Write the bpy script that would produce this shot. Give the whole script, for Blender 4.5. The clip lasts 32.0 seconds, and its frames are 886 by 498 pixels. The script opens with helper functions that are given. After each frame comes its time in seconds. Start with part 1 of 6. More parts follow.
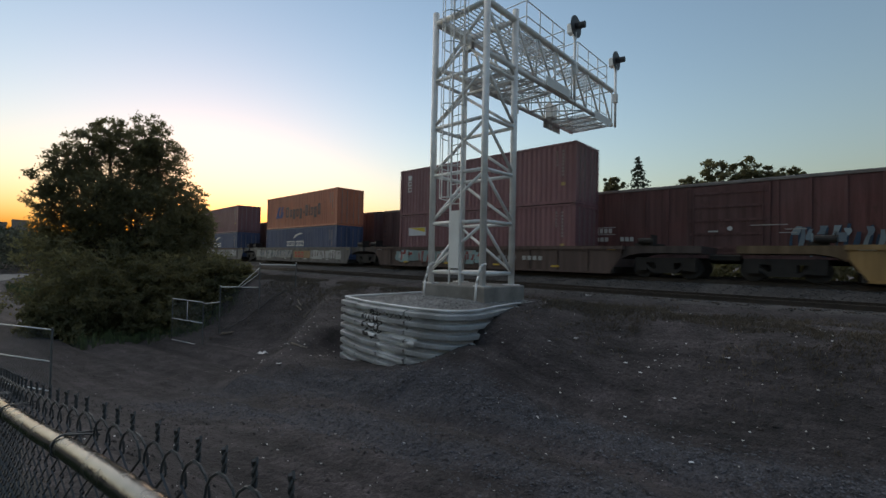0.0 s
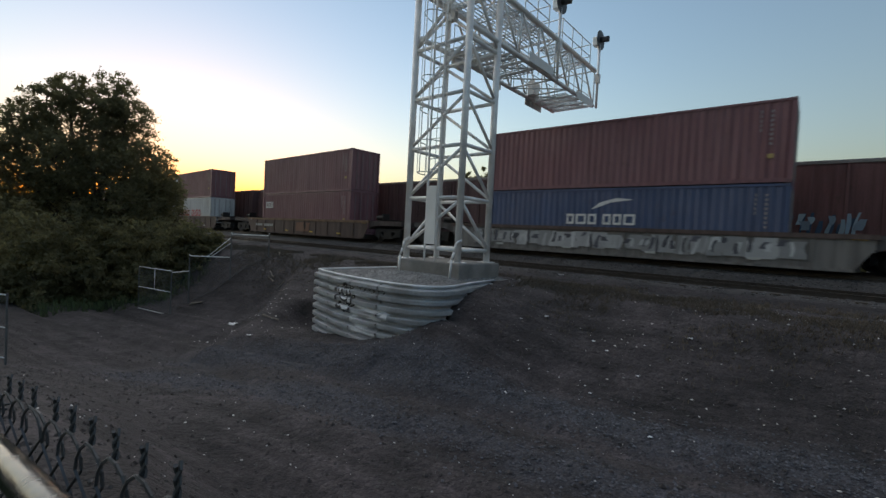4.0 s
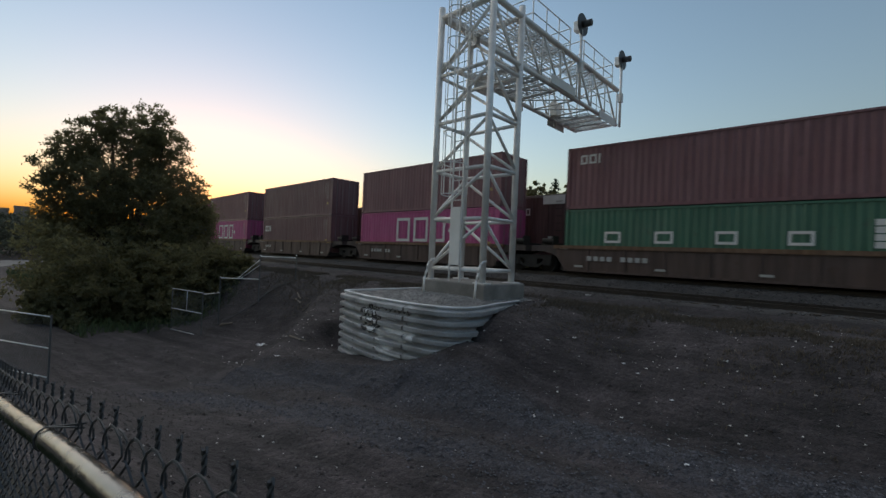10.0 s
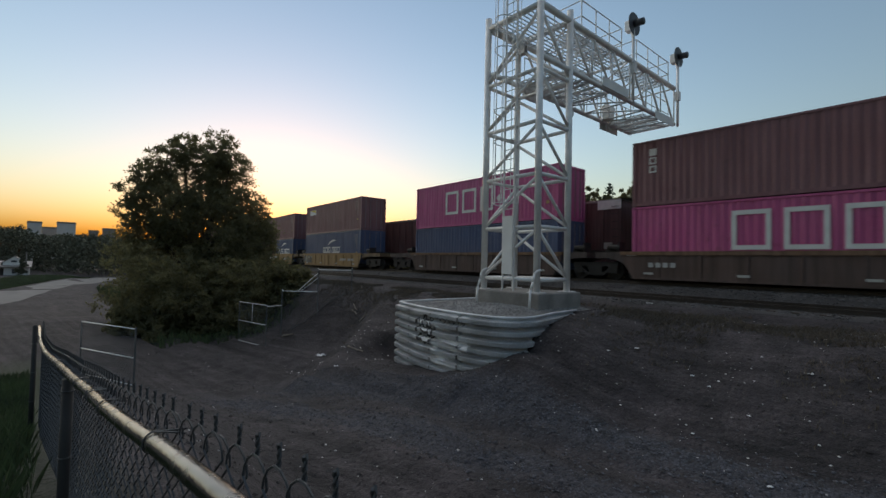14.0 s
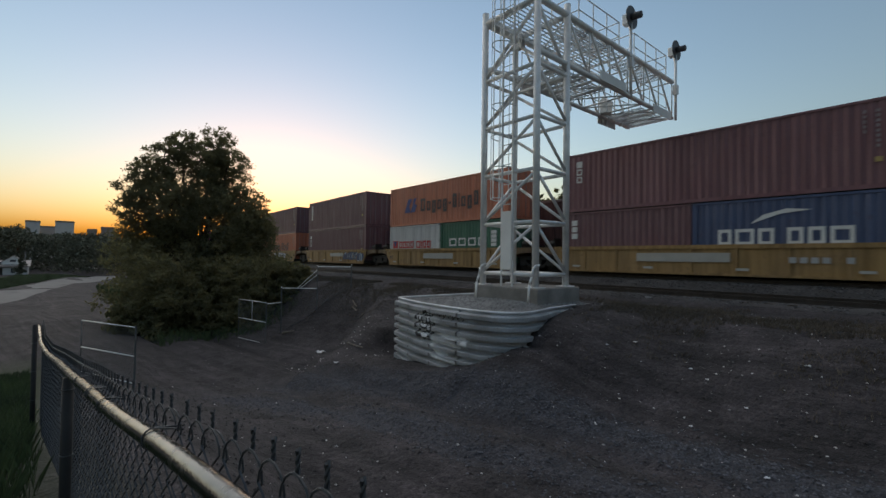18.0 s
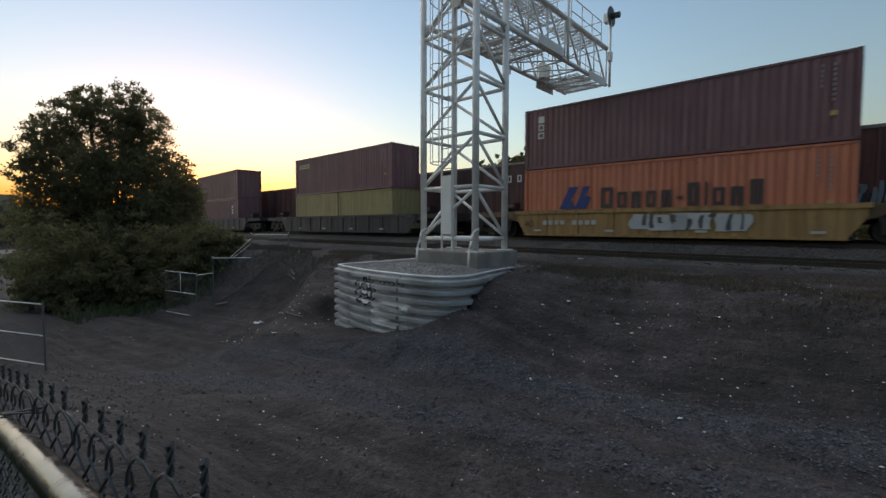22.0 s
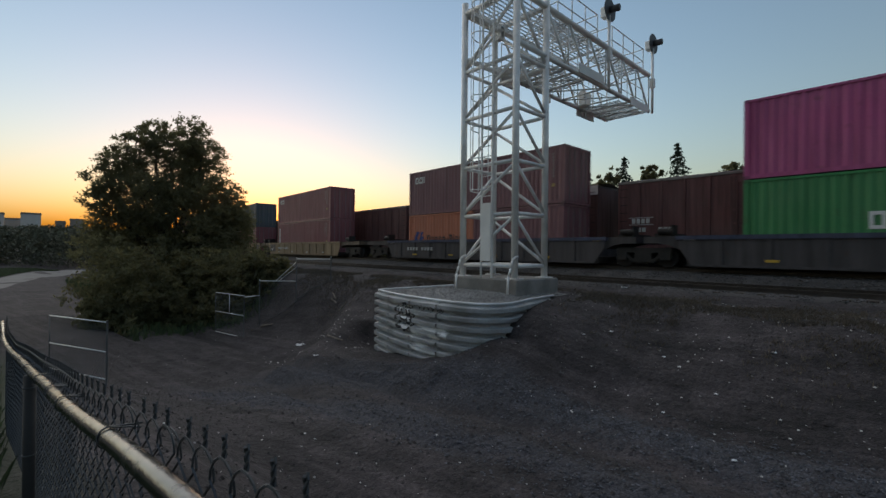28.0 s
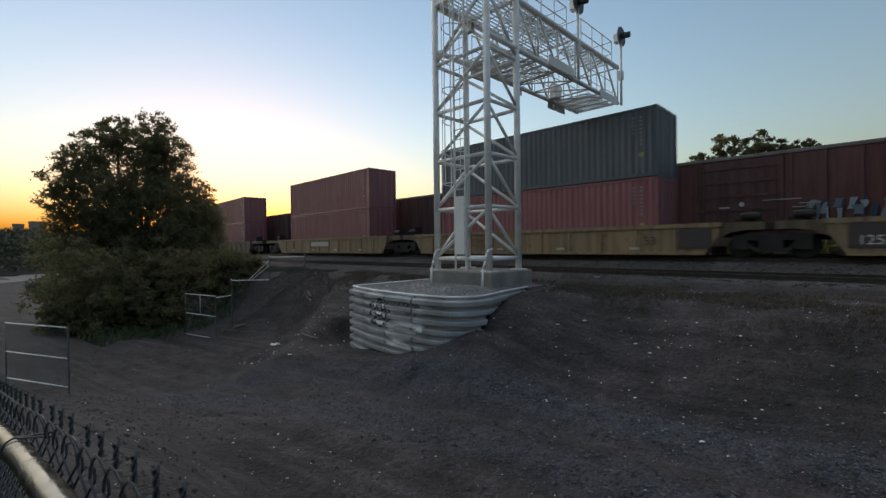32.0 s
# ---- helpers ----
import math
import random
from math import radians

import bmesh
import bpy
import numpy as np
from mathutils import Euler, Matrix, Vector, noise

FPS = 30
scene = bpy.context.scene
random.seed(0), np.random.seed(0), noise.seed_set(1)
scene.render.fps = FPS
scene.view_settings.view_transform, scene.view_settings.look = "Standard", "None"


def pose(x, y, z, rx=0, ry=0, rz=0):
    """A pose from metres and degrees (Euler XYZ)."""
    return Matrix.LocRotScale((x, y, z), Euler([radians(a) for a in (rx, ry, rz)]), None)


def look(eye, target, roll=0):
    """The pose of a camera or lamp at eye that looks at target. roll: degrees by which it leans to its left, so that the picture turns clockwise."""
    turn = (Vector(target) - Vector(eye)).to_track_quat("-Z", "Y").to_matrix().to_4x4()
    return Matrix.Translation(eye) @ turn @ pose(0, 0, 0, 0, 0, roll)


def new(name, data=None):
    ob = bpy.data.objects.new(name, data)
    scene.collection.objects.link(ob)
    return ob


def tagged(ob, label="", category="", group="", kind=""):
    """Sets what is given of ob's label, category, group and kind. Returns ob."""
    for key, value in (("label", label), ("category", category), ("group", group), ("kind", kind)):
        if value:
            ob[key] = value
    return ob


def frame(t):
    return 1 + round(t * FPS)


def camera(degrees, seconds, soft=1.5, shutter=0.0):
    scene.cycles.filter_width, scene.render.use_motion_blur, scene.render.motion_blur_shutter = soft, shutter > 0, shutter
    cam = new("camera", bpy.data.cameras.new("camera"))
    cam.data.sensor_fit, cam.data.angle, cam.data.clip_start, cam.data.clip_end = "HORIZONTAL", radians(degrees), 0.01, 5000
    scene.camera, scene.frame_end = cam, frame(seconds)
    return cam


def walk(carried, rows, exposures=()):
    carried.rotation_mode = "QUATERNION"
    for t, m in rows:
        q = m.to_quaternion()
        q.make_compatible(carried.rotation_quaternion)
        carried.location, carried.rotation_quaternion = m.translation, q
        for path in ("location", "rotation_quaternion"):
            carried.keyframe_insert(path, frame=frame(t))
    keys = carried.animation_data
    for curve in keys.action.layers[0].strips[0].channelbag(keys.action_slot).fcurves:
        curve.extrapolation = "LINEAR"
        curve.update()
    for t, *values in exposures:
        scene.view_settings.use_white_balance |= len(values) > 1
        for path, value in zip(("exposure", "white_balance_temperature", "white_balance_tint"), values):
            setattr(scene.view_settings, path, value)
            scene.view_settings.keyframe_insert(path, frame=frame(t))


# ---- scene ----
cam = camera(89.8, 32.0, shutter=0.25)
PATH = [
    (0, 0.045, 0.021, 0.593, 91.25, -1.19, 42.69),
    (0.5, 0.053, 0.024, 0.594, 91.24, -1.37, 42.83),
    (1, 0.054, 0.027, 0.594, 91.21, -1.55, 42.84),
    (1.5, 0.043, 0.035, 0.590, 90.80, -2.06, 42.52),
    (2, 0.030, 0.058, 0.584, 89.75, -2.96, 41.82),
    (2.5, 0.028, 0.092, 0.579, 88.54, -3.59, 40.98),
    (3, 0.031, 0.115, 0.578, 87.86, -3.71, 40.11),
    (3.5, 0.035, 0.120, 0.580, 87.92, -3.19, 39.56),
    (5.5, 0.052, 0.077, 0.596, 90.76, -2.17, 42.01),
    (6, 0.048, 0.062, 0.606, 91.33, -2.31, 42.35),
    (6.5, 0.041, 0.051, 0.607, 91.74, -2.43, 42.39),
    (7, 0.033, 0.050, 0.600, 91.78, -2.42, 42.21),
    (7.5, 0.031, 0.051, 0.593, 91.77, -2.37, 42.05),
    (8, 0.035, 0.048, 0.592, 91.81, -2.26, 41.95),
    (8.5, 0.038, 0.045, 0.592, 91.74, -2.09, 41.89),
    (9, 0.027, 0.045, 0.588, 91.35, -2.17, 41.84),
    (9.5, 0.018, 0.048, 0.587, 90.91, -2.44, 41.96),
    (10, 0.033, 0.048, 0.597, 90.75, -2.53, 42.78),
    (10.5, 0.042, 0.035, 0.607, 91.01, -2.51, 44.19),
    (11, 0.027, 0.018, 0.608, 91.45, -2.43, 45.67),
    (11.5, 0.017, 0.009, 0.607, 91.79, -2.13, 46.90),
    (12, 0.017, 0.004, 0.607, 91.97, -1.81, 47.84),
    (12.5, 0.012, 0.001, 0.604, 91.98, -1.66, 48.56),
    (13, 0.001, 0.001, 0.600, 91.87, -1.41, 49.08),
    (13.5, 0.001, 0.003, 0.599, 91.80, -1.24, 49.38),
    (14, 0.009, 0.005, 0.601, 91.82, -1.28, 49.35),
    (14.5, 0.010, 0.005, 0.601, 91.83, -1.48, 49.00),
    (16.5, 0.009, -0.007, 0.597, 92.07, -1.82, 49.17),
    (17, 0.010, -0.002, 0.601, 91.95, -1.62, 49.29),
    (17.5, 0.017, 0.004, 0.603, 91.65, -1.20, 49.33),
    (18, 0.032, 0.008, 0.604, 91.27, -0.78, 49.27),
    (18.5, 0.044, 0.019, 0.600, 90.72, -0.56, 48.60),
    (19, 0.042, 0.042, 0.586, 90.01, -0.69, 47.14),
    (19.5, 0.037, 0.065, 0.576, 89.28, -0.79, 45.75),
    (20, 0.033, 0.087, 0.570, 88.66, -0.60, 44.62),
    (20.5, 0.021, 0.113, 0.562, 88.21, -0.38, 43.40),
    (21, 0.014, 0.128, 0.557, 87.80, -0.30, 42.46),
    (21.5, 0.014, 0.130, 0.561, 87.36, -0.28, 42.02),
    (22, 0.018, 0.134, 0.568, 87.00, -0.05, 41.95),
    (22.5, 0.034, 0.134, 0.581, 87.34, 0.08, 42.40),
    (23, 0.044, 0.112, 0.598, 88.39, 0.08, 43.25),
    (23.5, 0.050, 0.076, 0.610, 89.47, -0.23, 43.98),
    (24, 0.056, 0.050, 0.614, 90.10, -0.56, 44.46),
    (24.5, 0.052, 0.043, 0.610, 90.31, -0.59, 44.94),
    (25, 0.050, 0.044, 0.607, 90.43, -0.48, 45.38),
    (25.5, 0.066, 0.044, 0.609, 90.44, -0.26, 45.80),
    (27.5, 0.070, 0.053, 0.610, 90.41, -0.51, 46.49),
    (28, 0.065, 0.043, 0.610, 90.22, -0.57, 46.88),
    (28.5, 0.066, 0.034, 0.611, 90.13, -0.66, 47.16),
    (29, 0.063, 0.029, 0.610, 90.20, -0.85, 47.23),
    (29.5, 0.057, 0.036, 0.606, 90.22, -0.71, 47.05),
    (30, 0.057, 0.056, 0.598, 89.91, -0.18, 46.46),
    (30.5, 0.049, 0.078, 0.586, 89.49, 0.21, 45.57),
    (31, 0.040, 0.103, 0.577, 89.22, 0.41, 44.57),
    (31.5, 0.055, 0.133, 0.578, 89.26, 0.53, 43.78),
    (32, 0.090, 0.149, 0.588, 89.54, 0.76, 43.98),
]
walk(cam, [(t, pose(x, y, z, a, b, c)) for t, x, y, z, a, b, c in PATH], [(t, 3.4 + e, 6700, 5) for t, e in ((0, 0.0), (2, 0.03), (3, 0.17), (4.5, 0.1), (7, -0.02), (10, -0.08), (13, -0.03), (17, -0.05), (19, -0.1), (20, 0.0), (21, 0.1), (22, 0.12), (23, 0.06), (24, -0.1), (28, -0.12), (29.5, -0.1), (31, 0.06), (32, 0.1))])

# ---- light ----
SUN_AZ = 70.0      # degrees to the west of the cross-track axis
world = bpy.data.worlds.new("dusk")
scene.world = world
world.use_nodes = True
wn = world.node_tree
sky = wn.nodes.new("ShaderNodeTexSky")
sky.sky_type = "NISHITA"
sky.sun_disc = False
sky.sun_elevation = radians(-0.6)
sky.sun_rotation = radians(-SUN_AZ)
sky.air_density, sky.dust_density, sky.ozone_density = 1.0, 3.3, 1.5
wn.links.new(sky.outputs[0], wn.nodes["Background"].inputs[0])
wn.nodes["Background"].inputs[1].default_value = 0.15
sun = new("sun", bpy.data.lights.new("sun", "SUN"))
sun.data.energy, sun.data.angle, sun.data.color = 0.2, radians(120), (1.0, 0.88, 0.78)
sun.matrix_world = look((0, 0, 0), (math.sin(radians(SUN_AZ)) , -math.cos(radians(SUN_AZ)), -0.6))


# ---- materials ----
def material(name, base, rough=0.7, metal=0.0, spread=0.25, scale=6.0, bump=0.1, bump_scale=40.0, tint=None, own=False, island=0.0):
    """A surface with two scales of variation in its colour and a fine relief. own: takes the object's colour."""
    m = bpy.data.materials.new(name)
    m.use_nodes = True
    nt = m.node_tree
    b = nt.nodes["Principled BSDF"]
    b.inputs["Roughness"].default_value = rough
    b.inputs["Metallic"].default_value = metal
    co = nt.nodes.new("ShaderNodeTexCoord")
    big = nt.nodes.new("ShaderNodeTexNoise")
    big.inputs["Scale"].default_value = scale
    big.inputs["Detail"].default_value = 6.0
    fine = nt.nodes.new("ShaderNodeTexNoise")
    fine.inputs["Scale"].default_value = bump_scale
    fine.inputs["Detail"].default_value = 4.0
    for n in (big, fine):
        nt.links.new(co.outputs["Object"], n.inputs["Vector"])
    ramp = nt.nodes.new("ShaderNodeMapRange")
    ramp.inputs[1].default_value, ramp.inputs[2].default_value = 0.3, 0.7
    nt.links.new(big.outputs["Fac"], ramp.inputs[0])
    mix = nt.nodes.new("ShaderNodeMix")
    mix.data_type = "RGBA"
    nt.links.new(ramp.outputs[0], mix.inputs["Factor"])
    if own:
        info = nt.nodes.new("ShaderNodeObjectInfo")
        lo = nt.nodes.new("ShaderNodeMix")
        lo.data_type, lo.blend_type = "RGBA", "MULTIPLY"
        lo.inputs["Factor"].default_value = 1.0
        nt.links.new(info.outputs["Color"], lo.inputs["A"])
        lo.inputs["B"].default_value = (1 - spread, 1 - spread, 1 - spread, 1)
        nt.links.new(lo.outputs["Result"], mix.inputs["A"])
        nt.links.new(info.outputs["Color"], mix.inputs["B"])
    else:
        t = tint or tuple(c * (1 + spread) for c in base)
        mix.inputs["A"].default_value = (*[c * (1 - spread) for c in base], 1)
        mix.inputs["B"].default_value = (*[min(c, 1) for c in t], 1)
    last = mix.outputs["Result"]
    grain = nt.nodes.new("ShaderNodeMapRange")
    grain.inputs[1].default_value, grain.inputs[2].default_value = 0.25, 0.75
    grain.inputs[3].default_value, grain.inputs[4].default_value = 1 - spread * 0.6, 1 + spread * 0.4
    nt.links.new(fine.outputs["Fac"], grain.inputs[0])
    mul = nt.nodes.new("ShaderNodeMix")
    mul.data_type, mul.blend_type = "RGBA", "MULTIPLY"
    mul.inputs["Factor"].default_value = 1.0
    nt.links.new(last, mul.inputs["A"])
    nt.links.new(grain.outputs[0], mul.inputs["B"])
    last = mul.outputs["Result"]
    if island:
        geo = nt.nodes.new("ShaderNodeNewGeometry")
        r2 = nt.nodes.new("ShaderNodeMapRange")
        r2.inputs[3].default_value, r2.inputs[4].default_value = 1 - island, 1 + island
        nt.links.new(geo.outputs["Random Per Island"], r2.inputs[0])
        m2 = nt.nodes.new("ShaderNodeMix")
        m2.data_type, m2.blend_type = "RGBA", "MULTIPLY"
        m2.inputs["Factor"].default_value = 1.0
        nt.links.new(last, m2.inputs["A"])
        nt.links.new(r2.outputs[0], m2.inputs["B"])
        last = m2.outputs["Result"]
    nt.links.new(last, b.inputs["Base Color"])
    if bump:
        bp = nt.nodes.new("ShaderNodeBump")
        bp.inputs["Strength"].default_value = bump
        bp.inputs["Distance"].default_value = 0.02
        nt.links.new(fine.outputs["Fac"], bp.inputs["Height"])
        nt.links.new(bp.outputs[0], b.inputs["Normal"])
    return m


def painted_steel(name, rough, fade, dirt, chalk=(0.2, 0.17, 0.175)):
    """Old paint in the object's colour: chalky fading, dark runs down the sheet, rust spots; no two objects alike."""
    m = bpy.data.materials.new(name)
    m.use_nodes = True
    nt = m.node_tree
    b = nt.nodes["Principled BSDF"]
    b.inputs["Roughness"].default_value = rough
    co = nt.nodes.new("ShaderNodeTexCoord")
    info = nt.nodes.new("ShaderNodeObjectInfo")
    away = nt.nodes.new("ShaderNodeMath")
    away.operation = "MULTIPLY"
    away.inputs[1].default_value = 90.0
    nt.links.new(info.outputs["Random"], away.inputs[0])
    shift = nt.nodes.new("ShaderNodeVectorMath")
    nt.links.new(co.outputs["Object"], shift.inputs[0])
    nt.links.new(away.outputs[0], shift.inputs[1])

    def cloud(scale, stretch, detail):
        mp = nt.nodes.new("ShaderNodeMapping")
        mp.inputs["Scale"].default_value = stretch
        nt.links.new(shift.outputs[0], mp.inputs["Vector"])
        n = nt.nodes.new("ShaderNodeTexNoise")
        n.inputs["Scale"].default_value, n.inputs["Detail"].default_value = scale, detail
        nt.links.new(mp.outputs[0], n.inputs["Vector"])
        return n

    def spread(src, a, c, lo, hi):
        r = nt.nodes.new("ShaderNodeMapRange")
        for i, v in enumerate((a, c, lo, hi)):
            r.inputs[i + 1].default_value = v
        nt.links.new(src, r.inputs[0])
        return r.outputs[0]

    def blend(kind, fac, a, c):
        x = nt.nodes.new("ShaderNodeMix")
        x.data_type, x.blend_type = "RGBA", kind
        for sock, v in (("Factor", fac), ("A", a), ("B", c)):
            if isinstance(v, (int, float, tuple)):
                x.inputs[sock].default_value = v
            else:
                nt.links.new(v, x.inputs[sock])
        return x.outputs["Result"]
    patch, runs, spots, grain = cloud(0.5, (1, 1, 1.6), 5), cloud(2.2, (2.0, 2.0, 0.16), 5), cloud(3.4, (1, 1, 0.7), 8), cloud(28, (1, 1, 1), 3)
    last = blend("MIX", spread(patch.outputs["Fac"], 0.3, 0.7, fade * 0.55, fade * 1.35), info.outputs["Color"], (*chalk, 1))
    last = blend("MULTIPLY", 1.0, last, spread(runs.outputs["Fac"], 0.33, 0.66, 1 - dirt, 1.06))
    last = blend("MULTIPLY", 1.0, last, spread(grain.outputs["Fac"], 0.3, 0.7, 0.9, 1.06))
    last = blend("MIX", spread(spots.outputs["Fac"], 0.62, 0.74, 0.0, dirt * 1.6), last, (0.07, 0.035, 0.025, 1))
    nt.links.new(last, b.inputs["Base Color"])
    nt.links.new(spread(runs.outputs["Fac"], 0.3, 0.7, rough + 0.12, rough - 0.08), b.inputs["Roughness"])
    bp = nt.nodes.new("ShaderNodeBump")
    bp.inputs["Strength"].default_value, bp.inputs["Distance"].default_value = 0.12, 0.02
    nt.links.new(spots.outputs["Fac"], bp.inputs["Height"])
    nt.links.new(bp.outputs[0], b.inputs["Normal"])
    return m


PAINT = painted_steel("container_paint", 0.5, 0.14, 0.2, (0.26, 0.215, 0.22))
CARPAINT = painted_steel("car_paint", 0.68, 0.3, 0.35, (0.12, 0.1, 0.1))
MARK = material("marking_paint", (0.75, 0.75, 0.75), 0.6, 0.0, 0.15, 2.0, 0.0, 30, own=True)
FACADE = material("facade", (0.4, 0.4, 0.4), 0.8, 0.0, 0.15, 0.3, 0.0, 5, own=True)
STEEL_DARK = material("dark_steel", (0.03, 0.027, 0.025), 0.75, 0.3, 0.3, 3, 0.2, 30)
GALV = material("galvanised_steel", (0.7, 0.7, 0.69), 0.5, 0.25, 0.14, 2.5, 0.08, 30)
ROD = material("dull_rod_paint", (0.22, 0.2, 0.19), 0.6, 0.1, 0.2, 3, 0.05, 30)
CULVERT = material("corrugated_galvanised_steel", (0.54, 0.56, 0.58), 0.5, 0.15, 0.22, 1.6, 0.08, 25)
SPRAY_BLACK = material("black_spray", (0.03, 0.03, 0.035), 0.6, 0, 0.3, 4, 0, 30)
SPRAY_WHITE = material("white_spray", (0.68, 0.7, 0.72), 0.6, 0, 0.12, 4, 0, 30)
SIGNAL_BLACK = material("black_signal_paint", (0.06, 0.062, 0.068), 0.5, 0, 0.2, 4, 0.05, 30)
WHITE_BOARD = material("white_painted_board", (0.7, 0.7, 0.68), 0.6, 0, 0.08, 1.5, 0.02, 30)
DARK_GLASS = material("dark_window_glass", (0.05, 0.06, 0.07), 0.2, 0, 0.1, 2, 0, 10)
ROOF = material("weathered_roof_sheet", (0.22, 0.2, 0.19), 0.5, 0.4, 0.25, 1.2, 0.1, 20)
CONCRETE = material("concrete", (0.21, 0.2, 0.185), 0.9, 0, 0.3, 1.6, 0.3, 30)
GRAVEL = material("grey_gravel", (0.2, 0.195, 0.19), 0.9, 0, 0.3, 1.0, 0.8, 14, island=0.4)
BALLAST = material("ballast_bed", (0.05, 0.047, 0.046), 0.95, 0, 0.35, 1.2, 0.9, 16)
BALLAST_STONE = material("ballast_stone", (0.085, 0.082, 0.084), 0.9, 0, 0.2, 5, 0.2, 40, island=0.5)
STONE = material("dull_stone", (0.062, 0.058, 0.057), 0.9, 0, 0.2, 5, 0.2, 40, island=0.4)
CLOD = material("dark_earth_clod", (0.044, 0.038, 0.038), 0.95, 0, 0.3, 6, 0.5, 60, island=0.4)
ROADSTONE = material("bluish_road_stone", (0.072, 0.074, 0.086), 0.9, 0, 0.2, 5, 0.2, 40, island=0.55)
PALE_STONE = material("pale_limestone", (0.5, 0.48, 0.46), 0.9, 0, 0.2, 5, 0.2, 40, island=0.4)
PALE_GRAVEL = material("pale_gravel_road", (0.15, 0.145, 0.14), 0.95, 0, 0.2, 0.7, 0.5, 10)
RAILSTEEL = material("rail_steel", (0.05, 0.04, 0.034), 0.55, 0.35, 0.3, 4, 0.1, 30)
TIE = material("creosoted_timber", (0.045, 0.036, 0.03), 0.9, 0, 0.3, 3, 0.4, 20)
LEAF = material("leaves", (0.115, 0.115, 0.065), 0.85, 0, 0.3, 1.0, 0, 5, island=0.45)
def let_light_through(m, colour, share):
    """Thin leaves: part of the light goes through them."""
    nt = m.node_tree
    b = nt.nodes["Principled BSDF"]
    thin = nt.nodes.new("ShaderNodeBsdfTranslucent")
    thin.inputs["Color"].default_value = (*colour, 1)
    mix = nt.nodes.new("ShaderNodeMixShader")
    mix.inputs[0].default_value = share
    nt.links.new(b.outputs[0], mix.inputs[1])
    nt.links.new(thin.outputs[0], mix.inputs[2])
    nt.links.new(mix.outputs[0], nt.nodes["Material Output"].inputs["Surface"])


let_light_through(LEAF, (0.2, 0.19, 0.09), 0.5)
FAR_LEAF = material("distant_leaves", (0.085, 0.09, 0.06), 0.85, 0, 0.2, 0.3, 0, 5, island=0.25)
NEEDLE = material("conifer_needles", (0.03, 0.045, 0.025), 0.7, 0, 0.3, 1.0, 0, 5, island=0.4)
GRASS = material("green_grass", (0.06, 0.085, 0.03), 0.7, 0, 0.3, 0.5, 0, 5, island=0.4)
DRYGRASS = material("dry_grass", (0.1, 0.08, 0.058), 0.8, 0, 0.3, 0.5, 0, 5, island=0.45)
DRYWOOD = material("dry_wood", (0.2, 0.17, 0.14), 0.9, 0, 0.3, 4, 0.4, 25)
BARK = material("bark", (0.06, 0.05, 0.04), 0.95, 0, 0.3, 4, 0.5, 20)
LITTER = material("white_litter", (0.65, 0.65, 0.66), 0.6, 0, 0.1, 6, 0, 30)
# posts and caps of the near fence: one near-black base colour
POST_DARK = material("near_black_post", (0.02, 0.021, 0.022), 0.7, 0.2, 0.25, 3, 0.1, 40)
FENCE_DARK = material("dull_galvanised_post", (0.12, 0.124, 0.128), 0.6, 0.3, 0.2, 3, 0.1, 40)
WIRE = material("dull_wire", (0.066, 0.071, 0.077), 0.5, 0.5, 0.2, 6, 0, 40)
WORN_RAIL = material("worn_galvanised_rail", (0.085, 0.09, 0.09), 0.3, 0.85, 0.25, 9, 0.06, 90)
def worn_gloss(m, lo, hi):
    """Polish that comes and goes in small patches."""
    nt = m.node_tree
    n = nt.nodes.new("ShaderNodeTexNoise")
    n.inputs["Scale"].default_value, n.inputs["Detail"].default_value = 22.0, 8
    nt.links.new(nt.nodes["Texture Coordinate"].outputs["Object"], n.inputs["Vector"])
    r = nt.nodes.new("ShaderNodeMapRange")
    r.inputs[1].default_value, r.inputs[2].default_value, r.inputs[3].default_value, r.inputs[4].default_value = 0.35, 0.65, lo, hi
    nt.links.new(n.outputs["Fac"], r.inputs[0])
    nt.links.new(r.outputs[0], nt.nodes["Principled BSDF"].inputs["Roughness"])


worn_gloss(WORN_RAIL, 0.15, 0.3)
DEER_COAT = material("deer_coat", (0.075, 0.038, 0.024), 0.9, 0, 0.25, 5, 0.3, 60)
DEER_WHITE = material("white_fur", (0.45, 0.43, 0.41), 0.9, 0, 0.1, 5, 0.3, 60)


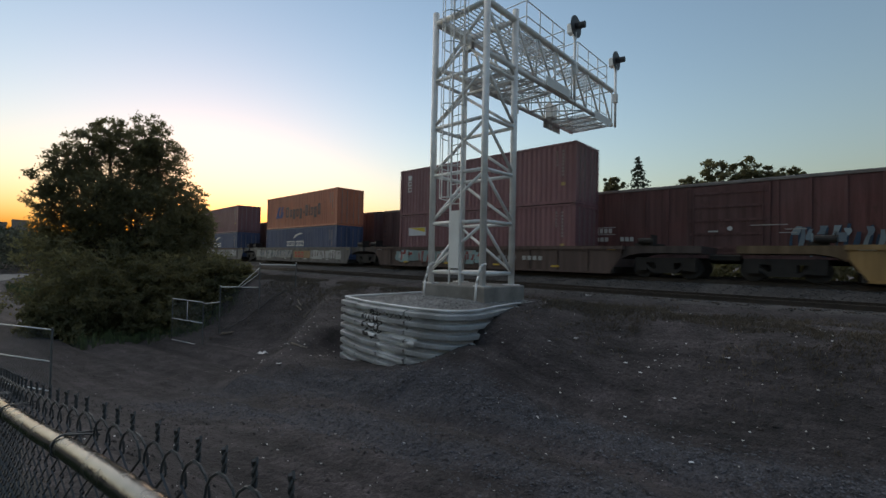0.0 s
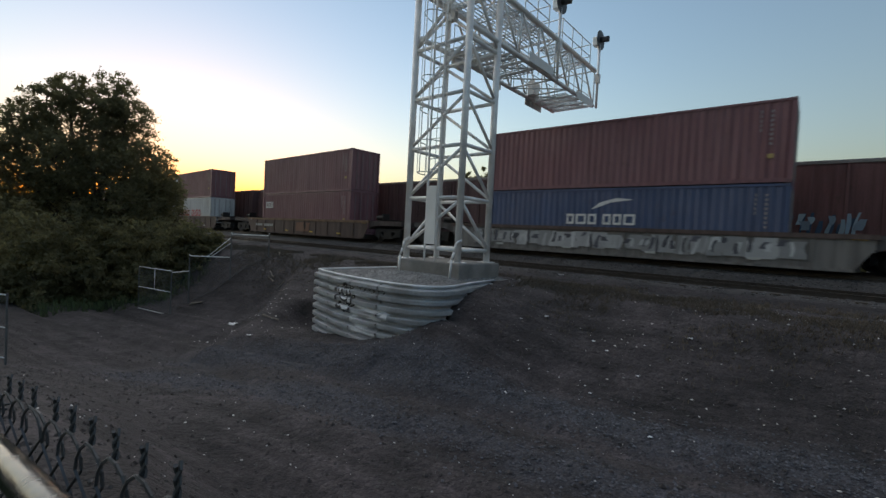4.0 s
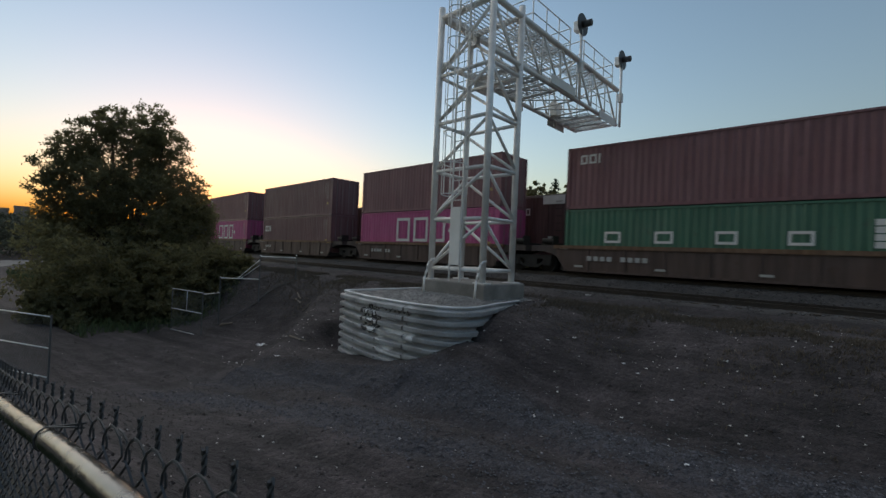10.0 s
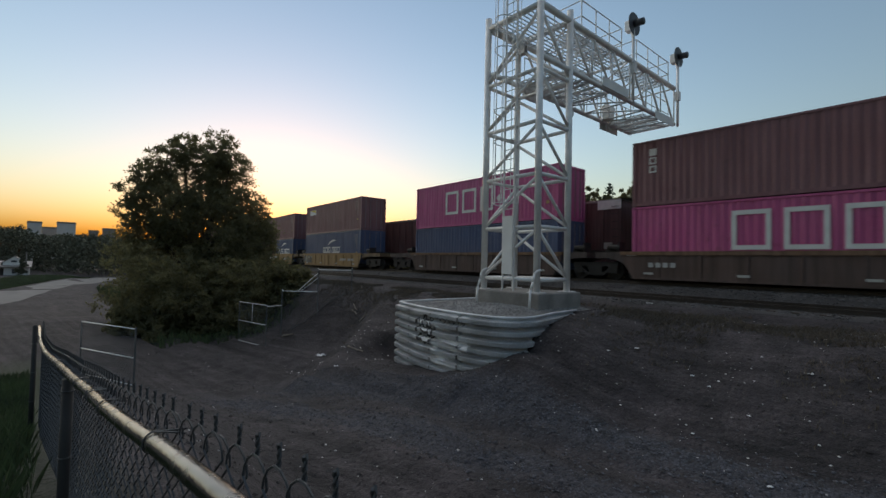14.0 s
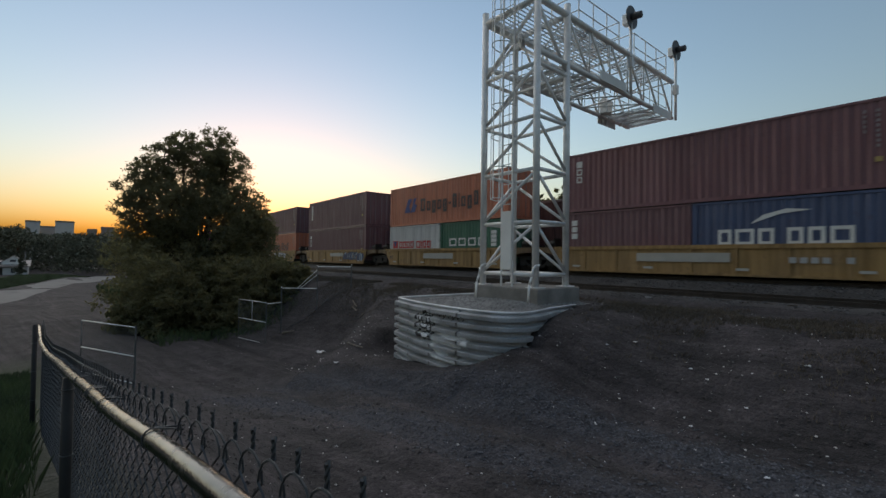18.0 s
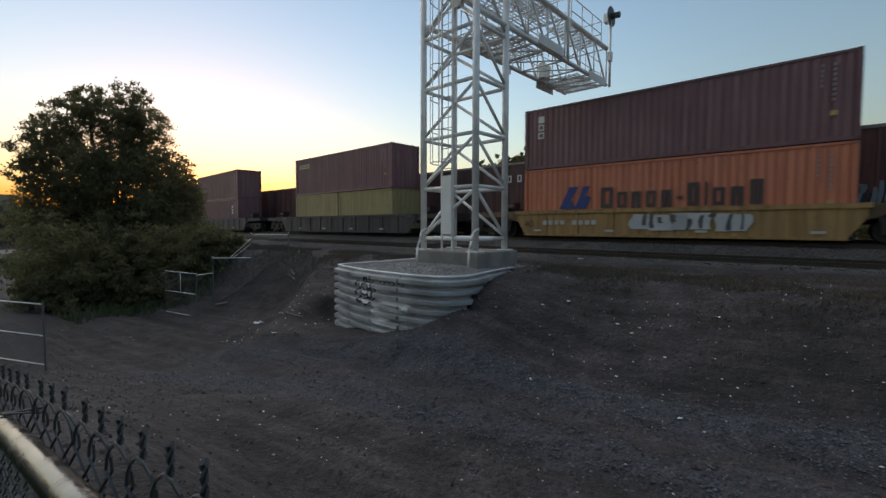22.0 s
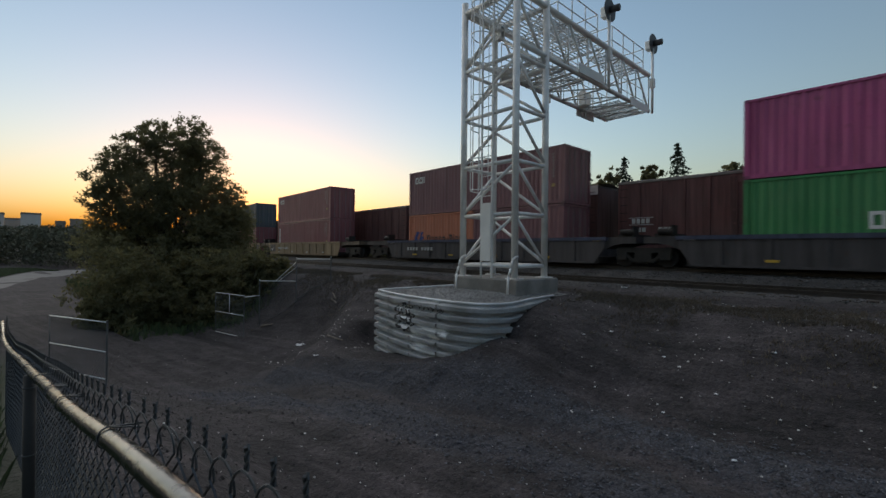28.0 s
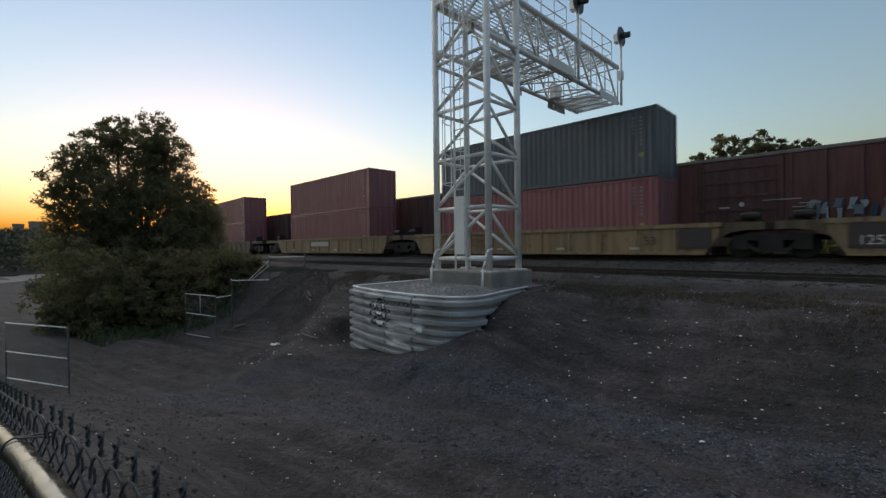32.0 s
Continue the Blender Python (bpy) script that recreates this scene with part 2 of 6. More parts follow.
def ground_material():
    """Gritty bare earth with wheel-worn streaks along the road, bluish crushed stone trodden into two bands of it, turf on the near side of the fence."""
    m = material("earth", (0.029, 0.0243, 0.0268), 0.95, 0, 0.45, 1.6, 1.0, 11, tint=(0.044, 0.0365, 0.0392))
    nt = m.node_tree
    b = nt.nodes["Principled BSDF"]
    last = b.inputs["Base Color"].links[0].from_socket
    co = nt.nodes.new("ShaderNodeTexCoord")

    def spread(src, a, c, lo, hi):
        r = nt.nodes.new("ShaderNodeMapRange")
        for i, v in enumerate((a, c, lo, hi)):
            r.inputs[i + 1].default_value = v
        nt.links.new(src, r.inputs[0])
        return r.outputs[0]

    def blend(kind, fac, a, c):
        x = nt.nodes.new("ShaderNodeMix")
        x.data_type, x.blend_type = "RGBA", kind
        for sock, v in (("Factor", fac), ("A", a), ("B", c)):
            if isinstance(v, (int, float, tuple)):
                x.inputs[sock].default_value = v
            else:
                nt.links.new(v, x.inputs[sock])
        return x.outputs["Result"]

    def sums(kind, *args):
        x = nt.nodes.new("ShaderNodeMath")
        x.operation = kind
        for i, v in enumerate(args):
            if isinstance(v, (int, float)):
                x.inputs[i].default_value = v
            else:
                nt.links.new(v, x.inputs[i])
        return x.outputs[0]

    def cloud(scale, detail, size=(1, 1, 1), turn=0):
        mp = nt.nodes.new("ShaderNodeMapping")
        mp.vector_type = "TEXTURE"
        mp.inputs["Scale"].default_value = size
        mp.inputs["Rotation"].default_value = (0, 0, radians(turn))
        nt.links.new(co.outputs["Object"], mp.inputs["Vector"])
        n = nt.nodes.new("ShaderNodeTexNoise")
        n.inputs["Scale"].default_value, n.inputs["Detail"].default_value = scale, detail
        nt.links.new(mp.outputs[0], n.inputs["Vector"])
        return n.outputs["Fac"]

    def cells(scale):
        v = nt.nodes.new("ShaderNodeTexVoronoi")
        v.inputs["Scale"].default_value = scale
        nt.links.new(co.outputs["Object"], v.inputs["Vector"])
        return v
    sep = nt.nodes.new("ShaderNodeSeparateXYZ")
    nt.links.new(co.outputs["Object"], sep.inputs[0])
    grit, clod, wide = cells(34.0), cells(9.0), cloud(0.55, 4)
    last = blend("MULTIPLY", 1.0, last, spread(cloud(1.5, 7, (7.0, 0.35, 1), 9), 0.36, 0.66, 0.6, 1.4))
    last = blend("MULTIPLY", 1.0, last, spread(wide, 0.34, 0.66, 0.78, 1.22))
    # crushed stone in two bands along the road
    lane = sums("SUBTRACT", sep.outputs["Y"], sums("MULTIPLY", sep.outputs["X"], 0.16))
    lane = sums("ADD", lane, sums("MULTIPLY", sums("SUBTRACT", cloud(0.9, 5), 0.5), 1.6))
    bands = None
    for centre, half in ((7.75, 0.6), (5.9, 0.42)):
        off = sums("ABSOLUTE", sums("SUBTRACT", lane, centre))
        one = spread(off, half * 0.35, half * 1.3, 0.8, 0.0)
        bands = one if bands is None else sums("MAXIMUM", bands, one)
    bands = sums("MULTIPLY", bands, spread(sep.outputs["X"], -17, -11, 0.0, 1.0))
    last = blend("MIX", bands, last, (0.043, 0.043, 0.052, 1))
    last = blend("MULTIPLY", 1.0, last, spread(grit.outputs["Color"], 0.1, 0.9, 0.6, 1.45))
    last = blend("MULTIPLY", 1.0, last, spread(clod.outputs["Color"], 0.1, 0.9, 0.86, 1.16))
    turf = sums("MULTIPLY", spread(sep.outputs["Y"], -0.6, 0.6, 1, 0), spread(sep.outputs["X"], -24, -19, 0, 1))
    last = blend("MIX", turf, last, (0.035, 0.045, 0.02, 1))
    nt.links.new(last, b.inputs["Base Color"])
    bp = b.inputs["Normal"].links[0].from_node
    height = sums("ADD", bp.inputs["Height"].links[0].from_socket, sums("ADD", sums("MULTIPLY", grit.outputs["Distance"], -0.5), sums("MULTIPLY", clod.outputs["Distance"], -0.8)))
    nt.links.new(height, bp.inputs["Height"])
    bp.inputs["Distance"].default_value = 0.03
    return m


DIRT = ground_material()


# ---- building blocks ----
def part(name, bm, mat, parent=None, label="", colour=None, smooth=False):
    me = bpy.data.meshes.new(name)
    if smooth:
        for f in bm.faces:
            f.smooth = True
    bm.to_mesh(me)
    bm.free()
    me.materials.append(mat)
    ob = new(name, me)
    ob.parent = parent
    if colour:
        ob.color = (*colour, 1)
    if label:
        tagged(ob, label)
    return ob


def thing(name, label, category, group="", at=(0, 0, 0), kind=""):
    ob = new(name)
    ob.empty_display_size = 0.2
    ob.location = at
    return tagged(ob, label, category, group, kind)


def box(bm, x0, x1, y0, y1, z0, z1, bevel=0.0):
    v = [bm.verts.new((x, y, z)) for x in (x0, x1) for y in (y0, y1) for z in (z0, z1)]
    for q in ((0, 1, 3, 2), (4, 6, 7, 5), (0, 4, 5, 1), (2, 3, 7, 6), (0, 2, 6, 4), (1, 5, 7, 3)):
        bm.faces.new([v[i] for i in q])
    if bevel:
        es = {e for w in v for e in w.link_edges}
        bmesh.ops.bevel(bm, geom=list(es), offset=bevel, segments=1, affect="EDGES")


def tube(bm, a, b, r, n=8, r2=None, caps=True):
    a, b = Vector(a), Vector(b)
    w = (b - a).normalized()
    u = w.orthogonal().normalized()
    s = w.cross(u)
    rings = []
    for p, q in ((a, r), (b, r if r2 is None else r2)):
        rings.append([bm.verts.new(p + (u * math.cos(k * math.tau / n) + s * math.sin(k * math.tau / n)) * q) for k in range(n)])
    for k in range(n):
        bm.faces.new((rings[0][k], rings[0][(k + 1) % n], rings[1][(k + 1) % n], rings[1][k]))
    if caps:
        bm.faces.new(rings[0][::-1])
        bm.faces.new(rings[1])


def sweep(bm, pts, r, n=8, closed=False):
    """One bent round bar through the points."""
    pts = [Vector(p) for p in pts]
    rings, m = [], len(pts)
    for i, p in enumerate(pts):
        a, c = (pts[(i - 1) % m], pts[(i + 1) % m]) if closed else (pts[max(i - 1, 0)], pts[min(i + 1, m - 1)])
        w = (c - a).normalized()
        u = w.cross(Vector((0, 0, 1)))
        u = u.normalized() if u.length > 0.05 else w.cross(Vector((0, 1, 0))).normalized()
        s = w.cross(u)
        rings.append([bm.verts.new(p + (u * math.cos(k * math.tau / n) + s * math.sin(k * math.tau / n)) * r) for k in range(n)])
    for i in range(m if closed else m - 1):
        q, v = rings[i], rings[(i + 1) % m]
        for k in range(n):
            bm.faces.new((q[k], q[(k + 1) % n], v[(k + 1) % n], v[k]))
    if not closed:
        bm.faces.new(rings[0][::-1])
        bm.faces.new(rings[-1])


def piece(name, mat, parent, make, *args, label="", colour=None, smooth=False):
    bm = bmesh.new()
    make(bm, *args)
    return part(name, bm, mat, parent, label, colour, smooth)


def smooth_step(a, b, x):
    t = min(max((x - a) / (b - a), 0), 1)
    return t * t * (3 - 2 * t)


# ---- the plan ----
CURVE = 0.596e-3                  # the tracks bend very gently to the north in the west
def bend(x):
    q = min(max(x, -150), 60)
    return CURVE * ((q + 10) ** 2 + 2 * (q + 10) * (x - q))


MAIN_Y, NEAR_Y, FAR_Y = 20.38, 16.4, 24.7    # track centre lines at x = -10
NEAR_Z = -0.38


def rim_left(y):
    return float(np.interp(y, [7.82, 7.93, 8.17, 8.3, 8.5, 12.4], [-8.3, -10.16, -11.2, -11.74, -11.84, -11.75]))


def rim_right(y):
    return float(np.interp(y, [7.82, 7.86, 7.97, 8.16, 8.45, 8.8, 9.3, 9.8, 11, 12.4], [-8.3, -7.7, -7.26, -7.0, -6.83, -6.82, -6.9, -7.05, -7.2, -7.32]))


def rim_front(x):
    return float(np.interp(x, [-11.84, -11.2, -10.16, -9.2, -8.3, -7.7, -7.26, -7.0, -6.83], [8.4, 8.17, 7.93, 7.84, 7.82, 7.86, 7.97, 8.16, 8.45]))


def fall(x, y):
    """The road runs downhill to the west."""
    w = smooth_step(-13, -18, x)
    return 1 + 0.45 * smooth_step(-5, -17, x) * smooth_step(7.6 + 4.8 * w, 5.0 + 2.0 * w, y - bend(x))


def ground_z(x, y):
    """Height of the ground."""
    k = fall(x, y)
    return 0.6 + k * (level_z(x / k, y / k) - 0.6)


def level_z(x, y):
    n = noise.noise(Vector((x * 0.35, y * 0.35, 0))) * 0.10 + noise.noise(Vector((x * 1.3, y * 1.3, 3))) * 0.035
    lumps = 0.0
    if -22 < x < 8 and 2 < y < 14.5:
        lumps = 0.028 * noise.noise(Vector((x * 3.1, y * 3.1, 7))) + 0.018 * noise.noise(Vector((x * 6.5, y * 6.5, 1)))
    west = smooth_step(-6, -30, x)
    bank = -1.05 - 1.1 * smooth_step(-1, -13, x)
    road = -2.35 - 0.1 * west
    z = bank + (road - bank) * smooth_step(0.7, 2.8, y)
    yy = y - bend(x)
    toe, crest = 6.2 + 1.2 * smooth_step(-9, -4, x), 12.6
    top = -0.78
    z += (top - road) * smooth_step(toe, crest, yy) * (1 if y > 3 else 0)
    if -13.5 < x < -3.0 and 5.2 < y < 13.2:
        yw, k, foot = rim_front(x), 0.0, z
        if y < yw + 0.2:
            foot = float(np.interp(x, [-13, -11.84, -10.6, -8.9, -7.8, -7.2, -6.8, -6], [-2.55, -2.58, -2.42, -2.26, -1.98, -1.72, -1.46, -1.4]))
            k = smooth_step(2.5, 0.1, yw - y) * smooth_step(-13.5, -12.2, x) * smooth_step(-3.6, -6.8, x)
        elif x > rim_right(y):
            foot = float(np.interp(y, [8.2, 8.5, 9.0, 9.8, 11, 12.2], [-1.6, -1.38, -1.03, -0.85, -0.71, -0.7]))
            k = smooth_step(3.6, 0.05, x - rim_right(y)) * smooth_step(13.2, 12.2, y)
        elif x < rim_left(y):
            foot = float(np.interp(y, [8.4, 10, 12], [-2.5, -1.6, -0.85]))
            k = smooth_step(1.2, 0.1, rim_left(y) - x) * smooth_step(13.2, 12.2, y)
        else:
            foot, k = min(z, -1.15), 1.0
            n = lumps = 0.0
        z += (foot - z) * k
        n *= 1 - 0.8 * k
    if 2.4 < y < 8:
        for c, w, h in ((4.2, 0.2, 0.08), (5.7, 0.2, 0.1), (4.9, 0.35, -0.05), (6.6, 0.3, -0.07), (3.3, 0.2, 0.05)):
            z -= h * math.exp(-((y - c - 0.16 * (x + 8) - 0.12 * noise.noise(Vector((x * 0.4, c, 0)))) / w) ** 2)
    if yy > 13.2:
        n *= 0.3
        lumps *= 0.4
        z = top + (NEAR_Z - 0.22 - top) * smooth_step(14.0, 15.0, yy)
        z += (-0.25 - (NEAR_Z - 0.22)) * smooth_step(17.9, 18.9, yy)
        z += -1.2 * smooth_step(27.0, 30.0, yy)
    return z + lumps + n * (0.25 if 3 < y < 7.5 else 1)


# ---- ground ----
def build_ground():
    xs = [-900, -700] + [-540 + 20 * i for i in range(22)] + [-110 + 5 * i for i in range(11)] + [-60 + i for i in range(38)] + [-22 + 0.2 * i for i in range(140)] + [6 + 0.5 * i for i in range(39)] + [28 + 8 * i for i in range(20)] + [220, 300, 420, 700]
    ys = [-600, -200, -80, -40, -20, -10, -5] + [-2 + 0.25 * i for i in range(16)] + [2 + 0.16 * i for i in range(75)] + [14 + 0.4 * i for i in range(41)] + [33, 37, 45, 60, 90, 150, 300, 900]
    bm = bmesh.new()
    g = []
    for x in xs:
        col = []
        for v in ys:
            y = v + bend(x) * smooth_step(3, 13, v)
            col.append(bm.verts.new((x, y, ground_z(x, y))))
        g.append(col)
    for i in range(len(xs) - 1):
        for j in range(len(ys) - 1):
            bm.faces.new((g[i][j], g[i + 1][j], g[i + 1][j + 1], g[i][j + 1]))
    ob = part("ground", bm, DIRT, smooth=True)
    tagged(ob, "dark bare earth with ruts, stones and dry grass", "ground", kind="structure")


build_ground()


# ---- tracks ----
def build_track(name, yc, z, label):
    t = thing(name, label, "railway track")
    for s in (-0.75, 0.75):
        bm = bmesh.new()
        pts = [-520 + 10 * i for i in range(36)] + [-160 + 4 * i for i in range(56)] + [64 + 12 * i for i in range(30)]
        sec = [(-0.07, -0.17), (-0.07, -0.155), (-0.012, -0.14), (-0.012, -0.04), (-0.036, -0.03), (-0.036, 0), (0.036, 0), (0.036, -0.03), (0.012, -0.04), (0.012, -0.14), (0.07, -0.155), (0.07, -0.17)]
        rings = [[bm.verts.new((x, yc + bend(x) + s + a, z + b)) for a, b in sec] for x in pts]
        for r, q in zip(rings, rings[1:]):
            for k in range(len(sec)):
                bm.faces.new((r[k], r[(k + 1) % len(sec)], q[(k + 1) % len(sec)], q[k]))
        part("rail", bm, RAILSTEEL, t)
    return t


near_track = build_track("near_track", NEAR_Y, NEAR_Z, "rusty empty railway track on timber ties and ballast")
main_track = build_track("main_track", MAIN_Y, 0.0, "railway track under a moving container train")
far_track = build_track("far_track", FAR_Y, 0.0, "railway track under standing boxcars")


# ---- signal structure: the plan of its legs ----
TX0, TX1, TY0, TY1 = -10.24, -8.1, 10.6, 12.13
LEG_Z = -0.2
CL, CW, TALL, LOW = 12.19, 2.44, 2.896, 2.591
SPEED, GAIN = 12.047, 0.401e-2


def advance(t):
    return SPEED * t + GAIN * (t - 16) ** 2


# ---- ballast beds ----
def build_ballast():
    bm = bmesh.new()
    prof = [(14.15, -0.98), (14.9, NEAR_Z - 0.2), (15.3, NEAR_Z - 0.16), (17.4, NEAR_Z - 0.16), (18.0, NEAR_Z - 0.1), (18.9, -0.22), (19.3, -0.17), (21.5, -0.17), (22.4, -0.3), (23.5, -0.17), (26.0, -0.17), (27.2, -0.75)]
    xs = [-150 + 2.5 * i for i in range(44)] + [-40 + 0.35 * i for i in range(130)] + [6 + 3 * i for i in range(20)]
    rings = []
    for x in xs:
        rings.append([bm.verts.new((x, y + bend(x) + 0.05 * noise.noise(Vector((x * 2, y, 1))), z + 0.05 * noise.noise(Vector((x * 1.7, y * 1.7, 5))) )) for y, z in prof])
    for r, q in zip(rings, rings[1:]):
        for k in range(len(prof) - 1):
            bm.faces.new((r[k], q[k], q[k + 1], r[k + 1]))
    ob = part("ballast", bm, BALLAST, smooth=True)
    tagged(ob, "grey crushed stone ballast under three railway tracks", "ballast", kind="structure")


build_ballast()


def rock_faces(vs, fs, c, r, rnd):
    """Adds a lumpy eight-sided stone."""
    b = len(vs)
    a = rnd.random() * 6.28
    ca, sa = math.cos(a), math.sin(a)
    for x, y, z in ((1, 0, 0), (0, 1, 0), (-1, 0, 0), (0, -1, 0), (0, 0, 0.8), (0, 0, -0.8)):
        k = r * rnd.uniform(0.65, 1.25)
        vs.append((c[0] + (x * ca - y * sa) * k, c[1] + (x * sa + y * ca) * k * 0.8, c[2] + z * k * 0.7))
    for i in range(4):
        j = (i + 1) % 4
        fs.append((b + i, b + j, b + 4))
        fs.append((b + j, b + i, b + 5))


def scatter(name, label, category, mat, n, seed, spot, size, kind="stuff", parent=None):
    rnd = random.Random(seed)
    vs, fs = [], []
    for _ in range(n):
        x, y, z = spot(rnd)
        rock_faces(vs, fs, (x, y, z), size(rnd), rnd)
    me = bpy.data.meshes.new(name)
    me.from_pydata(vs, [], fs)
    me.materials.append(mat)
    ob = new(name, me)
    ob.parent = parent
    return tagged(ob, label, category, kind=kind)


# ---- ties of the near track, the nearest ones one by one ----
def build_ties():
    bm = bmesh.new()
    box(bm, -0.115, 0.115, -1.3, 1.3, -0.09, 0.09, 0.012)
    me = bpy.data.meshes.new("tie")
    bm.to_mesh(me)
    bm.free()
    me.materials.append(TIE)
    rnd = random.Random(5)
    for i in range(70):
        x = -32 + 0.56 * i
        ob = new("tie", me)
        ob.parent = near_track
        ob.matrix_basis = pose(x + rnd.uniform(-0.03, 0.03), NEAR_Y + bend(x), NEAR_Z - 0.245, rnd.uniform(-1, 1), rnd.uniform(-1, 1), rnd.uniform(-2, 2))


build_ties()


# ---- retaining wall and footing ----
def wall_line():
    pts = [(-11.75, 12.3), (-11.8, 10.2), (-11.85, 8.55), (-11.83, 8.42), (-11.76, 8.33), (-11.62, 8.28)]
    pts += [(x, rim_front(x)) for x in (-11.2, -10.7, -10.16, -9.7, -9.2, -8.75, -8.3, -8.0, -7.7, -7.45, -7.26, -7.12, -7.0, -6.9)]
    return pts + [(rim_right(y), y) for y in (8.45, 8.8, 9.3, 9.8, 10.4, 11.0, 11.3)]


WALL_TOP, WALL_FOOT, RIDGE = -0.68, -2.9, 0.238


def fold(z):
    """Flat-faced ridges that overhang deep shaded grooves."""
    p = ((WALL_TOP - z) / RIDGE - 0.25) % 1.0
    return 0.14 * smooth_step(0.0, 0.13, p) * (1 - smooth_step(0.6, 0.71, p))


def build_wall():
    t = thing("retaining_wall", "corrugated galvanised steel retaining wall with white and black graffiti", "retaining wall")
    line = wall_line()
    nz = 144
    bm = bmesh.new()
    norm = []
    for i, p in enumerate(line):
        a, b = line[max(i - 1, 0)], line[min(i + 1, len(line) - 1)]
        d = Vector((b[0] - a[0], b[1] - a[1])).normalized()
        norm.append((d.y, -d.x))
    cols = []
    for p, n in zip(line, norm):
        col = []
        for k in range(nz + 1):
            z = WALL_TOP + (WALL_FOOT - WALL_TOP) * k / nz
            o = fold(z) + 0.01
            col.append(bm.verts.new((p[0] + n[0] * o, p[1] + n[1] * o, z)))
        cols.append(col)
    for c, d in zip(cols, cols[1:]):
        for k in range(nz):
            bm.faces.new((c[k], c[k + 1], d[k + 1], d[k]))
    bmesh.ops.solidify(bm, geom=bm.faces[:], thickness=0.006)
    part("corrugated_sheet", bm, CULVERT, t, smooth=True)
    # rolled rim
    bm = bmesh.new()
    rings = []
    for p, n in zip(line, norm):
        rings.append([bm.verts.new((p[0] + n[0] * (0.012 + 0.032 * math.cos(a)), p[1] + n[1] * (0.012 + 0.032 * math.cos(a)), WALL_TOP + 0.01 + 0.032 * math.sin(a))) for a in [k * math.tau / 8 for k in range(8)]])
    for r, q in zip(rings, rings[1:]):
        for k in range(8):
            bm.faces.new((r[k], r[(k + 1) % 8], q[(k + 1) % 8], q[k]))
    part("rim", bm, CULVERT, t, smooth=True)

    def on_wall(x, z, lift):
        o = fold(z) + 0.01 + lift
        y = rim_front(x)
        g = (rim_front(x + 0.1) - rim_front(x - 0.1)) / 0.2
        n = Vector((g, -1)).normalized()
        return (x + n.x * o, y + n.y * o, z)
    # vertical lap seams with a bolt in every groove
    for sx, k0, k1 in ((-10.62, 1, 8), (-9.45, 1, 7), (-8.32, 1, 7)):
        for k in range(k0, k1):
            x, y, z = on_wall(sx, WALL_TOP - (k + 0.5) * RIDGE, 0.0)
            piece("seam_bolt", STEEL_DARK, t, tube, (x, y + 0.01, z), (x, y - 0.018, z), 0.014, 6)
        bm = bmesh.new()
        prev = None
        for k in range(101):
            z = WALL_TOP - 0.01 - 1.75 * k / 100
            row = [bm.verts.new(on_wall(sx + d, z, 0.005)) for d in (-0.03, 0.03)]
            if prev:
                bm.faces.new((prev[0], row[0], row[1], prev[1]))
            prev = row
        bmesh.ops.solidify(bm, geom=bm.faces[:], thickness=0.003)
        part("lap_seam", bm, CULVERT, t, smooth=True)

    def stroke(name, mat, path, width, label):
        """A sprayed line that follows the ridges."""
        pts = []
        for (xa, za), (xb, zb) in zip(path, path[1:]):
            n = max(2, int(math.hypot(xb - xa, zb - za) / 0.02))
            pts += [(xa + (xb - xa) * k / n, za + (zb - za) * k / n) for k in range(n)]
        pts.append(path[-1])
        pts = [(-10.15 + (x + 10.86) * 1.24, z - 0.03) for x, z in pts]
        bm = bmesh.new()
        prev = None
        for i, (x, z) in enumerate(pts):
            a, b = pts[max(i - 2, 0)], pts[min(i + 2, len(pts) - 1)]
            d = Vector((b[0] - a[0], b[1] - a[1])).normalized()
            w = width * (0.5 + 0.12 * noise.noise(Vector((x * 9, z * 9, 4))))
            row = [bm.verts.new(on_wall(x - d.y * w * s, z + d.x * w * s, 0.009 if mat is SPRAY_WHITE else 0.0075)) for s in (-1, -0.5, 0, 0.5, 1)]
            if prev:
                for k in range(4):
                    bm.faces.new((prev[k], row[k], row[k + 1], prev[k + 1]))
            prev = row
        part(name, bm, mat, t, label, smooth=True)
    loop = [(-10.5 + 0.17 * math.cos(a), -1.06 + 0.17 * math.sin(a)) for a in [k * math.tau / 14 for k in range(15)]]
    hook = [(-10.33, -1.06), (-10.31, -1.3), (-10.4, -1.48), (-10.56, -1.5), (-10.62, -1.4)]
    stroke("black_graffiti", SPRAY_BLACK, [(x * 1.0, z) for x, z in loop], 0.2, "black spray-paint shadow round the tag")
    stroke("black_graffiti", SPRAY_BLACK, hook, 0.26, "black spray-paint shadow round the tag")
    stroke("black_graffiti", SPRAY_BLACK, [(-10.84, -0.95), (-10.86, -1.25), (-10.8, -1.5), (-10.6, -1.62)], 0.12, "black spray-paint shadow round the tag")
    stroke("white_graffiti", SPRAY_WHITE, loop, 0.085, "white spray-paint numeral shape")
    stroke("white_graffiti", SPRAY_WHITE, hook, 0.1, "white spray-paint numeral shape")
    for x0, x1, z, w in ((-10.1, -9.72, -1.1, 0.08), (-10.15, -9.2, -1.38, 0.12), (-10.2, -9.35, -1.58, 0.13), (-10.22, -9.75, -1.86, 0.11), (-10.18, -9.4, -2.02, 0.1), (-9.28, -9.1, -1.5, 0.2), (-10.3, -10.1, -1.66, 0.1)):
        stroke("white_graffiti", SPRAY_WHITE, [(x0, z + 0.02), ((x0 + x1) / 2, z - 0.01), (x1, z - 0.02)], w, "white sprayed patch")
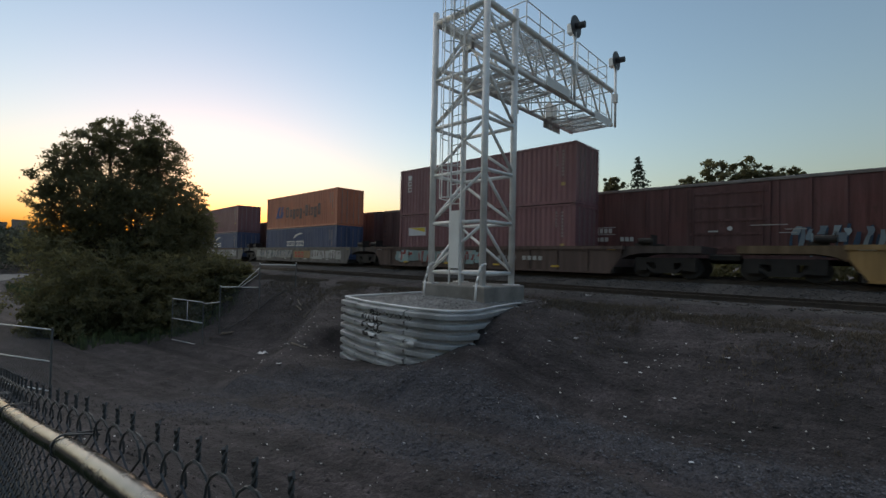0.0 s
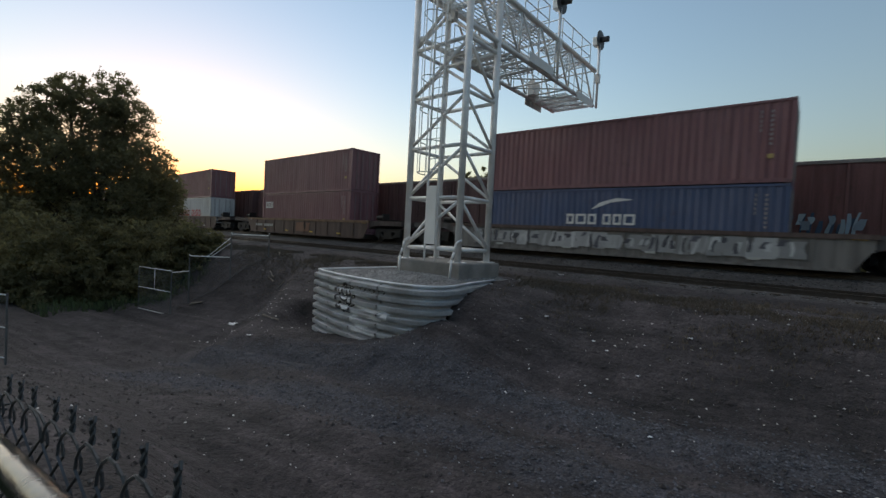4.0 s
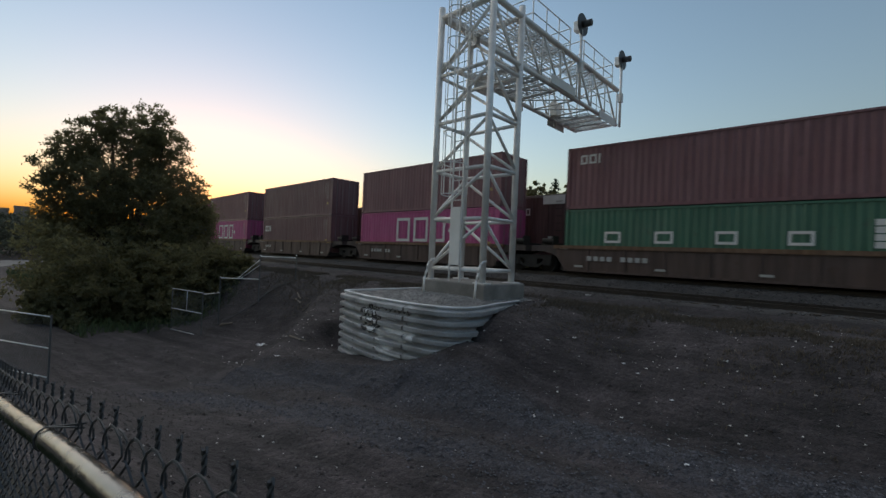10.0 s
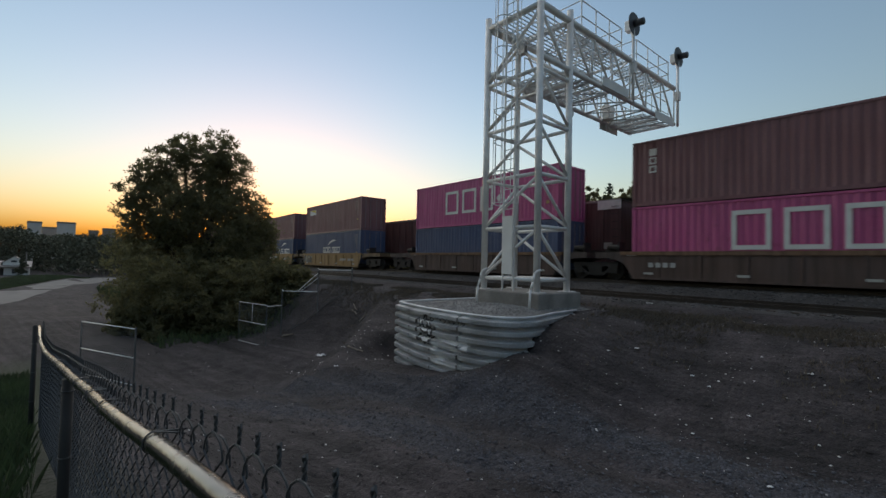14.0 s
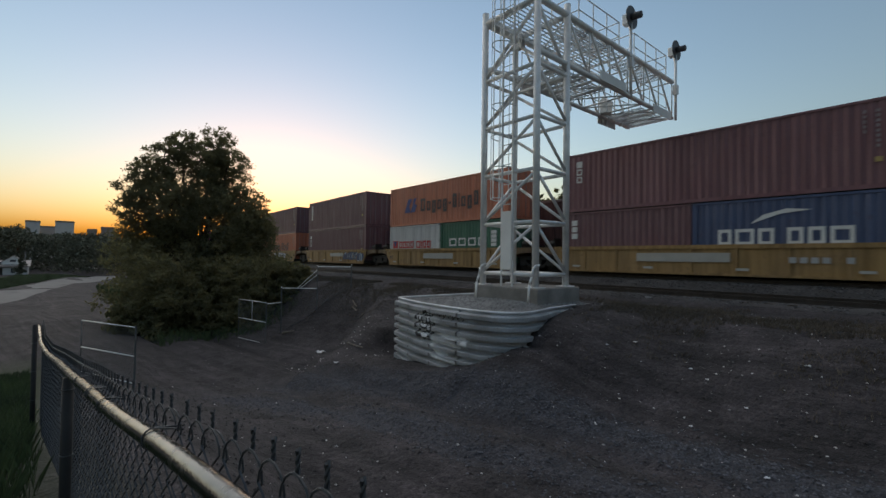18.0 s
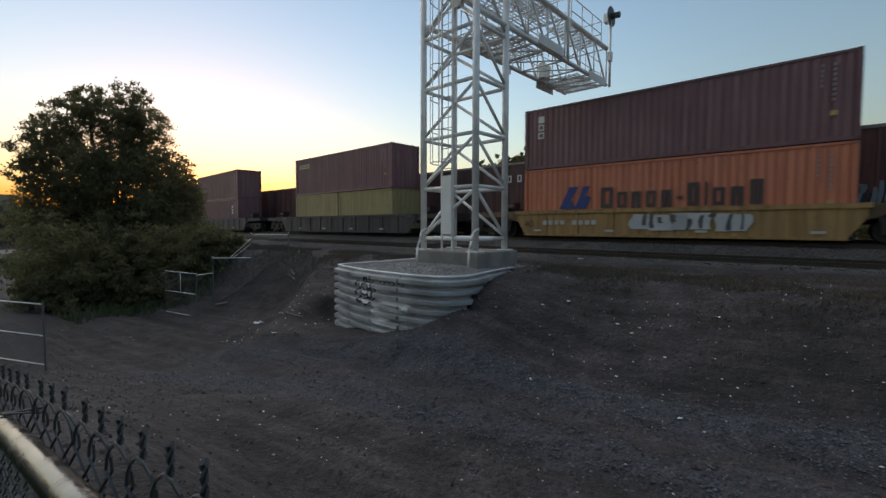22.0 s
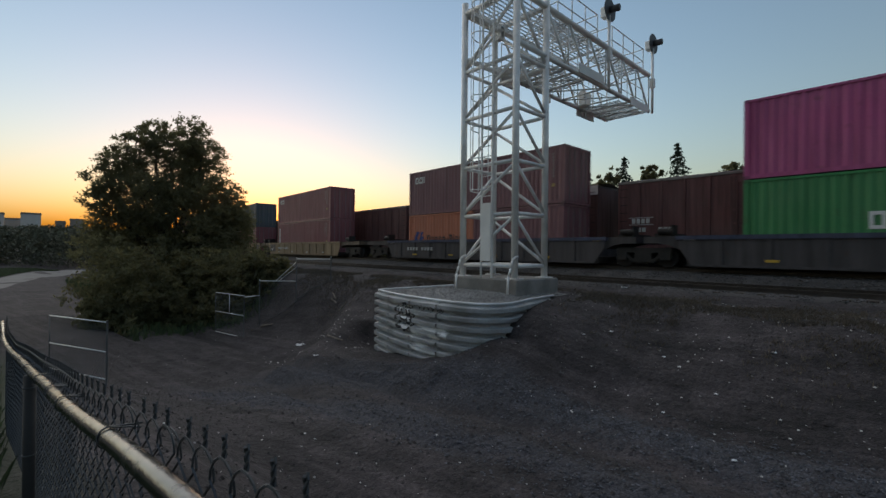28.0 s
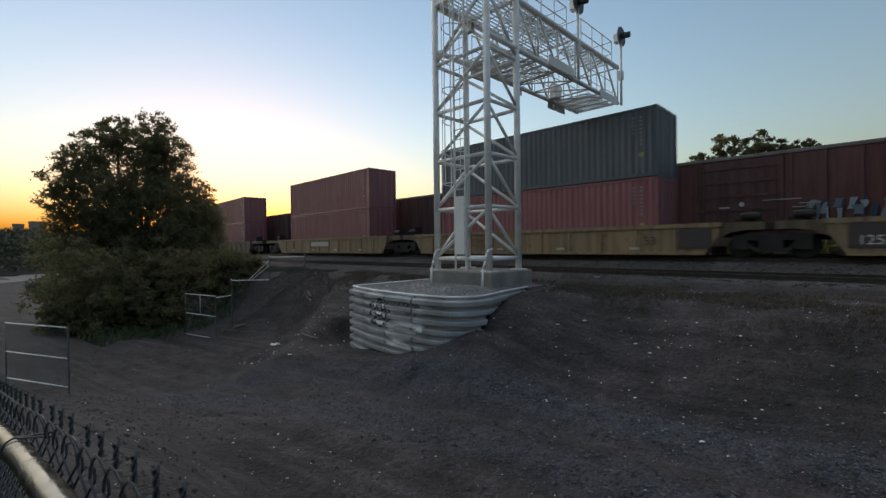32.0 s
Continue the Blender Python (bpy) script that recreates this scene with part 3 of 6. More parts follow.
    for i in range(6):
        x = -10.1 + 0.15 * i
        stroke("black_graffiti", SPRAY_BLACK, [(x, -0.84), (x + 0.05, -0.93 - 0.04 * (i % 2)), (x + 0.1, -0.82)], 0.022, "thin black scribble")
    return t


build_wall()


def pad_z(x, y):
    d = min(y - rim_front(x), (rim_right(y) - x) * 1.2, (x - rim_left(y)) * 1.2)
    return WALL_TOP - 0.02 + 0.09 * smooth_step(0.05, 1.7, d) + 0.025 * noise.noise(Vector((x * 3, y * 3, 0)))


def build_gravel_pad():
    bm = bmesh.new()
    prev = None
    for j in range(35):
        y = 7.84 + 0.134 * j
        a, b = rim_left(y) + 0.005, rim_right(y) - 0.005
        row = [bm.verts.new((a + (b - a) * i / 30, y, pad_z(a + (b - a) * i / 30, y))) for i in range(31)]
        if prev:
            for i in range(30):
                bm.faces.new((prev[i], prev[i + 1], row[i + 1], row[i]))
        prev = row
    ob = part("gravel_pad", bm, GRAVEL, smooth=True)
    tagged(ob, "light grey gravel fill behind the corrugated wall", "gravel", kind="structure")

    def spot(r):
        while True:
            x, y = r.uniform(-11.7, -6.9), r.uniform(7.9, 12.2)
            if rim_left(y) + 0.06 < x < rim_right(y) - 0.06:
                return x, y, pad_z(x, y) + 0.005
    scatter("loose_gravel", "loose grey gravel stones on the fill", "gravel", GRAVEL, 5200, 11, spot, lambda r: r.uniform(0.016, 0.04))


build_gravel_pad()


def build_footing():
    t = thing("concrete_footing", "weathered grey concrete footing under the signal bridge", "footing")
    bm = bmesh.new()
    box(bm, TX0 - 0.12, TX1 + 0.33, TY0 - 0.3, TY1 + 0.3, -1.0, LEG_Z - 0.015, 0.03)
    bmesh.ops.subdivide_edges(bm, edges=bm.edges[:], cuts=2, use_grid_fill=True)
    for v in bm.verts:
        v.co += Vector((noise.noise(v.co * 3), noise.noise(v.co * 3 + Vector((5, 0, 0))), 0)) * 0.01
    part("block", bm, CONCRETE, t)
    for x in (TX0, TX1):
        for y in (TY0, TY1):
            piece("base_plate", GALV, t, box, x - 0.2, x + 0.2, y - 0.2, y + 0.2, LEG_Z - 0.02, LEG_Z + 0.012)


build_footing()


# ---- cantilever signal bridge ----
LEVELS = [0.16, 1.75, 3.33, 4.91, 6.49]
LOW_Z, HIGH_Z, END_Y = 6.87, 8.45, 20.05


def build_tower():
    t = thing("signal_bridge", "pale galvanised steel cantilever signal bridge with caged ladder and walkway", "signal bridge")
    corners = {"l": (TX0, TY0), "m": (TX1, TY0), "r": (TX1, TY1), "b": (TX0, TY1)}
    for k, (x, y) in corners.items():
        piece("leg", GALV, t, tube, (x, y, LEG_Z), (x, y, 8.8), 0.105, 14, smooth=True)
    faces = [("l", "m"), ("m", "r"), ("r", "b"), ("b", "l")]

    def at(k, z):
        return (*corners[k], z)
    for a, b in faces:
        for i, z in enumerate(LEVELS):
            piece("horizontal", GALV, t, tube, at(a, z), at(b, z), 0.06, 10, smooth=True)
            if i + 1 < len(LEVELS):
                z2 = LEVELS[i + 1]
                lo, hi = (a, b) if (a, b) in (("l", "m"), ("r", "b")) else (b, a)
                piece("diagonal", GALV, t, tube, at(lo, z + 0.07), at(hi, z2 - 0.07), 0.05, 10, smooth=True)
        lo, hi = (a, b) if (a, b) in (("l", "m"), ("r", "b")) else (b, a)
        piece("diagonal", GALV, t, tube, at(lo, 6.56), at(hi, 8.3), 0.055, 10, smooth=True)
        piece("cap_beam", GALV, t, tube, at(a, 8.45), at(b, 8.45), 0.085, 10, smooth=True)
    # bridge chords
    n = 6
    for x in (TX0 + 0.2, TX1):
        for z, r in ((LOW_Z, 0.085), (HIGH_Z, 0.1 if x == TX1 else 0.14)):
            piece("chord", GALV, t, tube, (x, TY0, z), (x, END_Y, z), r, 12, smooth=True)
        step = (END_Y - TY1) / n
        for i in range(n):
            y0 = TY1 + i * step
            piece("web_diagonal", GALV, t, tube, (x, y0 + 0.1, HIGH_Z - 0.08), (x, y0 + step - 0.1, LOW_Z + 0.08), 0.042, 8, smooth=True)
            piece("web_post", GALV, t, tube, (x, y0 + step, LOW_Z), (x, y0 + step, HIGH_Z), 0.03, 8, smooth=True)
    x0, x1 = TX0 + 0.2, TX1
    for i in range(n + 1):
        y = TY1 + (END_Y - TY1) * i / n
        for z in (LOW_Z, HIGH_Z):
            piece("cross_strut", GALV, t, tube, (x0, y, z), (x1, y, z), 0.035, 8, smooth=True)
        if i < n:
            y2 = TY1 + (END_Y - TY1) * (i + 1) / n
            piece("lateral_brace", GALV, t, tube, (x0, y, LOW_Z), (x1, y2, LOW_Z), 0.03, 8)
            piece("lateral_brace", GALV, t, tube, (x1, y, HIGH_Z), (x0, y2, HIGH_Z), 0.03, 8)
    # lower walkway: bar grating in two stretches, with rails and bearers
    wz = LOW_Z - 0.02
    wx0, wx1 = x0 + 0.12, x1 - 0.3

    def grating(name, xa, xb, ya, yb, z, long_gap, cross_gap):
        bm = bmesh.new()
        k = max(2, round((xb - xa) / long_gap))
        for i in range(k + 1):
            x = xa + (xb - xa) * i / k
            box(bm, x - 0.009, x + 0.009, ya, yb, z, z + 0.04)
        k = max(2, round((yb - ya) / cross_gap))
        for i in range(k + 1):
            y = ya + (yb - ya) * i / k
            box(bm, xa, xb, y - 0.012, y + 0.012, z + 0.004, z + 0.034)
        tagged(part(name, bm, GALV, t), kind="stuff")
    for ya, yb in ((TY1 - 0.4, 15.0), (17.8, END_Y + 0.1)):
        grating("walkway_grating", wx0, wx1, ya, yb, wz, 0.2, 0.16)
        for i in range(4):
            y = ya + (yb - ya) * (i + 0.5) / 4
            piece("walkway_bearer", GALV, t, box, x0 - 0.05, x1 + 0.02, y - 0.025, y + 0.025, wz - 0.07, wz - 0.005)
        piece("toe_board", GALV, t, box, wx0 - 0.012, wx0, ya, yb, wz + 0.042, wz + 0.15)
    for x in (wx0 - 0.02, wx1 + 0.02):
        for z in (0.55, 1.05):
            piece("walkway_rail", GALV, t, tube, (x, TY1, wz + z), (x, END_Y + 0.1, wz + z), 0.018, 6)
        for i in range(11):
            y = TY1 + (END_Y + 0.1 - TY1) * i / 10
            piece("walkway_post", GALV, t, tube, (x, y, wz), (x, y, wz + 1.06), 0.016, 6)
    # upper grating between the top chords
    grating("upper_grating", x0 + 0.15, x1 - 0.2, TY0, 16.0, HIGH_Z - 0.12, 0.16, 0.6)
    for y in (TY1 - 0.12, TY1 + 0.06):
        piece("gusset_plate", GALV, t, box, x0 - 0.3, x0 + 0.16, y, y + 0.025, HIGH_Z - 0.42, HIGH_Z + 0.2)
    # railed cages over the two signals
    for ya, yb in ((12.75, 15.4), (16.55, 19.4)):
        xa, xb = x1 - 1.05, x1 + 0.02
        for z in (0.42, 0.95):
            for p, q in (((xa, ya), (xb, ya)), ((xb, ya), (xb, yb)), ((xb, yb), (xa, yb)), ((xa, yb), (xa, ya))):
                piece("cage_rail", GALV, t, tube, (*p, HIGH_Z + z), (*q, HIGH_Z + z), 0.02, 6)
        for x in (xa, xb):
            for i in range(4):
                y = ya + (yb - ya) * i / 3
                piece("cage_post", GALV, t, tube, (x, y, HIGH_Z), (x, y, HIGH_Z + 0.96), 0.022, 6)
        grating("cage_floor", xa, xb, ya, yb, HIGH_Z, 0.11, 0.3)
    # signal heads on masts
    for y, zc in ((16.22, 9.86), (20.3, 9.9)):
        x = x1 + 0.06
        mast = piece("signal_mast", GALV, t, tube, (x, y, LOW_Z - 0.05), (x, y, zc - 0.2), 0.055, 10, smooth=True)
        piece("mast_clamp", GALV, t, box, x - 0.09, x + 0.09, y - 0.09, y + 0.09, HIGH_Z - 0.5, HIGH_Z - 0.1)
        head = piece("signal_disc", SIGNAL_BLACK, t, tube, (x + 0.02, y, zc), (x + 0.045, y, zc), 0.43, 28, label="black round signal backing disc")
        piece("signal_hood", SIGNAL_BLACK, head, tube, (x + 0.04, y, zc + 0.02), (x + 0.4, y, zc - 0.02), 0.13, 14, smooth=True)
        piece("signal_housing", GALV, head, box, x - 0.28, x + 0.02, y - 0.15, y + 0.15, zc - 0.24, zc + 0.16, 0.02)
        piece("signal_bracket", GALV, head, tube, (x, y, zc - 0.45), (x - 0.05, y, zc - 0.2), 0.07, 10)
    # white boards, junction box and loose conduit
    for ya, yb, z0, z1 in ((13.95, 15.75, 6.85, 7.2), (18.0, 19.65, 6.66, 7.0)):
        piece("white_board", WHITE_BOARD, t, box, x1 + 0.1, x1 + 0.13, ya, yb, z0, z1, 0.008, label="blank white sign board")
    piece("back_plate", GALV, t, box, x0 - 0.12, x0 - 0.09, 17.5, 19.0, LOW_Z - 0.3, LOW_Z + 0.12, 0.01, label="dull steel plate hung on the far lower chord")
    cab = piece("equipment_cabinet", GALV, t, box, x0 + 0.1, x0 + 0.45, 17.3, 17.75, LOW_Z + 0.0, LOW_Z + 0.5, 0.03, label="pale steel equipment cabinet on the walkway")
    piece("cabinet_lid", GALV, cab, tube, (x0 + 0.275, 17.27, LOW_Z + 0.47), (x0 + 0.275, 17.78, LOW_Z + 0.47), 0.18, 12)
    for y in (15.0, 15.25, 17.8, 18.05):
        piece("hanger", GALV, t, box, x0 - 0.04, x0 + 0.04, y - 0.04, y + 0.04, LOW_Z - 0.3, LOW_Z - 0.08)
    piece("knee_plate", GALV, t, box, x0 - 0.06, x0 + 0.06, TY1 + 0.1, TY1 + 0.9, LOW_Z - 0.35, LOW_Z)
    # ladder with cage
    lx0, lx1, ly = -9.31, -8.87, TY0 - 0.14
    for x in (lx0, lx1):
        piece("ladder_rail", GALV, t, box, x - 0.014, x + 0.014, ly - 0.035, ly + 0.035, LEG_Z, 9.6)
    z = 0.15
    while z < 9.4:
        piece("rung", GALV, t, tube, (lx0, ly, z), (lx1, ly, z), 0.014, 6)
        z += 0.31
    piece("climbing_guard", WHITE_BOARD, t, box, lx0 + 0.03, lx1 - 0.02, ly - 0.06, ly - 0.04, 0.3, 2.1, 0.006, label="grey sheet-metal climbing guard on the ladder")
    cx, cr = (lx0 + lx1) / 2, 0.37
    hoop = []
    for k in range(13):
        a = radians(180 + 180 * k / 12)
        hoop.append((cx + cr * math.cos(a), ly + (cr + 0.28) * math.sin(a)))
    z = 2.45
    while z < 9.7:
        piece("cage_hoop", GALV, t, sweep, [(*p, z) for p in hoop], 0.016, 6)
        z += 0.95
    for k in (0, 2, 4, 6, 8, 10, 12):
        piece("cage_strap", GALV, t, tube, (*hoop[k], 2.45), (*hoop[k], 9.65), 0.011, 6)
    # bent conduits at the foot
    for x in (-10.02, -7.93):
        bm = bmesh.new()
        run = [(x - 0.02, 10.08, -0.66), (x + 0.0, 10.1, -0.1), (x + 0.04, 10.16, 0.12), (x + 0.05, 10.2, 0.34), (x + 0.07, 10.3, 0.43), (x + 0.1, 10.42, 0.46)]
        for p, q in zip(run, run[1:]):
            tube(bm, p, q, 0.034, 10)
        part("conduit", bm, GALV, t, smooth=True)
    return t


tower = build_tower()

# ---- shared meshes ----
CACHE = {}


def shared(key, mat, make, *args):
    if key not in CACHE:
        bm = bmesh.new()
        make(bm, *args)
        me = bpy.data.meshes.new(key if isinstance(key, str) else key[0])
        bm.to_mesh(me)
        bm.free()
        me.materials.append(mat)
        CACHE[key] = me
    return CACHE[key]


def put(name, me, parent, m=None, colour=None, label=""):
    ob = new(name, me)
    ob.parent = parent
    if m is not None:
        ob.matrix_basis = m
    if colour:
        ob.color = (*colour, 1)
    if label:
        tagged(ob, label)
    return ob


# ---- containers ----
def corrugated(bm, length, z0, z1, depth=0.036, pitch=0.278):
    """Sheet in the xz-plane with trapezoid folds towards -y."""
    n = max(1, round(length / pitch))
    p = length / n
    xs = []
    for i in range(n):
        a = i * p
        xs += [(a, 0), (a + 0.24 * p, 0), (a + 0.49 * p, 1), (a + 0.75 * p, 1)]
    xs.append((length, 0))
    lo = [bm.verts.new((x, depth * (1 - f), z0)) for x, f in xs]
    hi = [bm.verts.new((x, depth * (1 - f), z1)) for x, f in xs]
    for i in range(len(xs) - 1):
        bm.faces.new((lo[i], lo[i + 1], hi[i + 1], hi[i]))
    for (x0, x1) in ((0, length),):
        a, b = bm.verts.new((x0, depth + 0.03, z0)), bm.verts.new((x1, depth + 0.03, z0))
        c, d = bm.verts.new((x1, depth + 0.03, z1)), bm.verts.new((x0, depth + 0.03, z1))
        bm.faces.new((b, a, d, c))


def build_container(length, height, colour, label, doors=True):
    t = thing("shipping_container", label, "shipping container", "containers on the train")
    k = (round(length, 2), round(height, 2))
    dark = tuple(c * 0.6 for c in colour)
    side = shared(("side_wall", *k), PAINT, corrugated, length - 0.3, 0.15, height - 0.1)
    put("side_wall", side, t, pose(0.15, 0.02, 0), colour)
    put("side_wall", side, t, pose(length - 0.15, CW - 0.02, 0, 0, 0, 180), colour)
    end = shared(("end_wall", *k), PAINT, corrugated, CW - 0.3, 0.15, height - 0.1)
    put("end_wall", end, t, pose(0.02, CW - 0.15, 0, 0, 0, -90), colour)
    if doors:
        leaf = shared(("door", *k), PAINT, corrugated, (CW - 0.34) / 2, 0.15, height - 0.1, 0.02, 0.35)
        bar = shared(("locking_bar", *k), ROD, tube, (0, 0, 0.2), (0, 0, height - 0.15), 0.02, 6)
        for y in (0.16, CW / 2 + 0.01):
            d = put("door", leaf, t, pose(length - 0.03, y, 0, 0, 0, 90), colour)
            for u in (0.28, 0.75):
                put("locking_bar", bar, d, pose(u, -0.03, 0))
    else:
        put("end_wall", end, t, pose(length - 0.02, 0.15, 0, 0, 0, 90), colour)
    roof = shared(("roof", *k), PAINT, box, 0.05, length - 0.05, 0.05, CW - 0.05, height - 0.06, height - 0.02)
    put("roof", roof, t, None, colour)
    floor = shared(("floor", *k), STEEL_DARK, box, 0.05, length - 0.05, 0.05, CW - 0.05, 0.05, 0.14)
    put("floor", floor, t)
    post = shared(("corner_post", *k), PAINT, box, 0, 0.16, 0, 0.12, 0.118, height - 0.118)
    top = shared(("top_rail", *k), PAINT, box, 0.178, length - 0.178, 0, 0.06, height - 0.1, height - 0.012)
    bot = shared(("bottom_rail", *k), PAINT, box, 0.178, length - 0.178, 0, 0.06, 0.02, 0.16)
    cast = shared("corner_casting", PAINT, box, 0, 0.178, 0, 0.162, 0, 0.118, 0.01)
    head = shared("end_rail", PAINT, box, 0, 0.06, 0.162, CW - 0.162, 0, 0.12)
    for x in (0, length - 0.16):
        for y in (0, CW - 0.12):
            put("corner_post", post, t, pose(x, y, 0), colour)
    for y in (0, CW - 0.06):
        put("top_rail", top, t, pose(0, y, 0), colour)
        put("bottom_rail", bot, t, pose(0, y, 0), colour)
    for x in (0, length - 0.06):
        for z in (0.0, height - 0.125):
            put("end_rail", head, t, pose(x, 0, z), colour)
    for x in (0, length - 0.178):
        for y in (-0.002, CW - 0.16):
            for z in (0, height - 0.118):
                put("corner_casting", cast, t, pose(x, y, z), dark)
    return t


def marks(parent, name, rects, colour, label="", y=-0.004, thick=0.022):
    """Flat painted shapes on the near side; each block of a lettering is a part."""
    if len(rects) > 1 and (name.endswith("lettering") or name in ("number_bars", "reporting_marks", "data_lines", "code_marking")):
        single = {"number_bars": "number_bar", "reporting_marks": "reporting_mark", "data_lines": "data_line", "code_marking": "code_line"}.get(name, "letter_block")
        return [marks(parent, single, [r], colour, label, y, thick) for r in rects]
    bm = bmesh.new()
    for r in rects:
        if len(r) == 4:
            x0, x1, z0, z1 = r
            s = min(0.2 * (z1 - z0), 0.17)
            if name == "letter_block" and z1 - z0 >= 0.3 and x1 - x0 > 2.3 * s:
                ring = [[bm.verts.new(p) for p in ((x0 + k, y, z0 + k), (x1 - k, y, z0 + k), (x1 - k, y, z1 - k), (x0 + k, y, z1 - k))] for k in (0, s)]
                for i in range(4):
                    bm.faces.new((ring[0][i], ring[0][(i + 1) % 4], ring[1][(i + 1) % 4], ring[1][i]))
                continue
            box(bm, x0, x1, y, y + thick, z0, z1)
        else:
            vs = [bm.verts.new((r[i], y, r[i + 1])) for i in range(0, len(r), 2)]
            bm.faces.new(vs)
    return part(name, bm, MARK, parent, label, colour)


def word(x, z, h, widths, gap=0.22, stem=0.3, heights=()):
    """Plain blocks that stand for a row of letters, each of its letter's size."""
    out = []
    for i, w in enumerate(widths):
        lo, hi = heights[i] if heights else (0, 1)
        if w > 0:
            out.append((x + 0.04 * h, x + w * h - 0.04 * h, z + lo * h, z + hi * h))
        x += abs(w) * h + gap * h
    return out


def data_block(parent, length, height, colour=(0.33, 0.29, 0.29)):
    """Rows of small code lines and a yellow warning plate near the right end."""
    r = []
    for i in range(8):
        z = height - 0.45 - i * 0.16
        r.append((length - 0.7, length - 0.62, z, z + 0.09))
    marks(parent, "code_marking", r, colour, "unreadable white code lines")
    r = []
    for i in range(5):
        z = height - 0.45 - i * 0.16
        r.append((length - 1.0, length - 0.95, z, z + 0.1))
    marks(parent, "code_marking", r, colour, "unreadable white code lines")
    marks(parent, "warning_plate", [(length - 0.74, length - 0.56, height - 2.04, height - 1.88)], (0.45, 0.33, 0.12), "yellow warning plate")


def graffiti(parent, x0, x1, z0, z1, colours, seed, y=-0.03, filled=True):
    """Rows of sprayed slanting strokes, one part each, over a dull ground."""
    rnd = random.Random(seed)
    for ci, c in enumerate(colours):
        x = x0 + 0.12 * ci
        k = 0
        while x < x1 - 0.2:
            w = rnd.uniform(0.45, 0.85) if ci == 0 and filled else rnd.uniform(0.07, 0.16)
            spare = 0.16 if ci == 0 and filled else 0.34
            lo, hi = z0 + (z1 - z0) * rnd.uniform(0.0, spare), z1 - (z1 - z0) * rnd.uniform(0.0, spare)
            if ci and rnd.random() < 0.3:
                w, lo = w * 2.0, hi - (z1 - z0) * rnd.uniform(0.2, 0.35)
            tilt, bow = rnd.uniform(-0.05, 0.16), rnd.uniform(-0.06, 0.06)
            bm = bmesh.new()
            prev = None
            for q in range(6):
                f = q / 5
                cx = x + tilt * f + bow * math.sin(math.pi * f)
                ww = w * (0.5 + 0.1 * math.sin(f * 5 + k))
                row = [bm.verts.new((cx + s * ww, y - 0.003 * ci - 0.0004 * (k % 5), lo + (hi - lo) * f)) for s in (-1, 1)]
                if prev:
                    bm.faces.new((prev[0], prev[1], row[1], row[0]))
                prev = row
            dull = rnd.uniform(0.6, 1.0)
            part("graffiti_stroke", bm, MARK, parent, "", tuple(v * dull for v in c))
            x += w * rnd.uniform(0.92, 1.04) if ci == 0 and filled else w * rnd.uniform(1.2, 2.6) + 0.12
            k += 1


# ---- well cars ----
WH = 0.42


def truck_parts(parent, x):
    tr = put("truck", shared("bolster", STEEL_DARK, box, -0.35, 0.35, -1.1, 1.1, 0.35, 0.75), parent, pose(x, 0, 0), None, "dark cast-steel wheel truck")
    fr = shared("side_frame", STEEL_DARK, side_frame)
    wh = shared("wheel", STEEL_DARK, tube, (0, -0.07, 0), (0, 0.07, 0), WH, 24)
    ax = shared("axle", STEEL_DARK, tube, (0, -1.0, 0), (0, 1.0, 0), 0.08, 10)
    for y in (-1.0, 1.0):
        put("side_frame", fr, tr, pose(0, y, 0))
    for a in (-0.89, 0.89):
        put("axle", ax, tr, pose(a, 0, WH))
        for y in (-0.75, 0.75):
            put("wheel", wh, tr, pose(a, y, WH))
    return tr


def side_frame(bm):
    box(bm, -1.15, 1.15, -0.09, 0.09, 0.62, 0.82)
    box(bm, -1.12, -0.68, -0.11, 0.11, 0.3, 0.64)
    box(bm, 0.68, 1.12, -0.11, 0.11, 0.3, 0.64)
    box(bm, -0.45, 0.45, -0.08, 0.08, 0.2, 0.36)
    for s in (-1, 1):
        vs = [bm.verts.new((s * 0.45, y, z)) for y in (-0.08, 0.08) for z in (0.2, 0.36)]
        ws = [bm.verts.new((s * 0.8, y, z)) for y in (-0.08, 0.08) for z in (0.5, 0.66)]
        bm.faces.new((vs[0], ws[0], ws[1], vs[1]))
        bm.faces.new((vs[2], vs[3], ws[3], ws[2]))
        bm.faces.new((vs[1], ws[1], ws[3], vs[3]))
        bm.faces.new((vs[0], vs[2], ws[2], ws[0]))
    for k in range(4):
        tube(bm, (-0.27 + 0.18 * k, 0, 0.36), (-0.27 + 0.18 * k, 0, 0.62), 0.06, 8)


def well_side(bm, length):
    """Side plate with sloping ends."""
    prof = [(0.0, 1.1), (0.0, 0.85), (0.45, 0.17), (length - 0.45, 0.17), (length, 0.85), (length, 1.1), (length, 1.24), (0, 1.24)]
    a = [bm.verts.new((x, 0, z)) for x, z in prof]
    b = [bm.verts.new((x, 0.03, z)) for x, z in prof]
    bm.faces.new(a)
    bm.faces.new(b[::-1])
    for i in range(len(prof)):
        j = (i + 1) % len(prof)
        bm.faces.new((a[i], b[i], b[j], a[j]))


def end_platform(bm, length):
    """Raised end over the truck, seen from the side as an arch."""
    prof = [(0, 1.28), (0, 0.75), (0.35, 0.92), (0.8, 1.0), (length, 1.0), (length, 1.28)]
    a = [bm.verts.new((x, -1.28, z)) for x, z in prof]
    b = [bm.verts.new((x, 1.28, z)) for x, z in prof]
    bm.faces.new(a)
    bm.faces.new(b[::-1])
    for i in range(len(prof)):
        j = (i + 1) % len(prof)
        bm.faces.new((a[i], b[i], b[j], a[j]))


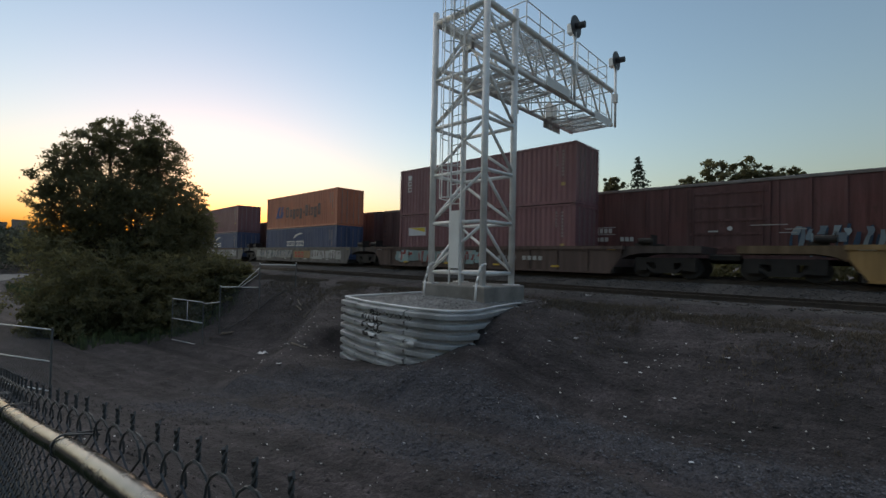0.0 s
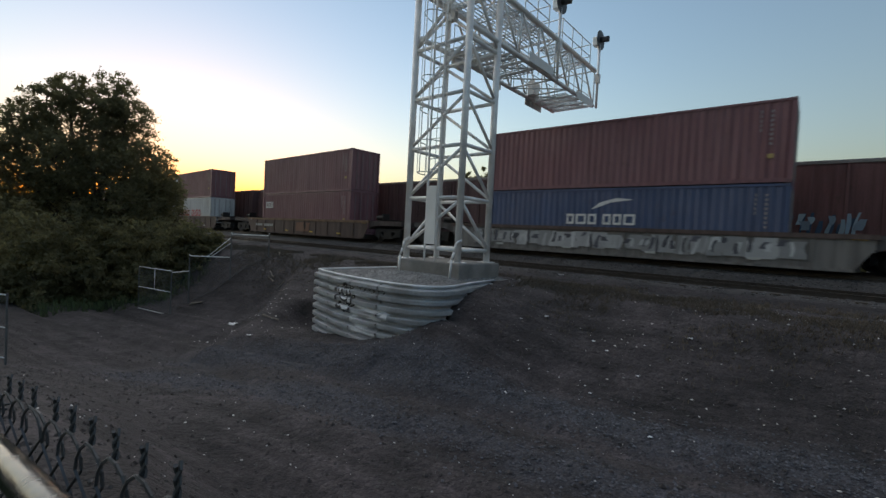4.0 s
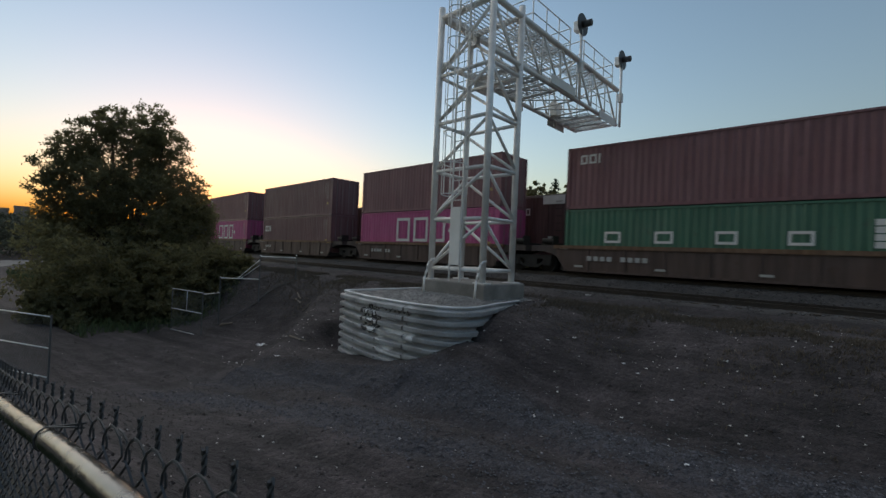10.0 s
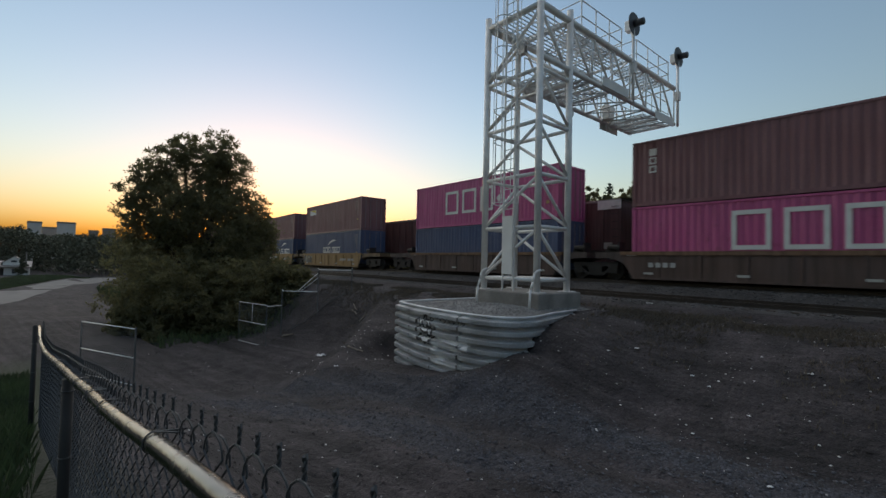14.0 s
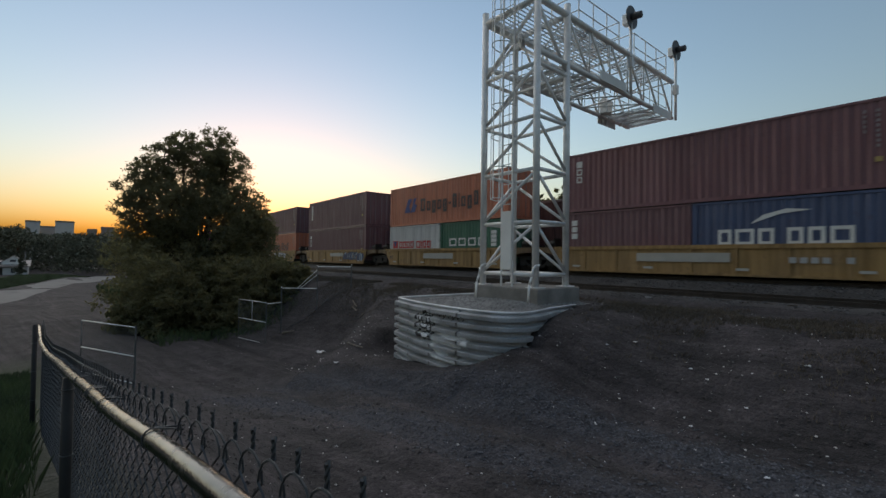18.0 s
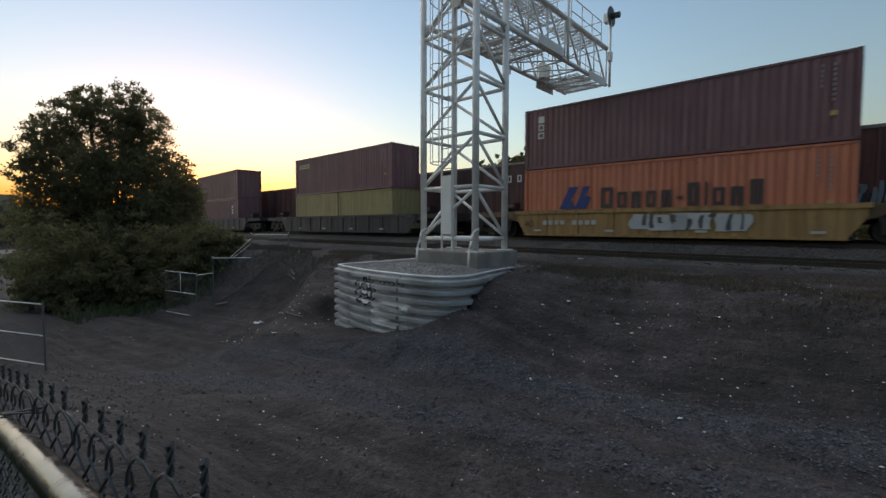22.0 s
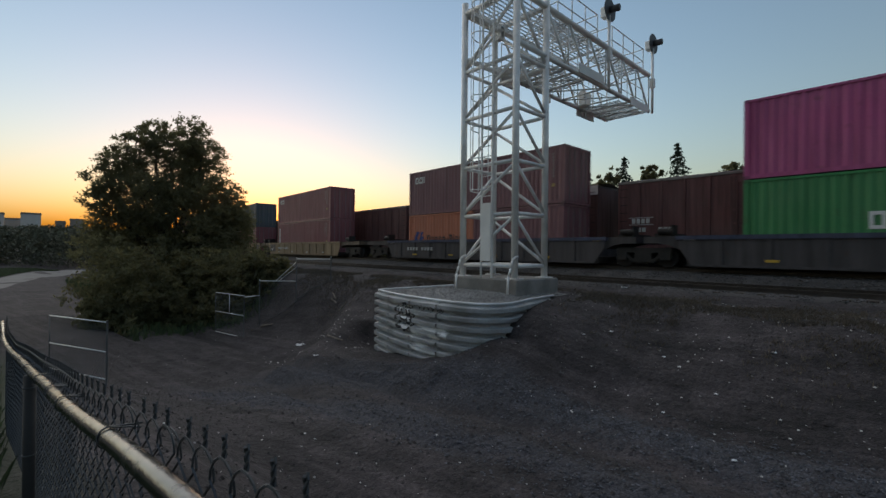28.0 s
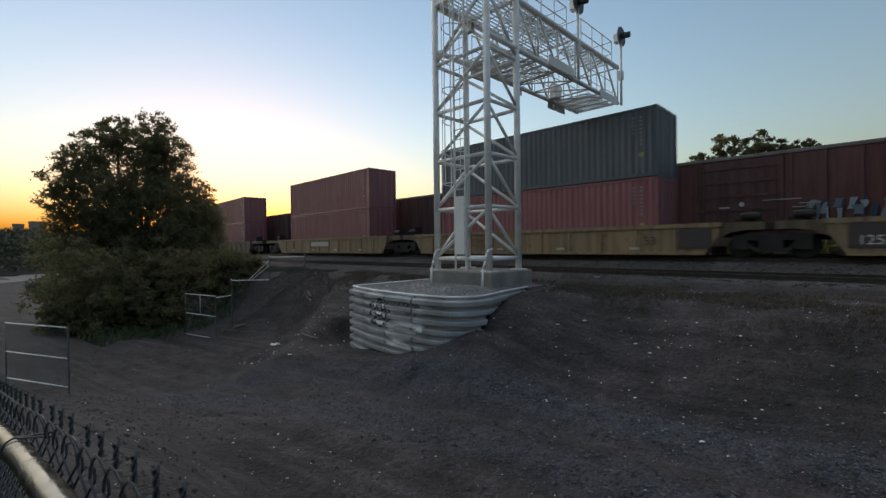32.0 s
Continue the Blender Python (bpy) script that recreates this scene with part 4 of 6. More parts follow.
def build_well_car(pitch, well, side, chord, first, last, label, tail):
    """x = 0 is the middle of the well; trucks at the joints."""
    t = thing("well_car", label, "railway car", "well cars of the train")
    h = well / 2
    plate = shared(("side_plate", round(well, 2)), CARPAINT, well_side, well)
    rib = shared("rib", CARPAINT, box, -0.05, 0.05, -0.05, 0.0, 0.18, 1.14)
    rail = shared(("top_chord", round(well, 2)), CARPAINT, box, -h - 0.1, h + 0.1, -0.06, 0.1, 1.14, 1.3)
    lip = shared(("bottom_sill", round(well, 2)), CARPAINT, box, -h + 0.45, h - 0.45, -0.05, 0.2, 0.1, 0.18)
    for y, r in ((-1.38, 0), (1.38, 180)):
        put("side_plate", plate, t, pose(-h if r == 0 else h, y, 0, 0, 0, r), side)
        put("top_chord", rail, t, pose(0, y, 0, 0, 0, r), chord)
        put("bottom_sill", lip, t, pose(0, y, 0, 0, 0, r), side)
    n = int(well / 1.45)
    for i in range(1, n):
        put("rib", rib, t, pose(-h + well * i / n, -1.38, 0), side)
    put("well_floor", shared(("well_floor", round(well, 2)), STEEL_DARK, box, -h + 0.3, h - 0.3, -1.35, 1.35, 0.12, 0.4), t)
    gap = (pitch - well) / 2
    for s, open_end in ((-1, last), (1, first)):
        ln = gap + (tail if open_end else -0.12)
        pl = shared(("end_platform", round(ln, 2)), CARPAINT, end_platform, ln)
        # end platforms take the side colour cut to 0.4, plus a small floor
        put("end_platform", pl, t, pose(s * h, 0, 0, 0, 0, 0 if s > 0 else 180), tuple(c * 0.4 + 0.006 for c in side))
        tx = s * (pitch / 2 + (tail - 1.35 if open_end else 0))
        if s < 0 or open_end:
            truck_parts(t, tx)
        if open_end:
            put("coupler", shared("coupler", STEEL_DARK, box, 0, 0.75, -0.12, 0.12, 0.72, 0.98, 0.04), t, pose(s * (h + ln), 0, 0, 0, 0, 0 if s > 0 else 180))
        put("brake_gear", shared("brake_gear", STEEL_DARK, brake_gear), t, pose(s * (h + 0.75), 0, 0))
        lab = shared("grab_rail", MARK, box, -0.2, 0.2, -1.41, -1.39, 1.12, 1.2)
        put("reflector", lab, t, pose(s * (h - 0.4), 0, 0), (0.6, 0.38, 0.05) if s > 0 else (0.6, 0.6, 0.58))
    return t


def brake_gear(bm):
    box(bm, -0.3, 0.3, -1.0, 1.0, 1.28, 1.42)
    tube(bm, (-0.1, -1.1, 1.5), (0.5, -1.1, 1.5), 0.13, 12)
    box(bm, 0.4, 0.46, -1.2, -0.6, 1.28, 1.75)
    tube(bm, (0.2, -0.5, 1.3), (0.2, -0.5, 1.8), 0.03, 6)

# ---- the container train ----
BROWN, DARKBROWN, REDBROWN = (0.2, 0.078, 0.09), (0.155, 0.066, 0.078), (0.27, 0.08, 0.09)
ORANGE, BLUE, GREEN, PINK = (0.56, 0.17, 0.08), (0.04, 0.075, 0.17), (0.03, 0.15, 0.085), (0.5, 0.07, 0.24)
WHITE, OLIVE, SLATE, EVER = (0.62, 0.62, 0.6), (0.42, 0.34, 0.14), (0.06, 0.09, 0.11), (0.02, 0.24, 0.06)
INK, MARKWHITE, NAVY, RED, YELLOW = (0.06, 0.045, 0.045), (0.72, 0.72, 0.7), (0.025, 0.05, 0.2), (0.5, 0.03, 0.03), (0.65, 0.5, 0.05)
NAMES = {BROWN: "red-brown", DARKBROWN: "dark brown", REDBROWN: "rust-red", ORANGE: "orange", BLUE: "dark blue", GREEN: "dark green", PINK: "magenta pink",
         WHITE: "white", OLIVE: "mustard yellow", SLATE: "slate blue", EVER: "bright green"}
CAR_BROWN, CAR_RUST, CAR_YELLOW, CAR_DARK = (0.09, 0.05, 0.035), (0.2, 0.105, 0.045), (0.42, 0.25, 0.075), (0.045, 0.042, 0.045)
CAR_NAVY, CAR_TAN, CAR_GREY = (0.03, 0.05, 0.11), (0.33, 0.225, 0.11), (0.2, 0.19, 0.175)


def stacked(x, z, h, n, w):
    return [(x, x + w, z - i * h * 1.25 - h, z - i * h * 1.25) for i in range(n)]


def arrows(parent, x, z, s):
    marks(parent, "logo", [(x, z, x + 0.5 * s, z + s, x + 0.95 * s, z + s, x + 0.6 * s, z + 0.45 * s, x + 0.8 * s, z), (x + 0.75 * s, z, x + 1.0 * s, z + 0.5 * s, x + 1.15 * s, z + s, x + 1.5 * s, z + s, x + 1.25 * s, z + 0.6 * s, x + 1.55 * s, z + 0.5 * s, x + 1.3 * s, z)], NAVY, "blue bird-shaped emblem")


MIXED = ((0, 1), (0, 0.74), (-0.22, 0.74), (0, 0.74), (-0.22, 0.74), (0.3, 0.45), (0, 1), (0, 1), (0, 0.74), (-0.22, 0.74), (0, 1))


def mark_hapag(c):
    arrows(c, 1.9, 0.95, 1.0)
    marks(c, "lettering", word(3.85, 0.95, 0.9, (0.68, 0.52, 0.52, 0.52, 0.52, 0.3, 0.52, 0.16, 0.52, 0.52, 0.52), 0.13, 0.3, MIXED), INK, "dark lettering block")


def mark_hapag_short(c):
    arrows(c, 0.5, 0.75, 0.7)
    marks(c, "lettering", word(1.9, 0.78, 0.45, (0.75, 0.6, 0.6, 0.6, 0.6, 0.35, 0.6, 0.18, 0.6, 0.6, 0.6), 0.2, 0.3, MIXED), INK, "dark lettering block")


def mark_cma(c, x=4.2, h=0.45, z=1.02):
    marks(c, "lettering", word(x, z, h, (0.85, 1.1, 0.9, -0.3, 0.85, 0.85, 1.1), 0.12, 0.3), MARKWHITE, "white lettering block")
    marks(c, "swoosh", [(x + 1.1, z + h + 0.18, x + 1.5, z + h + 0.5, x + 2.2, z + h + 0.68, x + 2.9, z + h + 0.6, x + 2.0, z + h + 0.5, x + 1.5, z + h + 0.32)], MARKWHITE, "white swoosh")


def mark_cai(c, x=0.65, z=2.08, h=0.42):
    marks(c, "lettering", word(x, z, h, (0.85, 0.9, 0.28), 0.12, 0.42), MARKWHITE, "white lettering block")


def mark_one(c, x=3.85, z=0.96, h=1.5):
    marks(c, "lettering", word(x, z, h, (0.92, 0.92, 0.8), 0.17, 0.34), MARKWHITE, "large white lettering block")
    marks(c, "lozenge", [(x + 3.1 * h, z + 0.45 * h, x + 3.25 * h, z + 0.6 * h, x + 3.4 * h, z + 0.45 * h, x + 3.25 * h, z + 0.3 * h)], MARKWHITE)


def mark_one_line(c):
    mark_one(c, 4.3, 1.1, 1.2)
    marks(c, "small_lettering", word(4.3, 0.75, 0.17, (0.8,) * 5 + (-0.4,) + (0.8,) * 7 + (-0.4,) + (0.8,) * 7, 0.2, 0.3), MARKWHITE)


def mark_uasc(c, xs=(1.9, 4.0, 6.2, 8.4), h=0.5, w=0.8):
    r = []
    for x in xs:
        r += word(x, 1.05, h, (w / h * 0.95,), 0.1, 0.34)
    marks(c, "lettering", r, MARKWHITE, "white spaced lettering block")


def mark_panel(c, x, z0=0.98, z1=1.95, w=0.42):
    marks(c, "white_panel", [(x, x + w, z0 + i * (z1 - z0) / 4 + 0.02, z0 + (i + 1) * (z1 - z0) / 4 - 0.02) for i in range(4)], MARKWHITE, "white notice panel")


def mark_ming(c, x=1.9, h=0.68, z=0.9, short=False):
    marks(c, "logo", [(x, x + h * 1.2, z, z + h * 1.1)], RED, "red emblem")
    marks(c, "logo_detail", [(x + 0.1, z + h, x + h * 1.1, z + h, x + h * 0.6, z + 0.1)], NAVY, y=-0.012)
    marks(c, "lettering", word(x + h * 1.6, z, h, (0.85, 0.85, 0.85, 0.85, -0.35, 1.05, 0.25, 0.85, 0.85), 0.34 if not short else 0.12, 0.3), RED, "red lettering block")


def mark_tex(c, z=2.5, x=0.75, h=0.3, n=3):
    marks(c, "lettering", stacked(x, z, h, n, 0.3), MARKWHITE, "white stacked lettering block")


def mark_triton(c):
    marks(c, "lettering", stacked(0.7, 2.55, 0.2, 6, 0.3), MARKWHITE, "white stacked lettering block")


def mark_sign(c, x=0.9, z=1.6):
    marks(c, "white_panel", [(x, x + 1.5, z, z + 0.5)], (0.6, 0.6, 0.62), "white notice panel with a yellow wedge")
    marks(c, "yellow_wedge", [(x + 0.05, z + 0.48, x + 1.45, z + 0.48, x + 1.45, z + 0.2)], YELLOW, y=-0.012)


def mark_top_panel(c):
    marks(c, "white_panel", [(0.45, 1.55, 1.98, 2.55)], (0.62, 0.63, 0.66), "white panel")


def mark_evergreen(c):
    marks(c, "lettering", word(3.3, 1.02, 0.55, (0.8, 0.95, 0.8, 0.85, 0.85, 0.85, 0.8, 0.8, 0.9), 0.12, 0.4), MARKWHITE, "white lettering block")


def mark_touax(c):
    marks(c, "lettering", word(0.7, 2.1, 0.32, (0.8, 0.8, 0.8, 0.9, 0.8), 0.15, 0.42), (0.65, 0.6, 0.35), "pale lettering block")


def mark_square(c):
    marks(c, "white_panel", [(1.0, 1.55, 1.3, 1.95)], MARKWHITE, "white square plate")
    marks(c, "blue_plate", [(1.06, 1.49, 1.4, 1.85)], NAVY, y=-0.012)


def mark_vertical(c):
    marks(c, "lettering", stacked(0.45, 2.4, 0.19, 7, 0.26), MARKWHITE, "white stacked lettering block")


def both(*fs):
    def run(c):
        for f in fs:
            f(c)
    return run


F53, F40 = (19.5, 16.5), (15.8, 12.75)
# name, left end of the containers, car type, opens a car, closes a car, side colour, chord colour, upper (height, colour, marks), lower height, lower (colour, marks)
UNITS = [
    ("0", 1.04, F53, 0, 1, CAR_YELLOW, CAR_YELLOW, (TALL, BROWN, None), TALL, [(BROWN, None)]),
    ("A", -22.56, F53, 1, 0, CAR_BROWN, CAR_BROWN, (TALL, BROWN, mark_tex), TALL, [(BROWN, mark_sign)]),
    ("B", -42.06, F53, 0, 0, CAR_GREY, CAR_GREY, (TALL, ORANGE, mark_hapag), LOW, [(BLUE, mark_cma)]),
    ("C", -61.61, F53, 0, 1, CAR_GREY, CAR_BROWN, (TALL, BROWN, None), LOW, [(BLUE, mark_cma)]),
    ("E", -85.2, F53, 1, 1, CAR_BROWN, CAR_RUST, (TALL, BROWN, None), TALL, [(BROWN, lambda c: mark_cai(c, 0.55, 1.75, 0.5))]),
    ("F", -108.89, F53, 1, 1, CAR_BROWN, CAR_BROWN, (TALL, BROWN, mark_top_panel), LOW, [(WHITE, lambda c: mark_ming(c, 1.9, 0.68, 0.62))]),
    ("G", -130.73, F40, 1, 0, CAR_BROWN, CAR_RUST, (TALL, BROWN, mark_cai), LOW, [(GREEN, both(mark_uasc, lambda c: mark_panel(c, 10.6)))]),
    ("H", -146.54, F40, 0, 0, CAR_BROWN, CAR_RUST, (TALL, BROWN, None), TALL, [(PINK, mark_one)]),
    ("I", -162.48, F40, 0, 0, CAR_BROWN, CAR_RUST, (TALL, DARKBROWN, None), TALL, [(DARKBROWN, lambda c: mark_cai(c, 0.5, 1.7, 0.5))]),
    ("J", -178.32, F40, 0, 0, CAR_BROWN, CAR_RUST, (TALL, BROWN, mark_tex), TALL, [(PINK, mark_one)]),
    ("K", -194.26, F40, 0, 1, CAR_BROWN, CAR_RUST, (TALL, PINK, lambda c: mark_one(c, 3.2, 0.8, 1.5)), LOW, [(BLUE, None)]),
    ("L", -214.25, F40, 1, 0, CAR_YELLOW, CAR_YELLOW, (TALL, BROWN, lambda c: mark_sign(c, 1.0, 1.95)), TALL, [(BLUE, lambda c: mark_cma(c, 4.5, 0.56, 0.95))]),
    ("N", -230.0, F40, 0, 0, CAR_YELLOW, CAR_YELLOW, (TALL, BROWN, mark_tex), LOW, [(DARKBROWN, lambda c: mark_tex(c, 2.2, 0.5, 0.26)), (BLUE, lambda c: mark_cma(c, 0.9, 0.6, 0.88))]),
    ("O", -245.66, F40, 0, 0, CAR_YELLOW, CAR_YELLOW, (TALL, ORANGE, mark_hapag), LOW, [(WHITE, lambda c: mark_ming(c, 0.45, 0.5, 0.96, True)), (GREEN, both(lambda c: mark_uasc(c, (0.9, 1.8, 2.7, 3.6), 0.5, 0.75), lambda c: mark_panel(c, 4.7)))]),
    ("P", -261.39, F40, 0, 0, CAR_YELLOW, CAR_YELLOW, (TALL, DARKBROWN, mark_triton), TALL, [(DARKBROWN, lambda c: mark_tex(c, 2.35, 0.5, 0.3))]),
    ("Q", -277.06, F40, 0, 1, CAR_YELLOW, CAR_YELLOW, (TALL, DARKBROWN, mark_tex), TALL, [(ORANGE, mark_hapag)]),
    ("R", -298.87, F53, 1, 1, CAR_DARK, CAR_DARK, (TALL, BROWN, mark_touax), LOW, [(OLIVE, None), (OLIVE, None)]),
    ("S", -322.54, F53, 1, 0, CAR_DARK, CAR_NAVY, (TALL, BROWN, None), TALL, [(BROWN, lambda c: mark_tex(c, 2.2, 10.6, 0.24))]),
    ("T", -342.21, F53, 0, 0, CAR_DARK, CAR_NAVY, (TALL, PINK, mark_one_line), TALL, [(EVER, mark_evergreen)]),
    ("U", -361.77, F53, 0, 1, CAR_DARK, CAR_NAVY, (TALL, BROWN, mark_cai), LOW, [(ORANGE, mark_hapag_short), (BROWN, mark_square)]),
    ("V", -385.35, F53, 1, 0, CAR_TAN, CAR_TAN, (TALL, REDBROWN, mark_cai), TALL, [(REDBROWN, mark_vertical)]),
    ("W", -404.84, F53, 0, 0, CAR_TAN, CAR_TAN, (TALL, SLATE, None), TALL, [(REDBROWN, None)]),
    ("X", -424.3, F53, 0, 1, CAR_TAN, CAR_TAN, (TALL, REDBROWN, None), TALL, [(REDBROWN, None)]),
    ("Y", -447.86, F53, 1, 0, CAR_BROWN, CAR_BROWN, (TALL, REDBROWN, None), TALL, [(REDBROWN, None)]),
    ("Z", -467.4, F53, 0, 0, CAR_BROWN, CAR_BROWN, (TALL, BROWN, None), LOW, [(BLUE, None)]),
]
SHADES = {CAR_BROWN: "grimy brown", CAR_YELLOW: "yellow", CAR_DARK: "black", CAR_TAN: "tan", CAR_GREY: "graffiti-covered grey"}
MOVING = []
CARS = {}
for key, s, (pitch, well), first, last, side, chord, (hu, cu, mu), hl, lows in UNITS:
    mid = s + CL / 2
    deck = 0.705 if key == "F" else 0.4
    car = build_well_car(pitch, well, side, chord, first, last, SHADES[side] + " steel well car carrying double-stacked containers", 1.5)
    CARS[key] = car
    MOVING.append((car, mid, 0.0, 0.0, 0.0))
    w = CL / len(lows)
    for i, (c, m) in enumerate(lows):
        size = "twenty-foot" if len(lows) > 1 else "forty-foot"
        ob = build_container(w - (0.05 if len(lows) > 1 else 0), hl, c, f"{NAMES[c]} {size} corrugated container sitting in a well car", doors=(i == len(lows) - 1))
        if m:
            m(ob)
        if len(lows) == 1:
            data_block(ob, CL, hl)
        MOVING.append((ob, mid, i * w - CL / 2, -CW / 2, deck))
    ob = build_container(CL, hu, cu, f"{NAMES[cu]} forty-foot corrugated container stacked on a {NAMES[lows[0][0]]} one")
    if mu:
        mu(ob)
    data_block(ob, CL, hu)
    MOVING.append((ob, mid, -CL / 2, -CW / 2, deck + hl + 0.012))


def car_text(key, body, x, z, h, colour, label):
    """Lettering on a well car's side plate."""
    cu = bpy.data.curves.new("stencil", "FONT")
    cu.body, cu.size = body, h * 1.4
    tmp = bpy.data.objects.new("stencil", cu)
    me = bpy.data.meshes.new_from_object(tmp)
    bpy.data.objects.remove(tmp)
    me.materials.append(MARK)
    put("stencil", me, CARS[key], pose(x, -1.436, z, 90, 0, 0), colour, label)


PALE, TEAL = (0.42, 0.42, 0.41), (0.3, 0.42, 0.42)
for key, body, x, z, h, c in (("W", "53", 5.6, 0.5, 0.34, INK), ("V", "125T", -7.55, 0.45, 0.3, (0.6, 0.6, 0.58)), ("O", "40", -5.9, 0.5, 0.34, INK),
                              ("Q", "40", -5.9, 0.5, 0.34, INK), ("U", "53", 1.4, 0.5, 0.3, (0.25, 0.25, 0.26)), ("P", "40", -5.9, 0.5, 0.34, INK)):
    car_text(key, body, x, z, h, c, "stencilled capacity marking")
# reporting lines as plain bars, yellow and white reflectors, panels and graffiti on the side plates
for key, x, n, c in (("A", 1.9, 9, PALE), ("E", -6.8, 10, PALE), ("G", -4.8, 9, PALE), ("L", 2.6, 9, PALE), ("V", -5.4, 9, PALE), ("U", -6.0, 9, PALE), ("N", 3.2, 6, PALE), ("Q", -4.9, 9, PALE), ("J", -5.2, 5, PALE), ("I", -5.0, 5, PALE), ("H", -4.6, 7, PALE)):
    marks(CARS[key], "number_bars", [(x + 0.3 * i, x + 0.3 * i + 0.2, 0.62, 0.82) for i in range(n) if i != 4], c, "unreadable white number bar", -1.44, 0.01)
for key in CARS:
    for i, x in enumerate((-5.4, -1.9, 1.6, 5.0)):
        marks(CARS[key], "reflector", [(x, x + 0.4, 0.31, 0.4)], (0.6, 0.38, 0.05) if key in "AESTU" else (0.45, 0.45, 0.42), "", -1.44, 0.01)
for key, x0, x1, z0, z1 in (("O", -1.6, 1.5, 0.62, 0.98), ("N", -2.2, 1.4, 0.62, 0.98), ("P", -0.4, 2.3, 0.7, 1.02), ("X", -2.0, 0.8, 0.65, 1.0)):
    marks(CARS[key], "grey_patch", [(x0, x1, z0, z1)], (0.42, 0.41, 0.37), "pale repainted patch", -1.44, 0.01)
marks(CARS["B"], "logo_patch", [(-0.2, 2.6, 0.42, 1.02)], (0.3, 0.2, 0.1), "tan patch", -1.446, 0.01)
marks(CARS["B"], "lettering", word(0.1, 0.5, 0.42, (0.9, 0.9, 1.0), 0.3, 0.4), RED, "", -1.456, 0.008)
marks(CARS["W"], "lettering", word(-4.2, 0.5, 0.5, (0.9, 0.9, 1.0), 0.3, 0.4), (0.2, 0.13, 0.06), "", -1.44, 0.008)
marks(CARS["W"], "black_panel", [(6.9, 8.0, 0.35, 1.12)], INK, "black data panel", -1.44, 0.008)
marks(CARS["V"], "black_panel", [(-7.75, -6.2, 0.35, 1.12)], INK, "black data panel", -1.43, 0.004)
for key, x0, x1, cols, seed in (("A", -5.9, 1.2, (TEAL, (0.5, 0.5, 0.48), (0.35, 0.06, 0.06)), 1), ("B", -7.2, -0.4, ((0.36, 0.36, 0.35), (0.5, 0.48, 0.46), (0.12, 0.16, 0.2)), 2), ("B", 2.8, 7.4, ((0.45, 0.45, 0.44), (0.25, 0.22, 0.2)), 3),
                                ("C", -6.5, 6.5, ((0.4, 0.4, 0.4), (0.55, 0.55, 0.55), (0.1, 0.1, 0.12)), 4), ("P", 2.6, 6.0, ((0.03, 0.05, 0.12), (0.3, 0.4, 0.5)), 5), ("Q", -0.4, 3.4, ((0.5, 0.52, 0.54), (0.1, 0.1, 0.1)), 6),
                                ("E", 0.0, 1.6, ((0.22, 0.1, 0.06),), 7), ("L", -5.8, -3.6, ((0.12, 0.1, 0.08), (0.4, 0.38, 0.3)), 8), ("Z", -4, 2, ((0.3, 0.34, 0.36),), 9)):
    graffiti(CARS[key], x0, x1, 0.34, 1.1, cols, seed, -1.436)


# ---- standing boxcars ----
def boxcar_roof(bm, length):
    prof = [(-1.52, 4.28), (-1.5, 4.36), (0, 4.52), (1.5, 4.36), (1.52, 4.28)]
    n = 14
    for i in range(n):
        x0, x1 = length * i / n + 0.01, length * (i + 1) / n - 0.01
        a = [bm.verts.new((x0, y, z)) for y, z in prof]
        b = [bm.verts.new((x1, y, z)) for y, z in prof]
        for k in range(4):
            bm.faces.new((a[k], b[k], b[k + 1], a[k + 1]))
    box(bm, 0, length, -1.5, 1.5, 4.2, 4.3)


